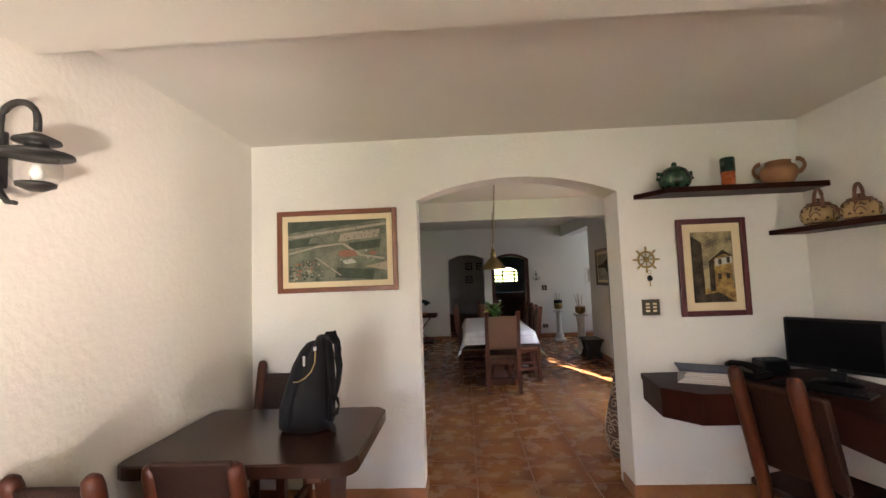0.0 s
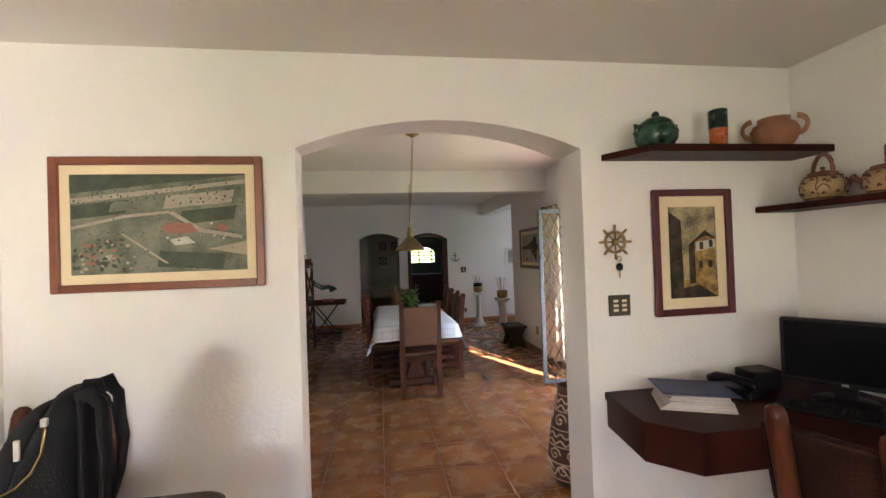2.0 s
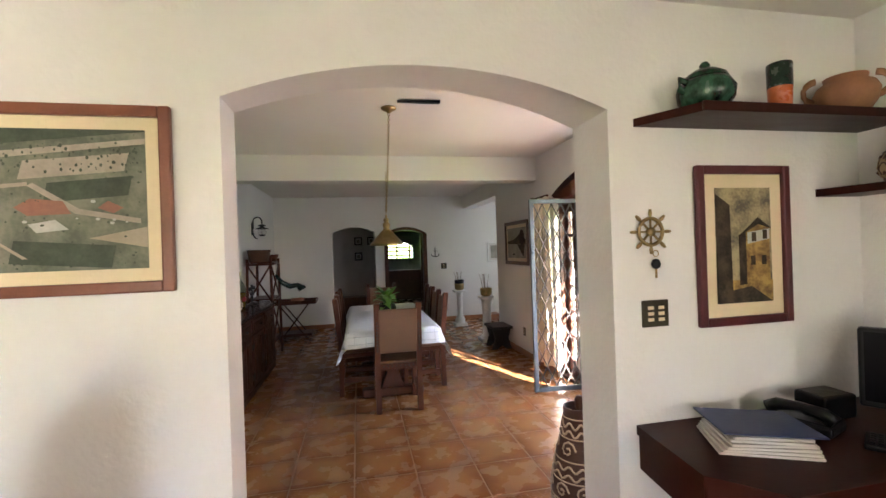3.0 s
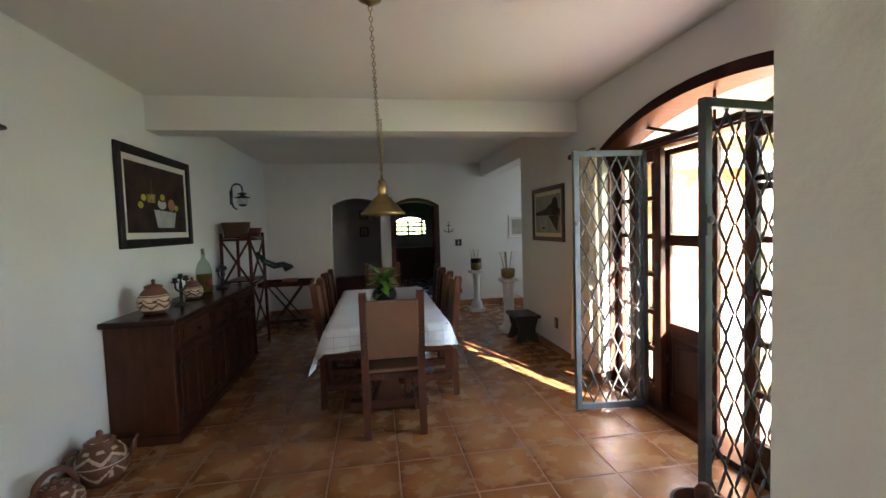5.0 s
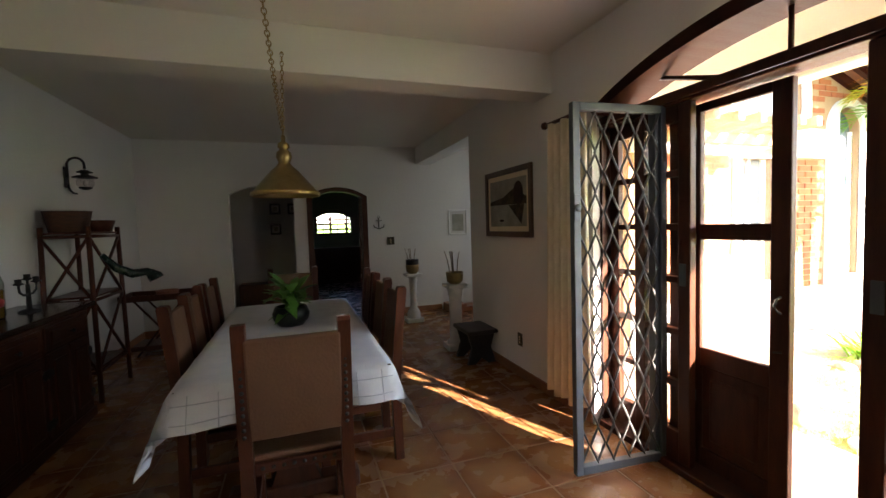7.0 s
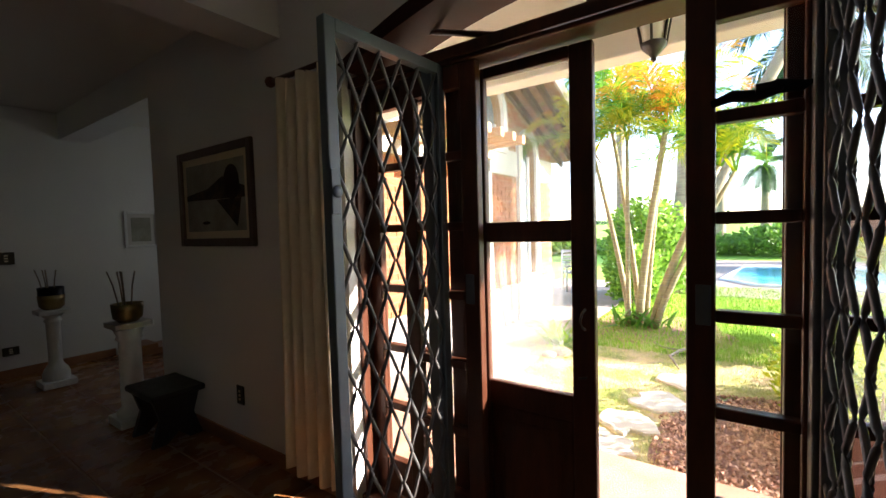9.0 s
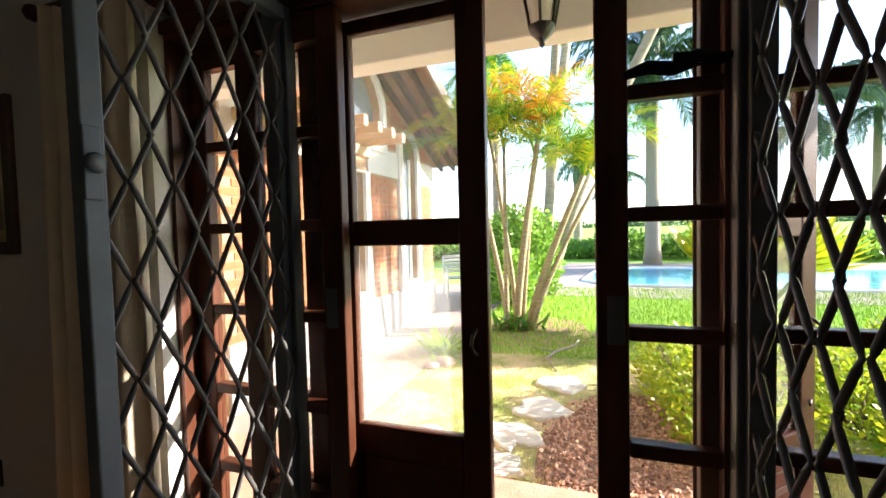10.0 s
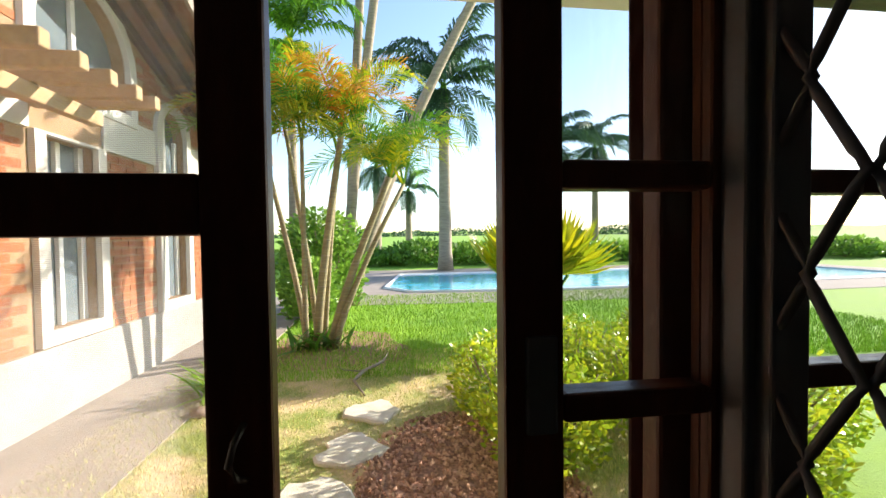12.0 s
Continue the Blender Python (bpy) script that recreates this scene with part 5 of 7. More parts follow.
def dining_chair():
    """A tall studded leather chair; the sitter faces +y; origin under the seat's middle."""
    c = thing("dining_chair", "tall wooden dining chair with studded tan leather back and seat", "chair", "chairs round the dining table")
    w, h = 0.44, 1.03
    for s in (-1, 1):
        x = s * (w / 2 - 0.025)
        side = [(-0.245, 0), (-0.195, 0), (-0.185, 0.45), (-0.21, 0.75), (-0.238, h - 0.012), (-0.246, h), (-0.284, h), (-0.292, h - 0.015), (-0.262, 0.75), (-0.236, 0.45)]
        bm = prism(B(), side, 0.05, m=pose(x + 0.025, 0, 0, 0, 0, 90))
        part("rear_post", bm, CHAIRWOOD, c)
        part("front_leg", box(B(), x - 0.025, x + 0.025, 0.18, 0.23, 0, 0.42, 0.006), CHAIRWOOD, c)
        part("side_stretcher", box(B(), x - 0.014, x + 0.014, -0.19, 0.18, 0.14, 0.19, 0.004), CHAIRWOOD, c)
    part("front_stretcher", box(B(), -0.17, 0.17, 0.19, 0.22, 0.28, 0.36, 0.006), CHAIRWOOD, c)
    part("seat_frame", box(B(), -w / 2 + 0.01, w / 2 - 0.01, -0.2, 0.23, 0.40, 0.445, 0.006), CHAIRWOOD, c)
    part("seat", box(B(), -w / 2 + 0.005, w / 2 - 0.005, -0.19, 0.24, 0.445, 0.475, 0.014), LEATHER, c, "tan leather seat")
    part("backrest", box(B(), -w / 2 + 0.04, w / 2 - 0.04, -0.016, 0.016, 0, 0.415, 0.01, m=pose(0, -0.229, 0.56, 6.5)), LEATHER, c, "tan leather back panel")
    stud = mesh_of("stud", lathe(B(), [(0.009, 0), (0.007, 0.004), (0, 0.006)], 8), BLACKIRON)
    for s in (-1, 1):
        for i in range(13):
            z = 0.585 + i * 0.030
            shared("stud", stud, c, pose(s * (w / 2 - 0.025), -0.245 - 0.11 * (z - 0.45) * 0.55, z, 90))
            if s > 0:
                shared("stud", stud, c, pose(0.203, -0.215 - 0.11 * (z - 0.45) * 0.55, z, 0, 90, 0))
    for i in range(10):
        shared("stud", stud, c, pose(-0.18 + 0.04 * i, -0.202, 0.425, 90))
    return c


ch = dining_chair()
ch.matrix_world = pose(0.445, 5.70, 0)
for x, y, a in ((0.11, 6.27, -90), (0.1, 6.73, -88), (0.11, 7.18, -91), (0.78, 6.32, 90), (0.79, 6.78, 91), (0.78, 7.23, 89), (0.43, 7.62, 180)):
    copy_thing(ch, pose(x, y, 0, 0, 0, a))

pl = thing("table_plant", "leafy green plant in a dark round pot on the table", "plant", at=pose(0.42, 6.62, TZ + 0.008) @ Matrix.Scale(1.3, 4))
part("pot", lathe(B(), [(0, 0), (0.06, 0), (0.085, 0.03), (0.09, 0.06), (0.075, 0.095), (0.066, 0.095), (0.08, 0.06), (0, 0.05)], 20), BLACK, pl, "dark round ceramic pot")


def leaf_mesh(length, width, bend=0.3, n=5):
    bm = B()
    prev = None
    for i in range(n + 1):
        f = i / n
        w = width * math.sin(math.pi * min(0.98, f * 0.92 + 0.06))
        x, z = length * f, -bend * length * f * f
        cur = (bm.verts.new((x, -w / 2, z + w * 0.15)), bm.verts.new((x, 0, z)), bm.verts.new((x, w / 2, z + w * 0.15)))
        if prev:
            for k in (0, 1):
                bm.faces.new([prev[k], cur[k], cur[k + 1], prev[k + 1]]).smooth = True
        prev = cur
    return bm


lm = mesh_of("leaf", leaf_mesh(0.13, 0.05, 0.35), LEAF)
rnd = random.Random(7)
for i in range(46):
    shared("leaf", lm, pl, pose(rnd.uniform(-0.03, 0.03), rnd.uniform(-0.03, 0.03), 0.08 + rnd.uniform(0, 0.1), 0, rnd.uniform(-75, 5), rnd.uniform(0, 360)))
thing("doily", "small white crocheted doily on the tablecloth", "doily", at=pose(0.36, 6.28, TZ + 0.0095), bm=lathe(B(), [(0, 0.004), (0.08, 0.004), (0.09, 0.001), (0.105, 0.006), (0.11, 0.0)], 40), material=STONEWHITE)


# pendant lamp on a swagged chain
def chain(bm, a, b, sag=0.0, link=0.036, thick=0.0028):
    a, b = Vector(a), Vector(b)
    n = int((b - a).length / (link * 0.74))
    for i in range(n):
        f = (i + 0.5) / n
        p = a.lerp(b, f) - Vector((0, 0, sag * 4 * f * (1 - f)))
        q = (b - a).to_track_quat("Z", "Y").to_matrix().to_4x4() @ Matrix.Rotation(math.pi / 2 * (i % 2), 4, "Z")
        pts = [Matrix.Translation(p) @ q @ Vector((link * 0.27 * math.cos(t), 0, link / 2 * math.sin(t))) for t in [k * math.pi / 4 for k in range(8)]]
        tube(bm, pts, thick, 4, closed=True)
    return bm


LPX, LPY, LPZ = 0.43, 6.33, 1.83
pn = thing("pendant_lamp", "brass pendant lamp with a conical shade on a swagged chain", "ceiling lamp")
part("ceiling_rose", lathe(B(), [(0, 0), (0.06, 0), (0.058, -0.012), (0.03, -0.025), (0.012, -0.04), (0, -0.04)], 20, Matrix.Translation((0.372, 4.79, C2))), BRASS, pn)
part("swag_chain", chain(B(), (0.372, 4.79, C2 - 0.04), (LPX, LPY - 0.01, LPZ + 0.12), 0.07), BRASS, pn)
part("hook_chain", chain(B(), (LPX + 0.015, LPY + 0.06, 2.42), (LPX, LPY, LPZ + 0.1)), BRASS, pn)
part("beam_hook", tube(B(), [(LPX + 0.015, 6.47, 2.44), (LPX + 0.015, 6.41, 2.43), (LPX + 0.015, 6.39, 2.42)], 0.005, 6), BRASS, pn)
part("cap", lathe(B(), [(0, 0.1), (0.012, 0.095), (0.012, 0.06), (0.03, 0.05), (0.034, 0.03), (0.022, 0.015), (0.04, 0.0), (0.044, -0.03), (0.032, -0.06), (0.05, -0.085)], 20, Matrix.Translation((LPX, LPY, LPZ))), BRASS, pn)
part("shade", lathe(B(), [(0.045, -0.08), (0.075, -0.105), (0.175, -0.222), (0.192, -0.232), (0.192, -0.252), (0.186, -0.252), (0.184, -0.237), (0.165, -0.22), (0.045, -0.092)], 36, Matrix.Translation((LPX, LPY, LPZ))), BRASS, pn)
part("bulb", lathe(B(), [(0, -0.12), (0.02, -0.13), (0.034, -0.19), (0.02, -0.225), (0, -0.232)], 16, Matrix.Translation((LPX, LPY, LPZ))), STONEWHITE, pn)
thing("ceiling_vent", "narrow dark slot vent in the ceiling", "vent", bm=prism(B(), [(0.42, 0), (0.74, 0.0), (0.74, 0.02), (0.42, 0.008)], 0.035, m=Matrix.Translation((0, 4.575, C2 - 0.022))), material=BLACK)

# sideboard
sb = thing("sideboard", "dark wooden sideboard with iron-hinged doors and drawers", "sideboard")
S0, S1, SX = 5.72, 7.62, -1.06
part("body", box(B(), XL + 0.005, SX, S0, S1, 0.06, 0.845, 0.008), DARKWOOD, sb)
part("plinth", box(B(), XL + 0.005, SX + 0.015, S0 - 0.015, S1 + 0.01, 0, 0.07, 0.008), DARKWOOD, sb)
part("top", box(B(), XL + 0.005, SX + 0.05, S0 - 0.06, S1 + 0.03, 0.845, 0.885, 0.01), DARKWOOD_H, sb)
for k in range(3):
    y0 = S0 + 0.06 + k * 0.61
    y1 = y0 + 0.56
    dr = part("drawer", box(B(), SX, SX + 0.018, y0, y1, 0.66, 0.81, 0.006), DARKWOOD, sb)
    part("drawer_panel", box(B(), SX + 0.018, SX + 0.028, y0 + 0.05, y1 - 0.05, 0.69, 0.78, 0.008), DARKWOOD, dr)
    part("knob", lathe(B(), [(0.006, 0), (0.006, 0.012), (0.016, 0.018), (0.012, 0.028), (0, 0.03)], 12, pose(SX + 0.028, (y0 + y1) / 2, 0.735, 0, 90)), BLACKIRON, dr)
    for a, b, hy in ((y0, y0 + 0.275, y0), (y0 + 0.285, y1, y1)):
        d = part("door", box(B(), SX, SX + 0.018, a, b, 0.1, 0.64, 0.006), DARKWOOD, sb)
        part("door_panel", box(B(), SX + 0.018, SX + 0.032, a + 0.05, b - 0.05, 0.15, 0.59, 0.012), DARKWOOD, d)
        for z in (0.2, 0.52):
            part("strap_hinge", prism(B(), [(-0.03, -0.02), (0.0, -0.035), (0.03, -0.012), (0.055, -0.028), (0.05, 0), (0.055, 0.028), (0.03, 0.012), (0, 0.035), (-0.03, 0.02)], 0.006, m=Matrix.Translation((SX + 0.018, hy, z)) @ XZ_TO_YZ @ Matrix.Diagonal((1 if hy == y0 else -1, 1, 1, 1))), BLACKIRON, d, "black iron strap hinge")
patterned_pot("lidded_clay_pot", "round brown and cream clay pot on the sideboard", pose(-1.28, 5.97, 0.885), 0.108, 0.195, banded=True)
patterned_pot("lidded_clay_pot", "small brown and cream clay pot on the sideboard", pose(-1.28, 6.64, 0.885, 0, 0, 25), 0.085, 0.15, banded=True)


def candelabra(at):
    c = thing("candelabra", "small black iron candelabra with three cups", "candle holder", "candelabra on the sideboard", at)
    part("foot", lathe(B(), [(0, 0), (0.05, 0), (0.045, 0.01), (0.012, 0.02), (0.009, 0.15), (0, 0.15)], 14), BLACKIRON, c)
    for s in (-1, 0, 1):
        part("arm", tube(B(), [(0, 0, 0.1), (0, s * 0.04, 0.095), (0, s * 0.075, 0.115), (0, s * 0.08, 0.15 + (0.02 if s == 0 else 0))], 0.006, 6), BLACKIRON, c)
        part("cup", lathe(B(), [(0.006, 0), (0.026, 0.008), (0.014, 0.014), (0.014, 0.034), (0, 0.034)], 10, Matrix.Translation((0, s * 0.08, 0.15 + (0.02 if s == 0 else 0)))), BLACKIRON, c)
    return c


candelabra(pose(-1.24, 6.32, 0.885) @ Matrix.Scale(1.25, 4))
candelabra(pose(-1.24, 7.27, 0.885) @ Matrix.Scale(1.25, 4))
bo = thing("glass_bottle", "clear glass flask with fruit in amber liquor and a cork", "bottle", at=pose(-1.33, 7.05, 0.885) @ Matrix.Diagonal((0.85, 0.85, 1.12, 1)))
g = part("flask", lathe(B(), [(0, 0), (0.075, 0), (0.085, 0.02), (0.085, 0.2), (0.06, 0.26), (0.022, 0.3), (0.02, 0.35)], 20), BOTTLE, bo)
part("liquor", lathe(B(), [(0, 0.006), (0.078, 0.006), (0.079, 0.16), (0, 0.16)], 20), mat("amber_liquor", (0.3, 0.2, 0.04), (0.2, 0.12, 0.02), rough=0.2), bo)
part("fruit", lathe(B(), [(0, 0.05), (0.045, 0.07), (0.05, 0.1), (0, 0.15)], 12, Matrix.Translation((0.045, -0.02, 0))), mat("red_fruit", (0.4, 0.05, 0.03), (0.3, 0.03, 0.02), rough=0.4), bo)
part("cork", lathe(B(), [(0.017, 0.34), (0.019, 0.385), (0, 0.387)], 12), WOODLIGHT, bo)

# cane rack with baskets
rk = thing("cane_rack", "dark cane and wood rack standing by the wall", "rack", at=pose(-1.28, 8.2, 0))
for x, y in ((-0.17, -0.32), (0.17, -0.32), (-0.17, 0.32), (0.17, 0.32)):
    part("post", tube(B(), [(x, y, 0), (x * 0.96, y * 0.97, 0.8), (x * 0.92, y * 0.94, 1.46)], 0.02, 8), CHAIRWOOD, rk)
for z in (0.25, 0.85, 1.38):
    for s in (-1, 1):
        part("cross_rail", tube(B(), [(-0.17, s * 0.31, z), (0.17, s * 0.31, z)], 0.014, 8), CHAIRWOOD, rk)
        part("long_rail", tube(B(), [(s * 0.16, -0.31, z), (s * 0.16, 0.31, z)], 0.014, 8), CHAIRWOOD, rk)
for s in (-1, 1):
    for z0, z1 in ((0.25, 0.85), (0.85, 1.38)):
        part("brace", tube(B(), [(0.16, -0.31 * s, z0), (0.16, 0.31 * s, z1)], 0.013, 8), CHAIRWOOD, rk)
        part("brace", tube(B(), [(-0.16 * s, -0.31, z0), (0.16 * s, -0.31, z1)], 0.013, 8), CHAIRWOOD, rk)
for z in (0.27, 0.87, 1.40):
    part("shelf_board", box(B(), -0.16, 0.16, -0.3, 0.3, z, z + 0.018, 0.004), CHAIRWOOD, rk)
BASKET = mat("dark_basket", (0.12, 0.05, 0.022), (0.05, 0.02, 0.01), rough=0.6, scale=20, stretch=(1, 1, 4), bump=0.6, bscale=60)
thing("round_basket", "dark woven basket on the cane rack", "basket", at=pose(-1.30, 8.02, 1.419), bm=lathe(B(), [(0, 0), (0.13, 0), (0.16, 0.16), (0.165, 0.17), (0.15, 0.165), (0.12, 0.02), (0, 0.02)], 22), material=BASKET)
thing("round_basket", "reddish woven basket on the cane rack", "basket", at=pose(-1.22, 8.36, 1.419), bm=lathe(B(), [(0, 0), (0.1, 0), (0.13, 0.1), (0.12, 0.1), (0.09, 0.02), (0, 0.02)], 22), material=CHAIRWOOD)
thing("carved_horn", "dark carved horn hanging from the cane rack", "horn", bm=tube(B(), [(-1.08, 8.0, 1.22), (-1.0, 8.05, 1.1), (-0.9, 8.1, 1.04), (-0.8, 8.12, 1.05), (-0.74, 8.13, 1.0), (-0.73, 8.13, 0.98)], [0.02, 0.035, 0.04, 0.035, 0.06, 0.065], 12), material=BLACKGLAZE)

# tray table
tt = thing("tray_table", "dark folding tray table with crossed legs", "side table", at=pose(-1.03, 9.45, 0))
part("tray", box(B(), -0.38, 0.38, -0.22, 0.22, 0.63, 0.645, 0.004), DARKWOOD, tt)
for s in (-1, 1):
    part("tray_rim", box(B(), -0.38, 0.38, s * 0.22 - 0.008, s * 0.22 + 0.008, 0.645, 0.70, 0.004), DARKWOOD, tt)
    part("tray_rim", box(B(), s * 0.38 - 0.008, s * 0.38 + 0.008, -0.21, 0.21, 0.645, 0.70, 0.004), DARKWOOD, tt)
    for q in (-1, 1):
        part("leg", tube(B(), [(q * 0.24, s * 0.18, 0.0), (-q * 0.24, s * 0.18, 0.63)], 0.012, 6), DARKWOOD, tt)
part("lower_tray", box(B(), -0.3, 0.3, -0.2, 0.2, 0.07, 0.12, 0.01), DARKWOOD, tt)
thing("clay_dish", "pinkish clay dish on the tray table", "dish", at=pose(-0.98, 9.42, 0.645), bm=lathe(B(), [(0, 0), (0.1, 0), (0.12, 0.08), (0.11, 0.08), (0.09, 0.015), (0, 0.015)], 20), material=TERRA)

# floor pots by the sideboard
patterned_pot("clay_jug", "brown clay jug with cream zigzags and a spout on the floor", pose(-1.325, 5.33, 0, 0, 0, 30), 0.14, 0.235, spout=True)
patterned_pot("clay_jug", "brown clay jug with cream zigzags and hoop handle", pose(-1.355, 5.0, 0, 0, 0, 60), 0.125, 0.165, hoop=True)

# tall vase beside the arch
tv = thing("tall_floor_vase", "tall brown clay floor vase with cream carved scroll bands", "vase", at=pose(1.25, 3.6, 0))
prof = [(0, 0), (0.10, 0), (0.135, 0.06), (0.155, 0.15), (0.15, 0.25), (0.125, 0.38), (0.095, 0.5), (0.078, 0.6), (0.08, 0.635), (0.068, 0.635), (0.065, 0.58), (0, 0.5)]
part("body", lathe(B(), prof, 30), POTDARK, tv)
part("stopper", lathe(B(), [(0.0, 0.6), (0.022, 0.62), (0.026, 0.67), (0.014, 0.69), (0, 0.69)], 12, Matrix.Translation((0.01, 0, 0))), POTDARK, tv)


def vase_on(a, z):
    r = float(np.interp(z, [q[1] for q in prof[:8]], [q[0] for q in prof[:8]])) + 0.001
    return (r * math.cos(a), r * math.sin(a), z)


for z, amp, k in ((0.12, 0.035, 7), (0.30, 0.012, 12), (0.34, 0.012, 12), (0.51, 0.014, 9), (0.55, 0.014, 9)):
    part("slip_wave", tube(B(), [vase_on(2 * math.pi * i / 84, z + amp * math.sin(k * 2 * math.pi * i / 84)) for i in range(84)], 0.006, 5, closed=True), POTPALE, tv, "cream slip line")
for z in (0.065, 0.175, 0.275, 0.375, 0.485, 0.585):
    part("slip_ring", tube(B(), [vase_on(2 * math.pi * i / 40, z) for i in range(40)], 0.004, 5, closed=True), POTPALE, tv, "cream slip line")
for z0, rr, n in ((0.125, 0.048, 8), (0.225, 0.045, 8), (0.43, 0.046, 6)):
    for i in range(n):
        a0 = 2 * math.pi * (i + 0.5 * (z0 > 0.2)) / n
        rad = vase_on(0, z0)[0]
        part("slip_scroll", tube(B(), [vase_on(a0 + (rr * (1 - j / 12)) * math.cos(j * 0.8) / rad, z0 + rr * (1 - j / 12) * math.sin(j * 0.8)) for j in range(12)], 0.0055, 5), POTPALE, tv, "cream slip scroll")


# pedestals, planters, stool
def pedestal(at, h, turned):
    p = thing("pedestal", "white plaster pedestal column with a square base", "pedestal", "white pedestals", at)
    part("base", box(B(), -0.12, 0.12, -0.12, 0.12, 0, 0.06, 0.008), STONEWHITE, p)
    if turned:
        part("shaft", lathe(B(), [(0.1, 0.06), (0.1, 0.12), (0.085, 0.16), (0.055, 0.2), (0.05, 0.25), (0.055, h - 0.12), (0.07, h - 0.1), (0.05, h - 0.085), (0.09, h - 0.04), (0, h - 0.04)], 10), STONEWHITE, p)
    else:
        part("shaft", lathe(B(), [(0.1, 0.06), (0.1, 0.09), (0.07, 0.12), (0.068, h - 0.14), (0.085, h - 0.12), (0.075, h - 0.1), (0.1, h - 0.04), (0, h - 0.04)], 20), STONEWHITE, p)
    part("capital", box(B(), -0.115, 0.115, -0.115, 0.115, h - 0.04, h, 0.006), STONEWHITE, p)
    return p


def planter(at, dark):
    p = thing("brass_planter", "brass bowl planter with dry stems on the pedestal", "planter", "brass planters", at)
    part("bowl", lathe(B(), [(0, 0), (0.06, 0), (0.09, 0.03), (0.095, 0.09), (0.098, 0.13), (0.09, 0.13), (0.085, 0.09), (0, 0.08)], 20), BRASS, p)
    if dark:
        part("inner_pot", lathe(B(), [(0.09, 0.1), (0.095, 0.2), (0.085, 0.2), (0.08, 0.16), (0, 0.15)], 20), BLACK, p)
    r = random.Random(3)
    for i in range(5):
        a, t = r.uniform(-0.04, 0.04), r.uniform(-0.05, 0.05)
        part("stem", tube(B(), [(a, t, 0.1), (a * 1.6, t * 1.5, 0.26), (a * 2.2, t * 2.4, 0.36)], 0.005, 5), TRUNK, p)
    return p


pedestal(pose(2.04, 9.62, 0), 0.70, True)
planter(pose(2.04, 9.62, 0.70), True)
pedestal(pose(2.12, 8.10, 0), 0.73, False)
planter(pose(2.12, 8.10, 0.73), False)
sl = thing("low_stool", "low black wooden stool against the wall", "stool", at=pose(2.16, 7.66, 0))
part("seat", box(B(), -0.16, 0.16, -0.22, 0.22, 0.3, 0.34, 0.012), BLACKFRAME, sl)
for s in (-1, 1):
    part("side_leg", prism(B(), [(-0.15, 0), (-0.07, 0), (0, 0.06), (0.07, 0), (0.15, 0), (0.1, 0.16), (0.14, 0.3), (-0.14, 0.3), (-0.1, 0.16)], 0.035, m=Matrix.Translation((0, s * 0.15 - 0.0175, 0))), BLACKFRAME, sl)
part("stretcher", box(B(), -0.02, 0.02, -0.14, 0.14, 0.14, 0.19, 0.004), BLACKFRAME, sl)

# kitchen opening: dark arched frame, open door, window bars, counter
inner = arch_points(0.72, 1.45, 1.85, 1.94, 16)
outer = arch_points(0.64, 1.53, 1.86, 2.0, 16)
setting("kitchen_arch_frame", prism(B(), [(1.53, 0)] + outer + [(0.64, 0), (0.72, 0)] + inner[::-1] + [(1.45, 0)], 0.19, m=Matrix.Translation((0, YF - 0.012, 0))), DARKWOOD, "dark wooden arched door frame to the kitchen", "door frame")
kd = thing("kitchen_door", "dark panelled wooden door standing open", "door", at=pose(1.45, 10.5, 0.01, 0, 0, 82))
part("slab", box(B(), 0, 0.72, -0.02, 0.02, 0, 1.86, 0.006), DARKWOOD, kd)
for z in (0.15, 0.75, 1.3):
    part("panel", box(B(), 0.12, 0.6, 0.02, 0.03, z, z + 0.42, 0.008), DARKWOOD, kd)
kw = thing("kitchen_window", "arched kitchen window with dark glazing bars and grille", "window")
for x in (0.94, 1.31, 1.72, 1.88):
    part("upright_bar", box(B(), x, x + 0.06, 15.24, 15.28, 1.22, 1.70, 0.003), DARKWOOD, kw)
for x in (1.14, 1.5):
    part("grille_bar", box(B(), x, x + 0.02, 15.21, 15.23, 1.22, 1.62, 0.003), BLACKIRON, kw)
for z, h in ((1.22, 0.05), (1.335, 0.045), (1.475, 0.05), (1.59, 0.05)):
    part("cross_bar", box(B(), 0.95, 1.88, 15.235, 15.285, z, z + h, 0.003), DARKWOOD, kw)
thing("kitchen_counter", "dark kitchen counter under the window", "counter", bm=box(B(), 0.55, 2.55, 14.6, 15.18, 0, 0.9, 0.01), material=DARKWOOD)
thing("back_room_bench", "dark wooden bench in the back room", "bench", bm=box(B(), -0.5, 0.4, 11.7, 12.1, 0.0, 0.45, 0.02), material=DARKWOOD)
bs = thing("stair_steps", "tiled steps leading down past the pedestal", "stairs")
for i in range(2):
    part("step", box(B(), 2.72 + 0.28 * i, 3.0 + 0.28 * i, 9.95, YF - 0.02, 0, 0.12 - 0.05 * i, 0.006), SKIRT, bs)
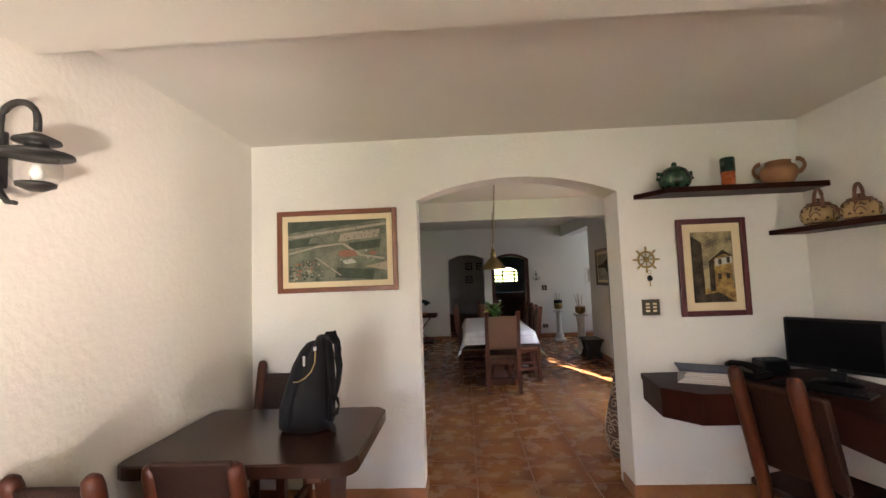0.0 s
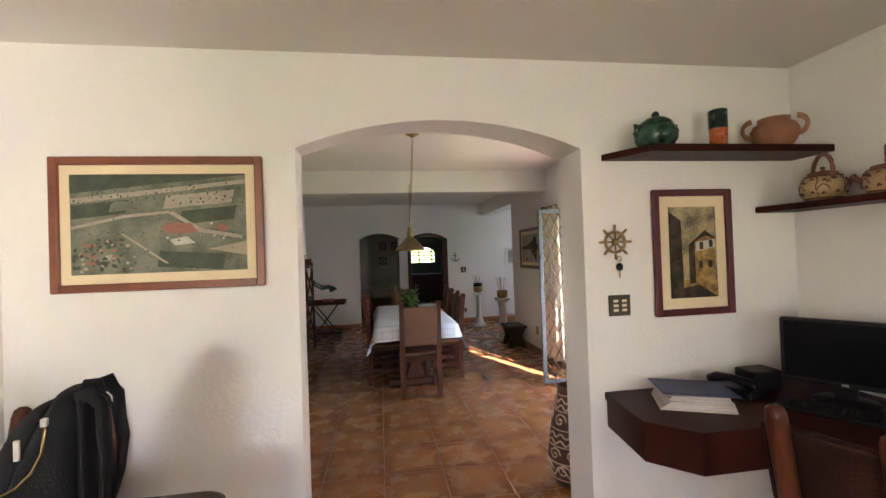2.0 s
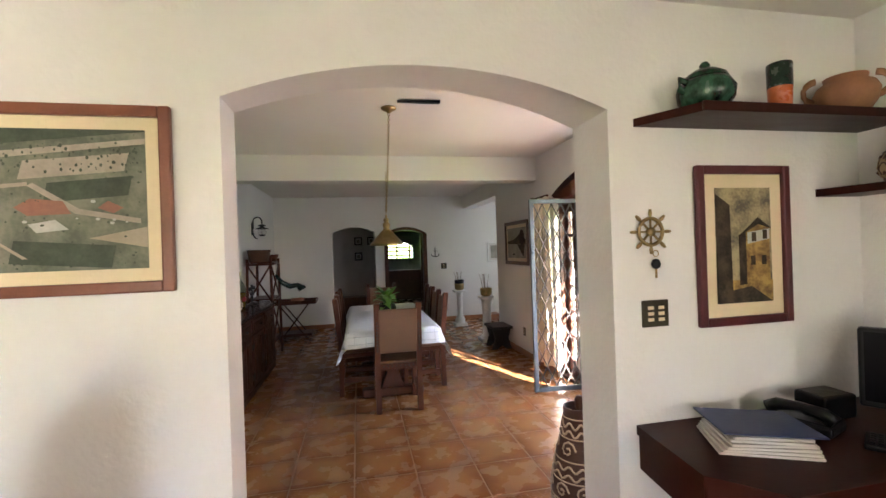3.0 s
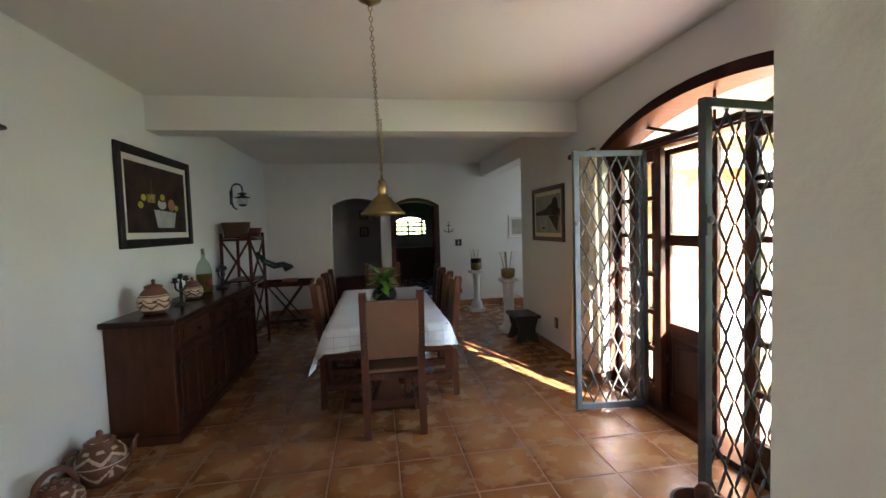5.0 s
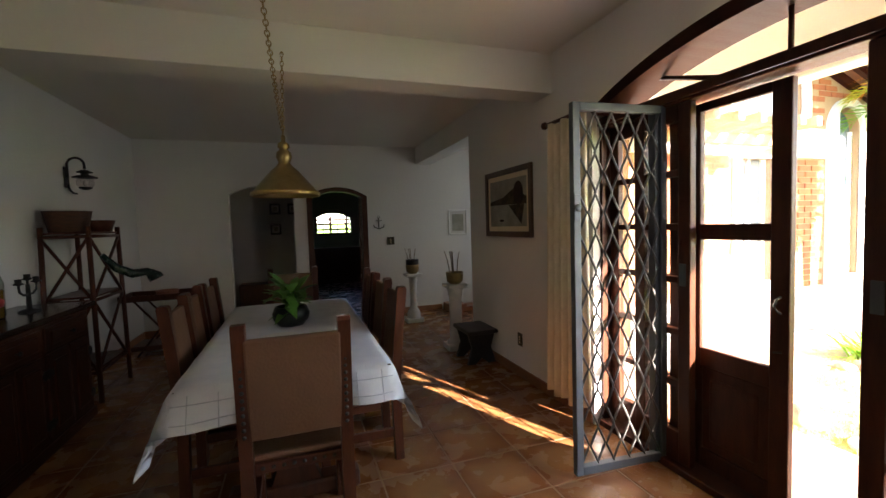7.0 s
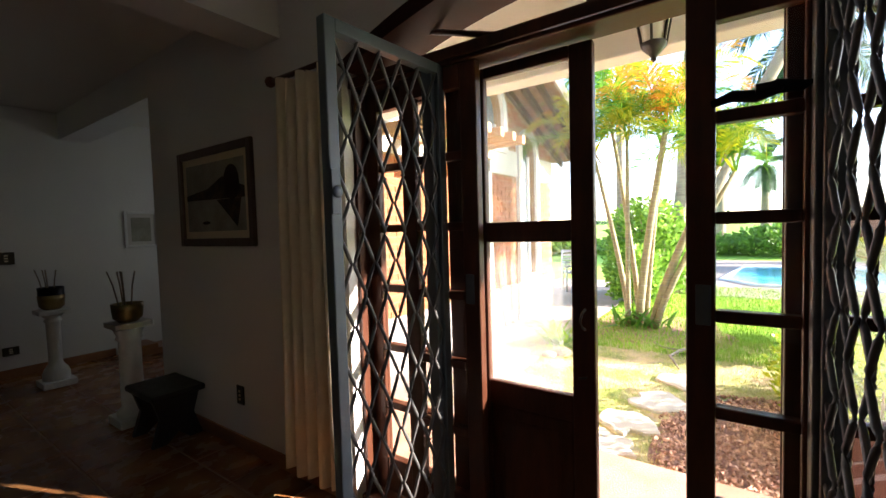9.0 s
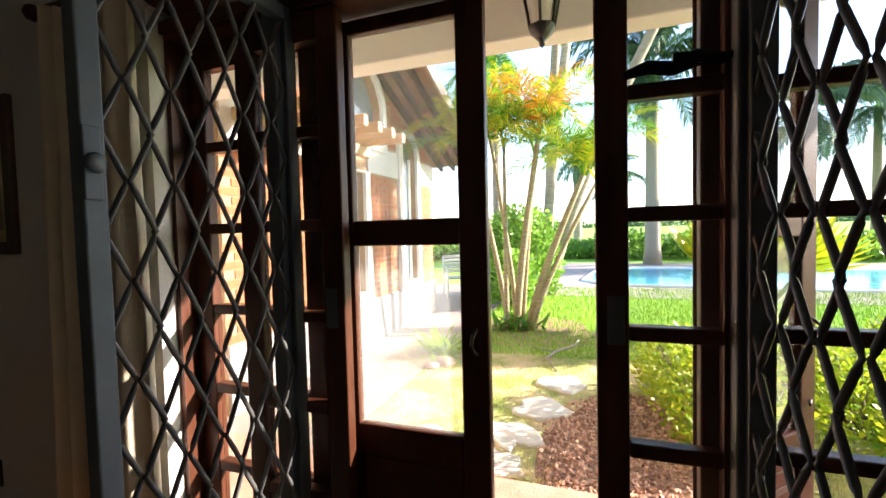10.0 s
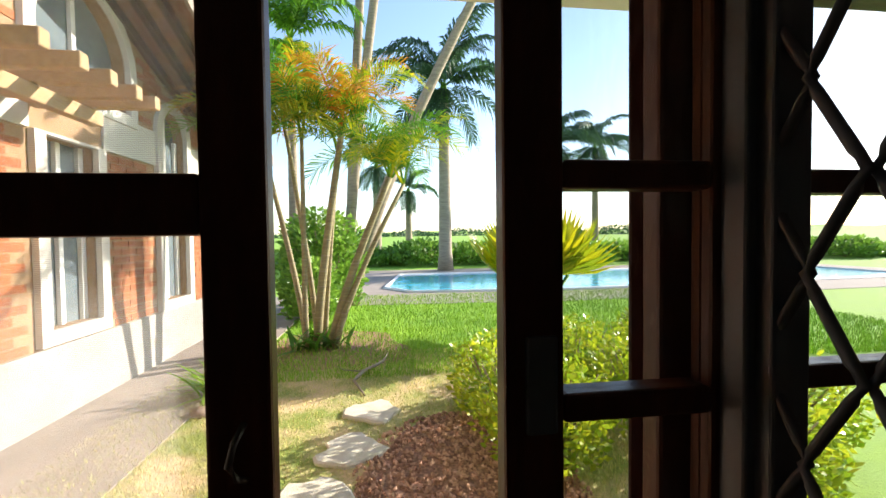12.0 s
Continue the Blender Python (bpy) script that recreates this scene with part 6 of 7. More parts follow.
# skirting
sk = [(XL, YF - 0.012, -0.40, YF), (1.53, YF - 0.012, 2.7, YF), (XR - 0.012, 6.04, XR, 8.1), (XL, 7.66, XL + 0.012, YF - 0.012), (XL, YA2, XL + 0.012, 5.64), (XR - 0.012, YA2, XR, 3.8),
      (XL, YA - 0.012, AX0, YA), (AX1, YA - 0.012, XR1, YA), (XL, -2.2, XL + 0.012, YA - 0.012), (XR1 - 0.012, -2.2, XR1, YA - 0.012), (AX1 - 0.001, YA, AX1 + 0.01, YA2)]
for x0, y0, x1, y1 in sk[:-1]:
    setting("baseboard", box(B(), x0, x1, y0, y1, 0, 0.085, 0.002), SKIRT, "brown tile skirting along the wall", "skirting")
for x0, x1 in ((AX0, AX0 + 0.011), (AX1 - 0.011, AX1)):
    setting("baseboard", box(B(), x0, x1, YA - 0.011, YA2 + 0.011, 0, 0.085, 0.002), SKIRT, "brown tile skirting in the arch", "skirting")


# ---- outside ----
setting("floor_bed", box(B(), XL - 0.2, 4.4, 8.0, 15.4, -0.12, -0.0022), GROUT, "pale brown grout between floor tiles", "floor")
setting("floor_bed", box(B(), XL - 0.2, 2.58, -2.4, 8.0, -0.12, -0.0022), GROUT, "pale brown grout between floor tiles", "floor")
bm = B()
bmesh.ops.create_grid(bm, x_segments=90, y_segments=90, size=1)
for v in bm.verts:
    x, y = v.co.x, v.co.y
    v.co.x, v.co.y = math.copysign(abs(x) ** 3 * 1500, x) + 10, math.copysign(abs(y) ** 3 * 1500, y) + 4
    d = math.hypot(v.co.x - 10, v.co.y - 4)
    v.co.z = -0.16 + (max(0, d - 45) * 0.012 * (0.6 + noise.noise(v.co * 0.004)) if d > 45 else 0)
setting("ground", bm, GRASS, "sunlit green lawn reaching to far fields", "ground")


def leafy(m_c1, m_c2, name):
    """Leaf surface that lets some light through."""
    m = mat(name, m_c1, m_c2, rough=0.42, scale=2.0, bump=0.05)
    nt = m.node_tree
    ramp = next(n for n in nt.nodes if n.type == "VALTORGB")
    own = nt.nodes.new("ShaderNodeMath")
    own.operation = "MULTIPLY_ADD"
    own.inputs[1].default_value = 0.5
    nt.links.new(nt.nodes.new("ShaderNodeNewGeometry").outputs["Random Per Island"], own.inputs[0])
    nt.links.new(ramp.inputs[0].links[0].from_socket, own.inputs[2])
    shift = nt.nodes.new("ShaderNodeMath")
    shift.operation = "SUBTRACT"
    shift.inputs[1].default_value = 0.25
    nt.links.new(own.outputs[0], shift.inputs[0])
    nt.links.new(shift.outputs[0], ramp.inputs[0])
    b = nt.nodes["Principled BSDF"]
    tl = nt.nodes.new("ShaderNodeBsdfTranslucent")
    src = b.inputs["Base Color"].links[0].from_socket
    nt.links.new(src, tl.inputs[0])
    mx = nt.nodes.new("ShaderNodeMixShader")
    mx.inputs[0].default_value = 0.45
    nt.links.new(b.outputs[0], mx.inputs[1])
    nt.links.new(tl.outputs[0], mx.inputs[2])
    nt.links.new(mx.outputs[0], nt.nodes["Material Output"].inputs[0])
    return m


def blob_sheet(name, cx, cy, rx, ry, z, m, label, category, seed=0, n=40, wob=0.25):
    bm = B()
    c = bm.verts.new((cx, cy, z + 0.01))
    ring = []
    for i in range(n):
        a = 2 * math.pi * i / n
        k = 1 + wob * noise.noise(Vector((math.cos(a) * 1.7, math.sin(a) * 1.7, seed)))
        ring.append(bm.verts.new((cx + rx * k * math.cos(a), cy + ry * k * math.sin(a), z)))
    for i in range(n):
        bm.faces.new([c, ring[i], ring[(i + 1) % n]])
    return setting(name, bm, m, label, category)


blob_sheet("ground_dry", 5.0, 5.1, 2.4, 2.2, -0.155, DUST, "dry yellowish lawn with bare earth by the house", "ground", 2)
blob_sheet("ground_gravel", 4.25, 4.35, 0.95, 0.62, -0.148, GRAVEL, "brown gravel and bark bed by the door", "gravel", 5)
blob_sheet("ground_mulch", 7.4, 5.5, 0.95, 1.05, -0.152, GRAVEL, "brown leaf mulch round the palm clump", "ground", 9)
setting("porch_paving", box(B(), 2.58, 3.55, 2.0, 8.6, -0.14, -0.05, 0.01), mat("brick_paving", (0.50, 0.28, 0.19), (0.36, 0.19, 0.12), rough=0.85, scale=6, bump=0.4), "reddish brick paving along the house wall", "pavement")
setting("terrace", box(B(), 3.55, 12.5, 6.35, 8.6, -0.2, -0.142), CONCRETE, "pale paved terrace along the brick wing", "pavement")
setting("porch_ceiling", box(B(), 2.58, 3.42, 2.0, 8.6, 2.75, 2.85), CEIL, "cream plaster ceiling of the porch", "ceiling")
setting("porch_beam", box(B(), 3.27, 3.42, 2.0, 8.6, 2.17, 2.748, 0.01), CEIL, "cream plaster eave beam of the porch", "beam")
setting("porch_pillar", box(B(), 3.27, 3.42, 2.0, 2.16, -0.05, 2.17, 0.008), WHITEWASH, "white square porch pillar", "pillar")

STONES = "pale stepping stones in the lawn"
for i, (x, y, a, s) in enumerate(((5.35, 4.92, 20, 1.0), (4.72, 5.06, -35, 1.05), (4.22, 5.2, 10, 0.95), (3.85, 5.22, 60, 0.8))):
    bm = B()
    n = 16
    up, mid, lo = [], [], []
    for k in range(n):
        t = 2 * math.pi * k / n
        r = s * (0.175 + 0.12 * noise.noise(Vector((math.cos(t) * 1.5, math.sin(t) * 1.5, i * 3.1))))
        p = Vector((r * 1.35 * math.cos(t), r * math.sin(t), 0))
        up.append(bm.verts.new(p * 0.93 + Vector((0, 0, 0.036))))
        mid.append(bm.verts.new(p + Vector((0, 0, 0.026))))
        lo.append(bm.verts.new(p))
    bm.faces.new(up)
    for k in range(n):
        j = (k + 1) % n
        bm.faces.new([mid[k], mid[j], up[j], up[k]])
        bm.faces.new([lo[k], lo[j], mid[j], mid[k]])
    thing("stepping_stone", "pale irregular stepping stone set in dry grass", "stepping stone", STONES, pose(x, y, -0.155, 0, 0, a), bm, STEPSTONE)

# gravel pieces and grass blades
rnd = random.Random(5)
bm = B()
for i in range(2600):
    a, r = rnd.uniform(0, 6.283), math.sqrt(rnd.random())
    x, y = 4.25 + 0.98 * r * math.cos(a), 4.35 + 0.66 * r * math.sin(a)
    s = rnd.uniform(0.010, 0.026)
    q = Euler((rnd.uniform(0, 3), rnd.uniform(0, 3), rnd.uniform(0, 3))).to_matrix()
    vs = [bm.verts.new(Vector((x, y, -0.138)) + q @ Vector(v) * s) for v in ((1, 0, 0), (-0.9, 0.1, 0), (0, 0.8, 0), (0, -0.9, 0.1), (0, 0, 0.6), (0, 0, -0.5))]
    for f in ((0, 2, 4), (2, 1, 4), (1, 3, 4), (3, 0, 4), (2, 0, 5), (1, 2, 5), (3, 1, 5), (0, 3, 5)):
        bm.faces.new([vs[k] for k in f])
g = thing("gravel", "loose brown gravel and bark chips by the door", "gravel", bm=bm, material=island_mat("gravel_piece", (0.66, 0.41, 0.28), (0.26, 0.13, 0.08)))
g["kind"] = "stuff"


def blades(name, n, area, h, m, seed, label, skip=None):
    r = random.Random(seed)
    vs, fs = [], []
    for i in range(n):
        x, y = area(r)
        if skip and skip(x, y):
            continue
        a, hh, w = r.uniform(0, 6.283), h * r.uniform(0.5, 1.3), h * 0.09
        dx, dy = math.cos(a), math.sin(a)
        lean = r.uniform(-0.5, 0.5) * hh
        k = len(vs)
        vs += [(x - dx * w, y - dy * w, -0.158), (x + dx * w, y + dy * w, -0.158), (x - dy * lean, y + dx * lean, -0.158 + hh)]
        fs.append((k, k + 1, k + 2))
    me = bpy.data.meshes.new(name)
    me.from_pydata(vs, [], fs)
    me.materials.append(m)
    return tagged(new(name, me), label, "grass", kind="stuff")


DRYGRASS = island_mat("dry_grass", (0.74, 0.62, 0.26), (0.30, 0.42, 0.05))
blades("dry_grass", 52000, lambda r: (r.uniform(3.5, 7.2), r.uniform(3.2, 6.9)), 0.032, DRYGRASS, 3, "short dry yellow grass by the house", lambda x, y: ((x - 4.25) / 0.95) ** 2 + ((y - 4.35) / 0.62) ** 2 < 0.9)
blades("lawn_grass", 60000, lambda r: (6.2 + 6.0 * r.random() ** 1.4, r.uniform(-3, 6.3)), 0.06, island_mat("lawn_blades", (0.34, 0.54, 0.035), (0.15, 0.34, 0.018)), 4, "short mown green lawn grass")

lily_leaf = mesh_of("leaf", leaf_mesh(0.36, 0.035, 0.7), leafy((0.34, 0.50, 0.03), (0.16, 0.34, 0.02), "lily_green"))
ly = thing("border_lily", "clump of bright strap-leaved lily beside the terrace", "plant", at=pose(5.95, 6.32, -0.158))
rnd = random.Random(33)
for i in range(60):
    shared("leaf", lily_leaf, ly, pose(rnd.uniform(-0.12, 0.12), rnd.uniform(-0.1, 0.1), 0, 0, rnd.uniform(-85, -35), rnd.uniform(0, 360)))
for x, y, r, sq in ((3.98, 5.72, 0.13, 0.75), (5.65, 6.2, 0.12, 0.5), (5.5, 6.28, 0.08, 0.6)):
    bm = B()
    bmesh.ops.create_icosphere(bm, subdivisions=3, radius=r)
    for v in bm.verts:
        v.co *= 1 + 0.28 * noise.noise(v.co * 9 + Vector((x * 7, y, 0)))
        v.co.z = max(v.co.z * sq, -r * 0.3)
    for f in bm.faces:
        f.smooth = True
    thing("garden_rock", "rounded brown and grey rock set in the dry lawn", "rock", "rocks by the door", pose(x, y, -0.13), bm, mat("garden_rock", (0.42, 0.32, 0.24), (0.22, 0.15, 0.11), rough=0.85, scale=9, bump=0.5))

br = thing("fallen_branch", "dry fallen palm stalk lying on the lawn", "branch")
part("stalk", tube(B(), [(5.7, 5.0, -0.14), (6.0, 5.12, -0.1), (6.3, 5.05, -0.11), (6.55, 4.85, -0.09), (6.75, 4.8, -0.06)], [0.008, 0.016, 0.018, 0.014, 0.006], 6), TRUNK, br)
part("twig", tube(B(), [(6.3, 5.05, -0.11), (6.4, 5.25, -0.12), (6.6, 5.35, -0.13)], [0.01, 0.007, 0.003], 5), TRUNK, br)

# hanging porch lantern
ln = thing("porch_lantern", "dark metal porch lantern with tapered glass panes", "lantern", at=pose(3.14, 4.83, 2.27))
part("chain", chain(B(), (0, 0, 0.19), (0, 0, 0.475)), BLACKIRON, ln)
part("roof", lathe(B(), [(0.0, 0.2), (0.02, 0.19), (0.05, 0.15), (0.11, 0.12), (0.11, 0.11), (0, 0.11)], 6), BLACKIRON, ln)
for i in range(6):
    a = i * math.pi / 3
    part("glazing_bar", tube(B(), [(0.1 * math.cos(a), 0.1 * math.sin(a), 0.11), (0.055 * math.cos(a), 0.055 * math.sin(a), -0.13)], 0.006, 4), BLACKIRON, ln)
part("glass", lathe(B(), [(0.096, 0.11), (0.052, -0.13)], 6), mat("frosted_glass", (0.7, 0.68, 0.6), (0.6, 0.58, 0.5), rough=0.5), ln)
part("bottom_cup", lathe(B(), [(0.06, -0.125), (0.06, -0.14), (0.03, -0.17), (0.012, -0.19), (0.014, -0.2), (0, -0.215)], 6), BLACKIRON, ln)

# ---- brick wing of the house ----
WY, WX0, WX1 = 7.4, 3.9, 8.6
wing = thing("house_wing", "brick house wing with white bands and arched windows", "house")


def roof_z(x):
    return 3.62 - 0.37 * (x - 6.2)


def arch_loop(x0, x1, z0, spring, apex):
    return [(x0, z0), (x1, z0)] + arch_points(x0, x1, spring, apex, 16)


W1, W2, W3 = (5.54, 6.13, 0.56, 2.1, 2.1), (7.25, 7.85, 0.54, 2.5, 2.8), (5.48, 6.66, 2.52, 2.85, 3.5)
holes = [[(W1[0], W1[2]), (W1[1], W1[2]), (W1[1], 2.08), (W1[0], 2.08)], arch_loop(*W2), arch_loop(*W3)]
part("wall", prism(B(), [(WX0, -0.2), (WX1, -0.2), (WX1, roof_z(WX1)), (WX0, roof_z(WX0))], 0.25, holes, m=Matrix.Translation((0, WY, 0))), mat("brick_mortar", (0.36, 0.23, 0.13), (0.28, 0.17, 0.09), rough=0.9), wing)
part("end_wall", box(B(), WX1 - 0.25, WX1, WY + 0.25, WY + 5, -0.2, roof_z(WX1)), WHITEWASH, wing)
# Plinth is greyer than the whitewash: its shade is put into the colour.
part("plinth", box(B(), WX0, WX1 + 0.02, WY - 0.03, WY - 0.002, -0.2, 0.43, 0.006), mat("shaded_limewash", (0.38, 0.355, 0.33), (0.26, 0.24, 0.22), rough=0.9, scale=2.5, bump=0.4), wing, "limewashed plinth with shade in its colour")
for x0, x1 in ((WX0, 5.42), (6.25, 7.14), (7.96, WX1 + 0.02)):
    part("white_band", box(B(), x0, x1, WY - 0.025, WY - 0.002, 2.1, 2.48, 0.005), WHITEWASH, wing, "whitewashed band")
for x0, x1, z0, sp, ap in (W1, W2, W3):
    f = 0.11
    if sp == ap:
        pts = [(x0 - f, z0 - f), (x1 + f, z0 - f), (x1 + f, sp), (x0 - f, sp)]
        inn = [(x0, z0), (x1, z0), (x1, sp - 0.02), (x0, sp - 0.02)]
    else:
        pts, inn = arch_loop(x0 - f, x1 + f, z0 - f, sp, ap + f), arch_loop(x0, x1, z0, sp, ap)
    w = part("window", prism(B(), pts, 0.06, [inn], m=Matrix.Translation((0, WY - 0.05, 0))), WHITEWASH, wing, "white-framed window")
    xm = (x0 + x1) / 2
    part("pane", prism(B(), inn, 0.01, m=Matrix.Translation((0, WY + 0.12, 0))), mat("dark_window", (0.16, 0.2, 0.22), (0.1, 0.13, 0.15), rough=0.08, rvar=0.04), w)
    part("sash", box(B(), xm - 0.025, xm + 0.025, WY + 0.08, WY + 0.118, z0, ap - 0.02, 0.004), STONEWHITE, w)
    for x in (x0 + 0.03, x1 - 0.03):
        part("sash", box(B(), x - 0.03, x + 0.03, WY + 0.08, WY + 0.118, z0, sp, 0.004), STONEWHITE, w)
rf = part("roof", prism(B(), [(3.4, roof_z(3.4)), (9.15, roof_z(9.15)), (9.15, roof_z(9.15) + 0.1), (3.4, roof_z(3.4) + 0.1)], 6.0, m=Matrix.Translation((0, WY - 0.75, 0.02))), ROOFTILE, wing)
part("barge_board", prism(B(), [(3.4, roof_z(3.4) - 0.12), (9.15, roof_z(9.15) - 0.12), (9.15, roof_z(9.15) + 0.06), (3.4, roof_z(3.4) + 0.06)], 0.03, m=Matrix.Translation((0, WY - 0.79, 0.02))), CONCRETE, wing)
for i in range(3):
    y = WY - 0.55 + 0.24 * i
    part("rafter", prism(B(), [(4.0, roof_z(4.0) - 0.11), (9.1, roof_z(9.1) - 0.11), (9.1, roof_z(9.1)), (4.0, roof_z(4.0))], 0.06, m=Matrix.Translation((0, y, 0.02))), REDWOOD, wing)
pg = thing("pergola", "weathered timber pergola beams fixed to the brick wing", "pergola")
for x in (4.05, 4.36, 4.65, 4.92, 5.2, 5.44):
    part("beam", box(B(), x - 0.04, x + 0.04, 6.5, WY - 0.03, 2.25, 2.35, 0.012), WOODLIGHT, pg)
part("bearer", box(B(), 3.8, 5.55, 6.95, 7.04, 2.14, 2.25, 0.01), WOODLIGHT, pg)
# bricks: those passed nearest singly, the rest in one mesh
bl, bh, gap = 0.235, 0.062, 0.013
brick_me = mesh_of("brick", box(B(), -bl / 2, bl / 2, -0.008, 0.0, -bh / 2, bh / 2), BRICK)
rest_bm = []


def in_window(x, z):
    for x0, x1, z0, sp, ap in (W1, W2, W3):
        if x0 - 0.2 < x < x1 + 0.2 and z0 - 0.12 < z < ap + 0.12:
            return True
    return False


count = 0
vs, fs = [], []
for r in range(60):
    z = 0.47 + r * (bh + gap)
    if 2.05 < z < 2.53:
        continue
    for c in range(30):
        x = WX0 + 0.1 + (c + 0.5 * (r % 2)) * (bl + gap)
        if x > WX1 - 0.12 or z > roof_z(x + 0.12) - 0.1 or in_window(x, z):
            continue
        if 6.3 < x < 7.2 and z < 2.05 and count < 280:
            shared("brick", brick_me, wing, Matrix.Translation((x, WY - 0.0005, z)))
            count += 1
        else:
            k = len(vs)
            vs += [(x - bl / 2, WY, z - bh / 2), (x + bl / 2, WY, z - bh / 2), (x + bl / 2, WY, z + bh / 2), (x - bl / 2, WY, z + bh / 2)]
            vs += [(a, WY - 0.008, b) for a, _, b in vs[k:k + 4]]
            fs += [(k + 4, k + 5, k + 6, k + 7), (k, k + 1, k + 5, k + 4), (k + 1, k + 2, k + 6, k + 5), (k + 2, k + 3, k + 7, k + 6), (k + 3, k, k + 4, k + 7)]
me = bpy.data.meshes.new("bricks_beyond")
me.from_pydata(vs, [], fs)
me.materials.append(BRICK)
ob = new("bricks_beyond", me)
ob.parent = wing
ob["kind"] = "stuff"


def garden_chair(at):
    c = thing("garden_chair", "white plastic garden chair on the terrace", "chair", at=at)
    for x in (-0.22, 0.22):
        part("front_leg", tube(B(), [(x, 0.24, 0), (x, 0.22, 0.62)], 0.02, 6), STONEWHITE, c)
        part("rear_leg", tube(B(), [(x, -0.28, 0), (x, -0.2, 0.42), (x, -0.3, 0.9)], 0.02, 6), STONEWHITE, c)
        part("armrest", tube(B(), [(x, 0.24, 0.62), (x, -0.25, 0.64)], 0.02, 6), STONEWHITE, c)
    part("seat", box(B(), -0.22, 0.22, -0.22, 0.24, 0.4, 0.43, 0.01), STONEWHITE, c)
    for i in range(5):
        part("back_slat", box(B(), -0.2, 0.2, -0.01, 0.01, 0, 0.06, 0.004, m=pose(0, -0.21 - 0.02 * i, 0.5 + 0.085 * i, 10)), STONEWHITE, c)
    return c


garden_chair(pose(10.4, 7.55, -0.142, 0, 0, 120))

# ---- pool ----
bm = prism(B(), [(10.9, 5.6), (12.4, 5.9), (20, 5.6), (20, -14), (11.6, -14), (10.6, 1.0)], 0.05, m=Matrix.Translation((0, 0, -0.2)) @ DESKM)
setting("pool_deck", bm, CONCRETE, "pale paving round the swimming pool", "pavement")
bm = prism(B(), [(12.6, 4.2), (13.6, 4.9), (17.6, 4.4), (18, -12), (13.2, -12), (12.3, 0)], 0.012, m=Matrix.Translation((0, 0, -0.152)) @ DESKM)
setting("pool_water", bm, WATER, "clear turquoise water of the swimming pool", "water")
bm = B()
edge = [(12.6, 4.2), (13.6, 4.9), (17.6, 4.4), (18, -12), (13.2, -12), (12.3, 0)]
tube(bm, [(x, y, -0.14) for x, y in edge], 0.055, 6, closed=True)
setting("pool_coping", bm, STONEWHITE, "white rounded coping round the pool", "coping")


# ---- plants ----
def frond_mesh(name, length, leaflet, m, rise=60.0, bend=90.0, n=36, seed=0, wide=0.03, bare=0.18, hang=0.45):
    """A feather palm frond: a rib that rises and arches over, with narrow kinked leaflets; grows along +x."""
    r = random.Random(seed)
    vs, fs = [], []
    ribs, p = [], Vector((0, 0, 0))
    for i in range(n + 1):
        f = i / n
        a = radians(rise - bend * f ** 1.4)
        ribs.append((p.copy(), Vector((math.cos(a), 0, math.sin(a))), Vector((-math.sin(a), 0, math.cos(a)))))
        p = p + ribs[-1][1] * (length / n)
    for i in range(n):
        (a, t, up), (b, _, _) = ribs[i], ribs[i + 1]
        f = i / n
        w = 0.016 * length / 1.4 * (1 - f) + 0.003
        k = len(vs)
        vs += [tuple(a + Vector((0, -w, 0))), tuple(a + Vector((0, w, 0))), tuple(b + Vector((0, w * 0.9, 0))), tuple(b + Vector((0, -w * 0.9, 0)))]
        fs.append((k, k + 1, k + 2, k + 3))
        if f < bare:
            continue
        g = (f - bare) / (1 - bare)
        for s in (-1, 1):
            ll = leaflet * (0.35 + 0.65 * math.sin(math.pi * (0.12 + 0.76 * g))) * r.uniform(0.82, 1.12)
            d = (t * (0.45 + 0.55 * g) + Vector((0, s * (0.95 - 0.35 * g), 0)) + up * r.uniform(0.1, 0.55)).normalized()
            q1 = a + d * ll * 0.5
            q2 = a + d * ll * 0.95 - Vector((0, 0, hang * ll * r.uniform(0.6, 1.3)))
            h = t * (wide * 0.5)
            k = len(vs)
            vs += [tuple(a - h * 0.5), tuple(a + h * 0.5), tuple(q1 + h), tuple(q1 - h), tuple(q2)]
            fs += [(k, k + 1, k + 2, k + 3), (k + 3, k + 2, k + 4)]
    me = bpy.data.meshes.new(name)
    me.from_pydata(vs, [], fs)
    me.materials.append(m)
    return me


L_YEL = leafy((0.52, 0.46, 0.012), (0.20, 0.32, 0.012), "areca_yellow_green")
L_ORA = leafy((0.62, 0.17, 0.02), (0.55, 0.36, 0.02), "areca_orange")
L_GRE = leafy((0.16, 0.36, 0.02), (0.06, 0.18, 0.012), "areca_green")
L_DRK = leafy((0.055, 0.12, 0.05), (0.025, 0.06, 0.028), "royal_green")
L_HED = leafy((0.26, 0.44, 0.06), (0.10, 0.22, 0.025), "hedge_green")
L_BUS = leafy((0.52, 0.55, 0.03), (0.22, 0.36, 0.02), "shrub_yellow_green")
AMIX = (L_YEL, L_ORA, L_GRE)
areca_f = {(c, e): frond_mesh("frond", 1.4, 0.46, AMIX[c], rise, bend, 40, 7 * c + e, 0.026, 0.2, 0.3) for c in range(3) for e, (rise, bend) in enumerate(((86, 85), (72, 115), (50, 110)))}
ar = thing("areca_palm", "clump of slender areca palms with yellow and orange fronds", "palm", at=pose(7.5, 5.62, -0.16))
rnd = random.Random(21)
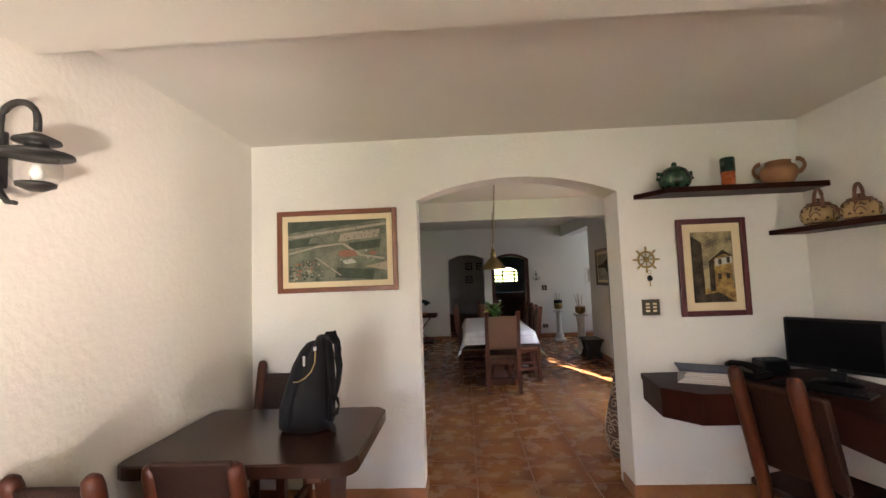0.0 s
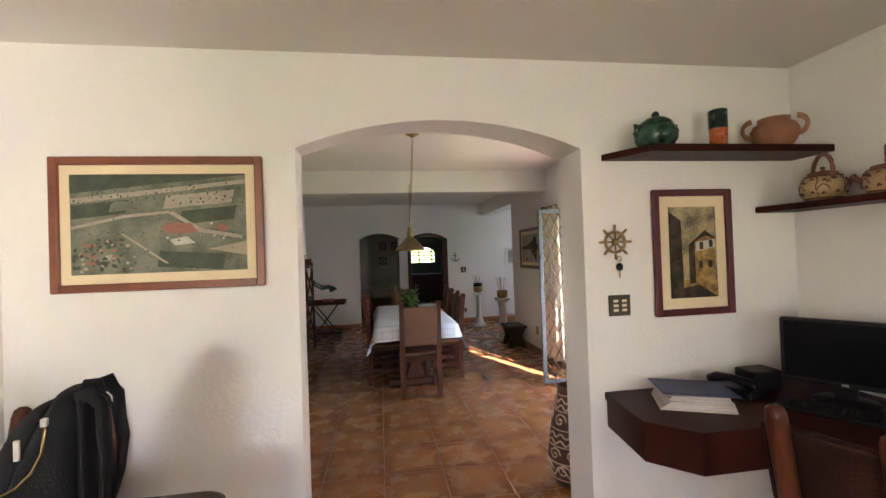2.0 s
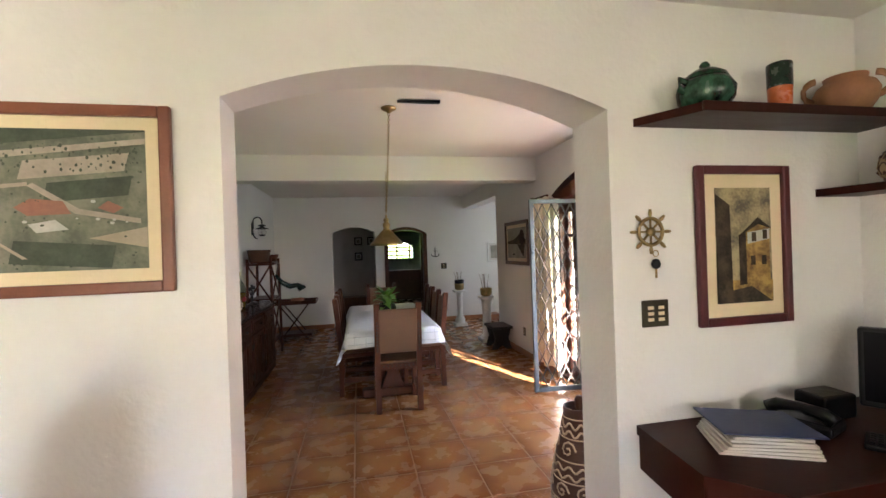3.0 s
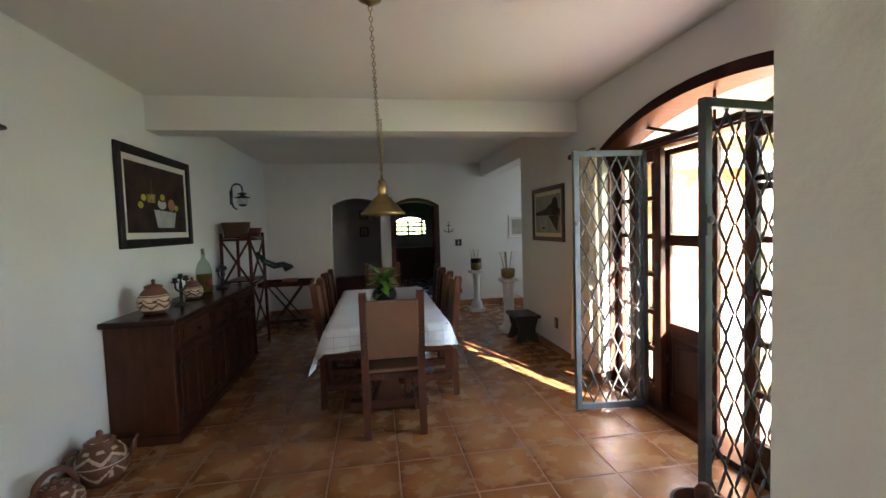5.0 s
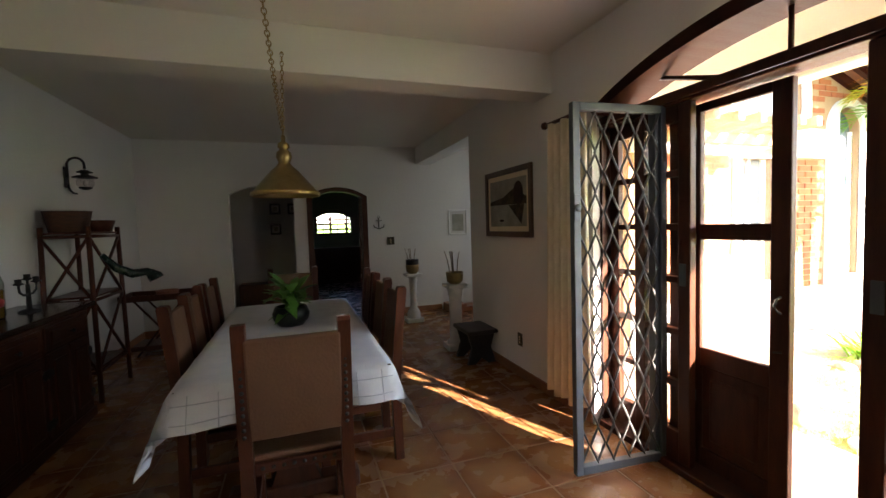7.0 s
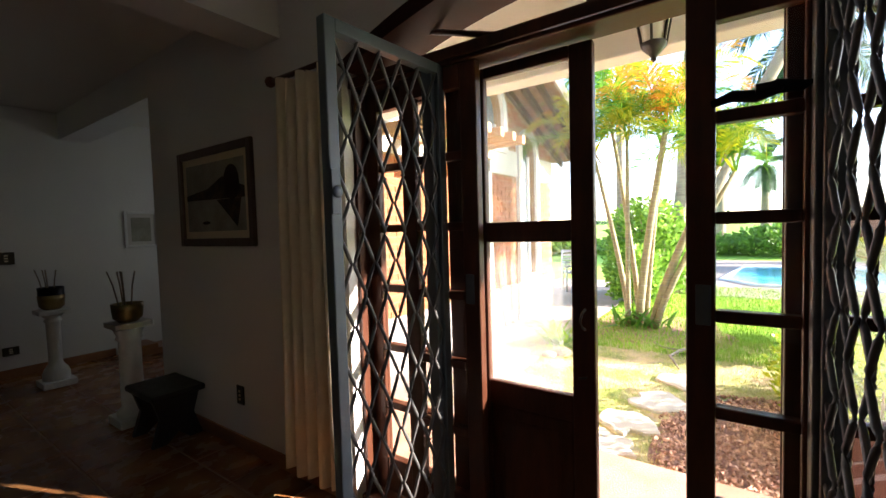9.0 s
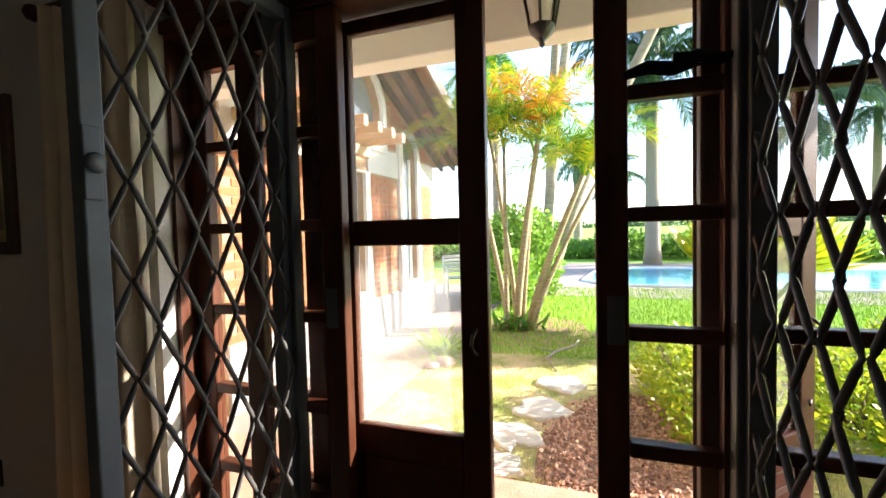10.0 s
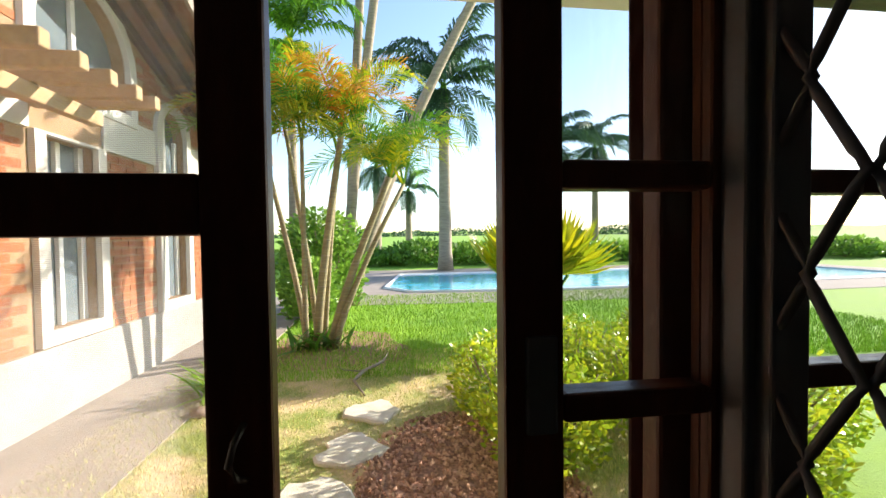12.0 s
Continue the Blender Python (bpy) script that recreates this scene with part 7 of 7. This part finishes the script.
# foot, head, height, thickness, and the colours of the crown's fronds
for k, (bx, by, tx, ty, tz, rr, hues, nf) in enumerate(((-0.1, 0.2, 0.0, 0.22, 2.68, 0.032, (0, 2, 0), 9), (0.05, 0.09, 0.0, -0.28, 2.78, 0.05, (1, 0, 1), 11), (0.12, 0.0, 0.1, -0.22, 2.5, 0.03, (2, 0, 2), 7), (0.0, -0.1, -0.1, -0.88, 2.18, 0.05, (0, 2, 2), 11), (-0.12, -0.15, 0.1, -1.06, 2.12, 0.035, (2, 0, 0), 5), (0.1, 0.22, 0.1, 0.72, 2.55, 0.035, (0, 0, 2), 9), (0.2, 0.1, 0.3, 0.5, 2.95, 0.034, (2, 0, 1), 8))):
    pts = [(bx + (tx - bx) * f, by + (ty - by) * f ** 1.25, tz * f) for f in [i / 8 for i in range(9)]]
    tr_ = part("trunk", tube(B(), pts, [rr * (1.25 - 0.5 * i / 8) for i in range(9)], 9), TRUNKGREEN, ar)
    for j in range(1, 14):
        f = j / 14
        c = Vector((bx + (tx - bx) * f, by + (ty - by) * f ** 1.25, tz * f))
        r0 = rr * (1.25 - 0.5 * f) * 1.05
        part("ring_scar", tube(B(), [(c.x + r0 * math.cos(t), c.y + r0 * math.sin(t), c.z) for t in [q * math.pi / 4 for q in range(8)]], 0.005, 4, closed=True), TRUNK, tr_)
    for j in range(nf):
        o = shared("frond", areca_f[(hues[j % 3], (0, 1, 2, 1)[j % 4])], ar, pose(tx, ty, tz - 0.04, rnd.uniform(-15, 15), 0, 360 * j / nf + rnd.uniform(-18, 18)))
        s = rnd.uniform(0.78, 1.05)
        o.scale = (s, s, s)
base_leaf = mesh_of("base_leaf", leaf_mesh(0.34, 0.06, 0.5), L_GRE)
for i in range(36):
    shared("base_leaf", base_leaf, ar, pose(rnd.uniform(-0.3, 0.1), rnd.uniform(-0.35, 0.35), 0.02, 0, rnd.uniform(-80, -25), rnd.uniform(0, 360)))

royal_f = [frond_mesh("frond", 3.3, 0.80, L_DRK, rise, bend, 52, 40 + i, 0.085, 0.1, 0.6) for i, (rise, bend) in enumerate(((80, 95), (55, 110), (25, 90), (-5, 70), (-35, 45)))]


coco_f = [frond_mesh("frond", 3.3, 0.75, L_GRE, rise, bend, 52, 60 + i, 0.085, 0.1, 0.6) for i, (rise, bend) in enumerate(((82, 90), (62, 115), (38, 100), (10, 80), (-25, 50)))]


def royal_palm(x, y, h, r0, lean=(0, 0), fronds=20, scale=1.0, leaves=royal_f, label="tall royal palm with a smooth grey trunk"):
    p = thing("royal_palm", label, "palm", "tall palms round the pool", pose(x, y, -0.16))
    pts = [(lean[0] * f ** 1.3, lean[1] * f ** 1.3, h * f) for f in [i / 10 for i in range(11)]]
    part("trunk", tube(B(), pts, [r0 * (1.15 - 0.35 * i / 10 + (0.25 if i == 0 else 0)) for i in range(11)], 12), TRUNK, p)
    part("crownshaft", tube(B(), [(lean[0], lean[1], h - 0.1), (lean[0], lean[1], h + 0.7 * scale)], [r0 * 0.85, r0 * 0.5], 10), L_GRE, p)
    for j in range(fronds):
        o = shared("frond", leaves[j % 5], p, pose(lean[0], lean[1], h + 0.55 * scale, rnd.uniform(-14, 14), 0, 137.5 * j + rnd.uniform(-12, 12)))
        s = scale * rnd.uniform(0.85, 1.1)
        o.scale = (s, s, s)


royal_palm(19.5, 2.43, 7.0, 0.25, (0, 0), 26, 1.05)
royal_palm(11.2, 6.74, 5.2, 0.10, (0, 0), 18, 0.62, coco_f, "palm with a grey trunk and broad green fronds")
royal_palm(11.2, 5.62, 9.0, 0.10, (0, -0.5), 14, 0.7, coco_f, "tall slender palm with a slightly leaning trunk")
royal_palm(10.9, 5.68, 9.0, 0.10, (0, -1.1), 14, 0.7, coco_f, "tall slender palm with a leaning trunk")
royal_palm(11.0, 5.55, 8.2, 0.11, (0, -3.6), 14, 0.7, coco_f, "tall slender palm with a strongly leaning trunk")
royal_palm(30, 5.5, 5.6, 0.26, (0, 0), 18, 0.85)
royal_palm(31, 3.4, 4.2, 0.22, (0, 0), 16, 0.7)
royal_palm(26, -5.0, 6.2, 0.22, (0, 0), 20, 1.0)
royal_palm(30, -9.5, 7.0, 0.22)
royal_palm(24, -13.5, 6.5, 0.22)


def shrub(name, label, x, y, rx, ry, h, n, leaf_len, m, seed, group=""):
    """Stems and many small leaves in an uneven mound."""
    r = random.Random(seed)
    p = thing(name, label, "shrub", group, pose(x, y, -0.16))
    bm = B()
    for i in range(14):
        a, q = r.uniform(0, 6.283), r.uniform(0.3, 0.9)
        tube(bm, [(rx * q * 0.3 * math.cos(a), ry * q * 0.3 * math.sin(a), 0), (rx * q * 0.7 * math.cos(a), ry * q * 0.7 * math.sin(a), h * 0.5), (rx * q * math.cos(a), ry * q * math.sin(a), h * 0.85)], [0.012, 0.008, 0.004], 4)
    part("stems", bm, TRUNK, p)
    vs, fs = [], []
    for i in range(n):
        a, u, q = r.uniform(0, 6.283), r.uniform(0, 1), r.random() ** 0.35
        k = 1 + 0.28 * noise.noise(Vector((math.cos(a) * 2, math.sin(a) * 2, u * 2 + seed)))
        s = math.sqrt(max(0, 1 - (2 * u - 1) ** 2 * (1 if u > 0.5 else 0.35)))
        c = Vector((rx * k * q * s * math.cos(a), ry * k * q * s * math.sin(a), h * (0.06 + 0.94 * u) * (0.55 + 0.45 * q) * (0.9 + 0.2 * k - 0.1)))
        d = Vector((r.uniform(-1, 1) + math.cos(a) * 0.6, r.uniform(-1, 1) + math.sin(a) * 0.6, r.uniform(-0.2, 1.2))).normalized()
        sd = d.cross(Vector((r.uniform(-1, 1), r.uniform(-1, 1), r.uniform(-1, 1)))).normalized()
        ll = leaf_len * r.uniform(0.6, 1.3)
        b = len(vs)
        vs += [tuple(c), tuple(c + d * ll * 0.5 + sd * ll * 0.26), tuple(c + d * ll), tuple(c + d * ll * 0.5 - sd * ll * 0.26)]
        fs.append((b, b + 1, b + 2, b + 3))
    me = bpy.data.meshes.new("foliage")
    me.from_pydata(vs, [], fs)
    me.materials.append(m)
    o = new("foliage", me)
    o.parent = p
    return p


for i, (x, y, rx, ry, h) in enumerate(((4.5, 3.82, 0.5, 0.42, 0.66), (5.2, 3.88, 0.5, 0.42, 0.64), (4.9, 2.9, 0.6, 0.5, 0.62), (5.9, 3.0, 0.6, 0.5, 0.6), (5.6, 2.2, 0.6, 0.55, 0.62), (4.6, 2.1, 0.6, 0.5, 0.6), (6.4, 1.7, 0.6, 0.5, 0.6), (4.1, 2.75, 0.45, 0.42, 0.55))):
    shrub("garden_shrub", "low yellow-green leafy shrub beside the door path", x, y, rx, ry, h, 2600, 0.055, L_BUS, 50 + i, "low shrubs by the door")
shrub("round_bush", "dense dark green rounded bush behind the palms", 10.4, 6.05, 0.85, 0.8, 2.0, 5200, 0.12, L_HED, 70)
shrub("round_bush", "dense green bush behind the palms", 9.4, 6.1, 0.5, 0.5, 1.1, 2200, 0.1, L_HED, 71)
for i in range(16):
    y = 16 - i * 2.6
    shrub("hedge_bush", "green bush in the row beyond the pool", 23.5 + 2.5 * noise.noise(Vector((i * 1.3, 0, 0))), y, 1.9, 1.7, 0.95 + 0.9 * noise.noise(Vector((i * 0.7, 3, 0))), 1700, 0.28, L_HED, 80 + i, "bushes beyond the pool")
fp = thing("fan_palm", "small bright fan palm on the lawn", "palm", at=pose(7.75, 2.62, -0.16) @ Matrix.Scale(1.25, 4))
part("stub", lathe(B(), [(0.12, 0), (0.13, 0.12), (0.09, 0.25), (0, 0.27)], 12), TRUNK, fp)
bm = B()
for i in range(17):
    a = radians(-76 + 9.5 * i)
    p = Vector((math.sin(a), 0, math.cos(a)))
    s = Vector((math.cos(a), 0, -math.sin(a))) * 0.04
    q = [p * 0.05, p * 0.4 + s + Vector((0, -0.02, 0)), p * 0.68 + Vector((0, -0.06, 0)), p * 0.4 - s]
    bm.faces.new([bm.verts.new(v) for v in q])
fan_me = mesh_of("fan_leaf", bm, L_YEL)
for i in range(9):
    a = i * 40 + 11
    t = 18 + 32 * ((i * 7) % 5) / 5
    st_ = Vector((math.cos(radians(a)) * math.sin(radians(t)), math.sin(radians(a)) * math.sin(radians(t)), math.cos(radians(t))))
    tip = st_ * 0.62 + Vector((0, 0, 0.2))
    part("leaf_stalk", tube(B(), [(0, 0, 0.2), tuple(tip)], 0.012, 5), L_GRE, fp)
    shared("fan_leaf", fan_me, fp, Matrix.Translation(tip) @ pose(0, 0, 0, 0, 0, a - 90) @ pose(0, 0, 0, -t, 0, 0))
# far tree line on the fields
for i in range(12):
    a = radians(-38 + 7.0 * i)
    d = 190 + 60 * noise.noise(Vector((i * 2.1, 5, 0)))
    shrub("far_trees", "far clump of trees on the fields", 10 + d * math.cos(a), 4 + d * math.sin(a), 12, 12, 4.5 + 4.0 * noise.noise(Vector((i * 0.9, 1, 0))), 700, 1.4, L_DRK, 120 + i, "far trees")


# ---- floor tiles, last ----
PX, PY, OX, OY = 0.413, 0.398, 0.03, 5.545
fl = tagged(new("floor"), "glossy mottled terracotta floor tiles with pale joints", "floor", kind="structure")


def tile_mesh(name, w, d):
    bm = B()
    g = 0.005
    x, y, b = w / 2 - g, d / 2 - g, 0.004
    lo = [bm.verts.new(p) for p in ((-x, -y, -0.006), (x, -y, -0.006), (x, y, -0.006), (-x, y, -0.006))]
    mi = [bm.verts.new(p) for p in ((-x, -y, -0.002), (x, -y, -0.002), (x, y, -0.002), (-x, y, -0.002))]
    hi = [bm.verts.new(p) for p in ((-x + b, -y + b, 0), (x - b, -y + b, 0), (x - b, y - b, 0), (-x + b, y - b, 0))]
    for q, r in ((lo, mi), (mi, hi)):
        for i in range(4):
            j = (i + 1) % 4
            bm.faces.new([q[i], q[j], r[j], r[i]])
    bm.faces.new(hi)
    return bm


tm = mesh_of("tile", tile_mesh("tile", PX, PY), TILE)
# some tiles carry pressed scallop lines
bm = tile_mesh("tile", PX, PY)
for k in range(9):
    r = 0.05 + 0.04 * k
    pts = [(-PX / 2 + r * math.cos(a), -PY / 2 + r * math.sin(a), 0.0002) for a in [math.pi / 2 * i / 12 for i in range(13)]]
    pts = [p for p in pts if p[0] < PX / 2 - 0.015 and p[1] < PY / 2 - 0.015]
    for p, q in zip(pts, pts[1:]):
        d = (Vector(q) - Vector(p)).normalized()
        s = Vector((-d.y, d.x, 0)) * 0.0011
        bm.faces.new([bm.verts.new(Vector(p) - s), bm.verts.new(Vector(q) - s), bm.verts.new(Vector(q) + s), bm.verts.new(Vector(p) + s)]).material_index = 1
    if k:
        for i in range(1, 2 + k):
            a = math.pi / 2 * (i - 0.5 * (k % 2)) / (k + 1.2)
            p, q = Vector((-PX / 2 + (r - 0.04) * math.cos(a), -PY / 2 + (r - 0.04) * math.sin(a), 0.0002)), Vector((-PX / 2 + r * math.cos(a), -PY / 2 + r * math.sin(a), 0.0002))
            if max(q.x / PX, q.y / PY) < 0.46:
                s = Vector((-(q - p).y, (q - p).x, 0)).normalized() * 0.0011
                bm.faces.new([bm.verts.new(p - s), bm.verts.new(q - s), bm.verts.new(q + s), bm.verts.new(p + s)]).material_index = 1
tm2 = mesh_of("tile", bm, [TILE, mat("scallop_line", (0.3, 0.12, 0.05), (0.2, 0.07, 0.03), rough=0.4)])
rnd = random.Random(11)
far_bm = B()
for j in range(-20, 25):
    for i in range(-4, 11):
        x, y = OX + (i + 0.5) * PX, OY + (j + 0.5) * PY
        if y < -2.3 or y > 15 or x > 4.3 or (x > 2.5 and y < 8) or (y < 2.9 and x > 2.2):
            continue
        scal = rnd.random() < 0.42
        turn = rnd.choice((0, 180))
        if 2.0 < y < 10.2 and x < 2.5:
            shared("tile", tm2 if scal else tm, fl, pose(x, y, 0, 0, 0, turn))
        else:
            box(far_bm, x - PX / 2 + 0.004, x + PX / 2 - 0.004, y - PY / 2 + 0.004, y + PY / 2 - 0.004, -0.006, 0)
rest = part("tiles_beyond", far_bm, TILE, fl)
rest["kind"] = "stuff"
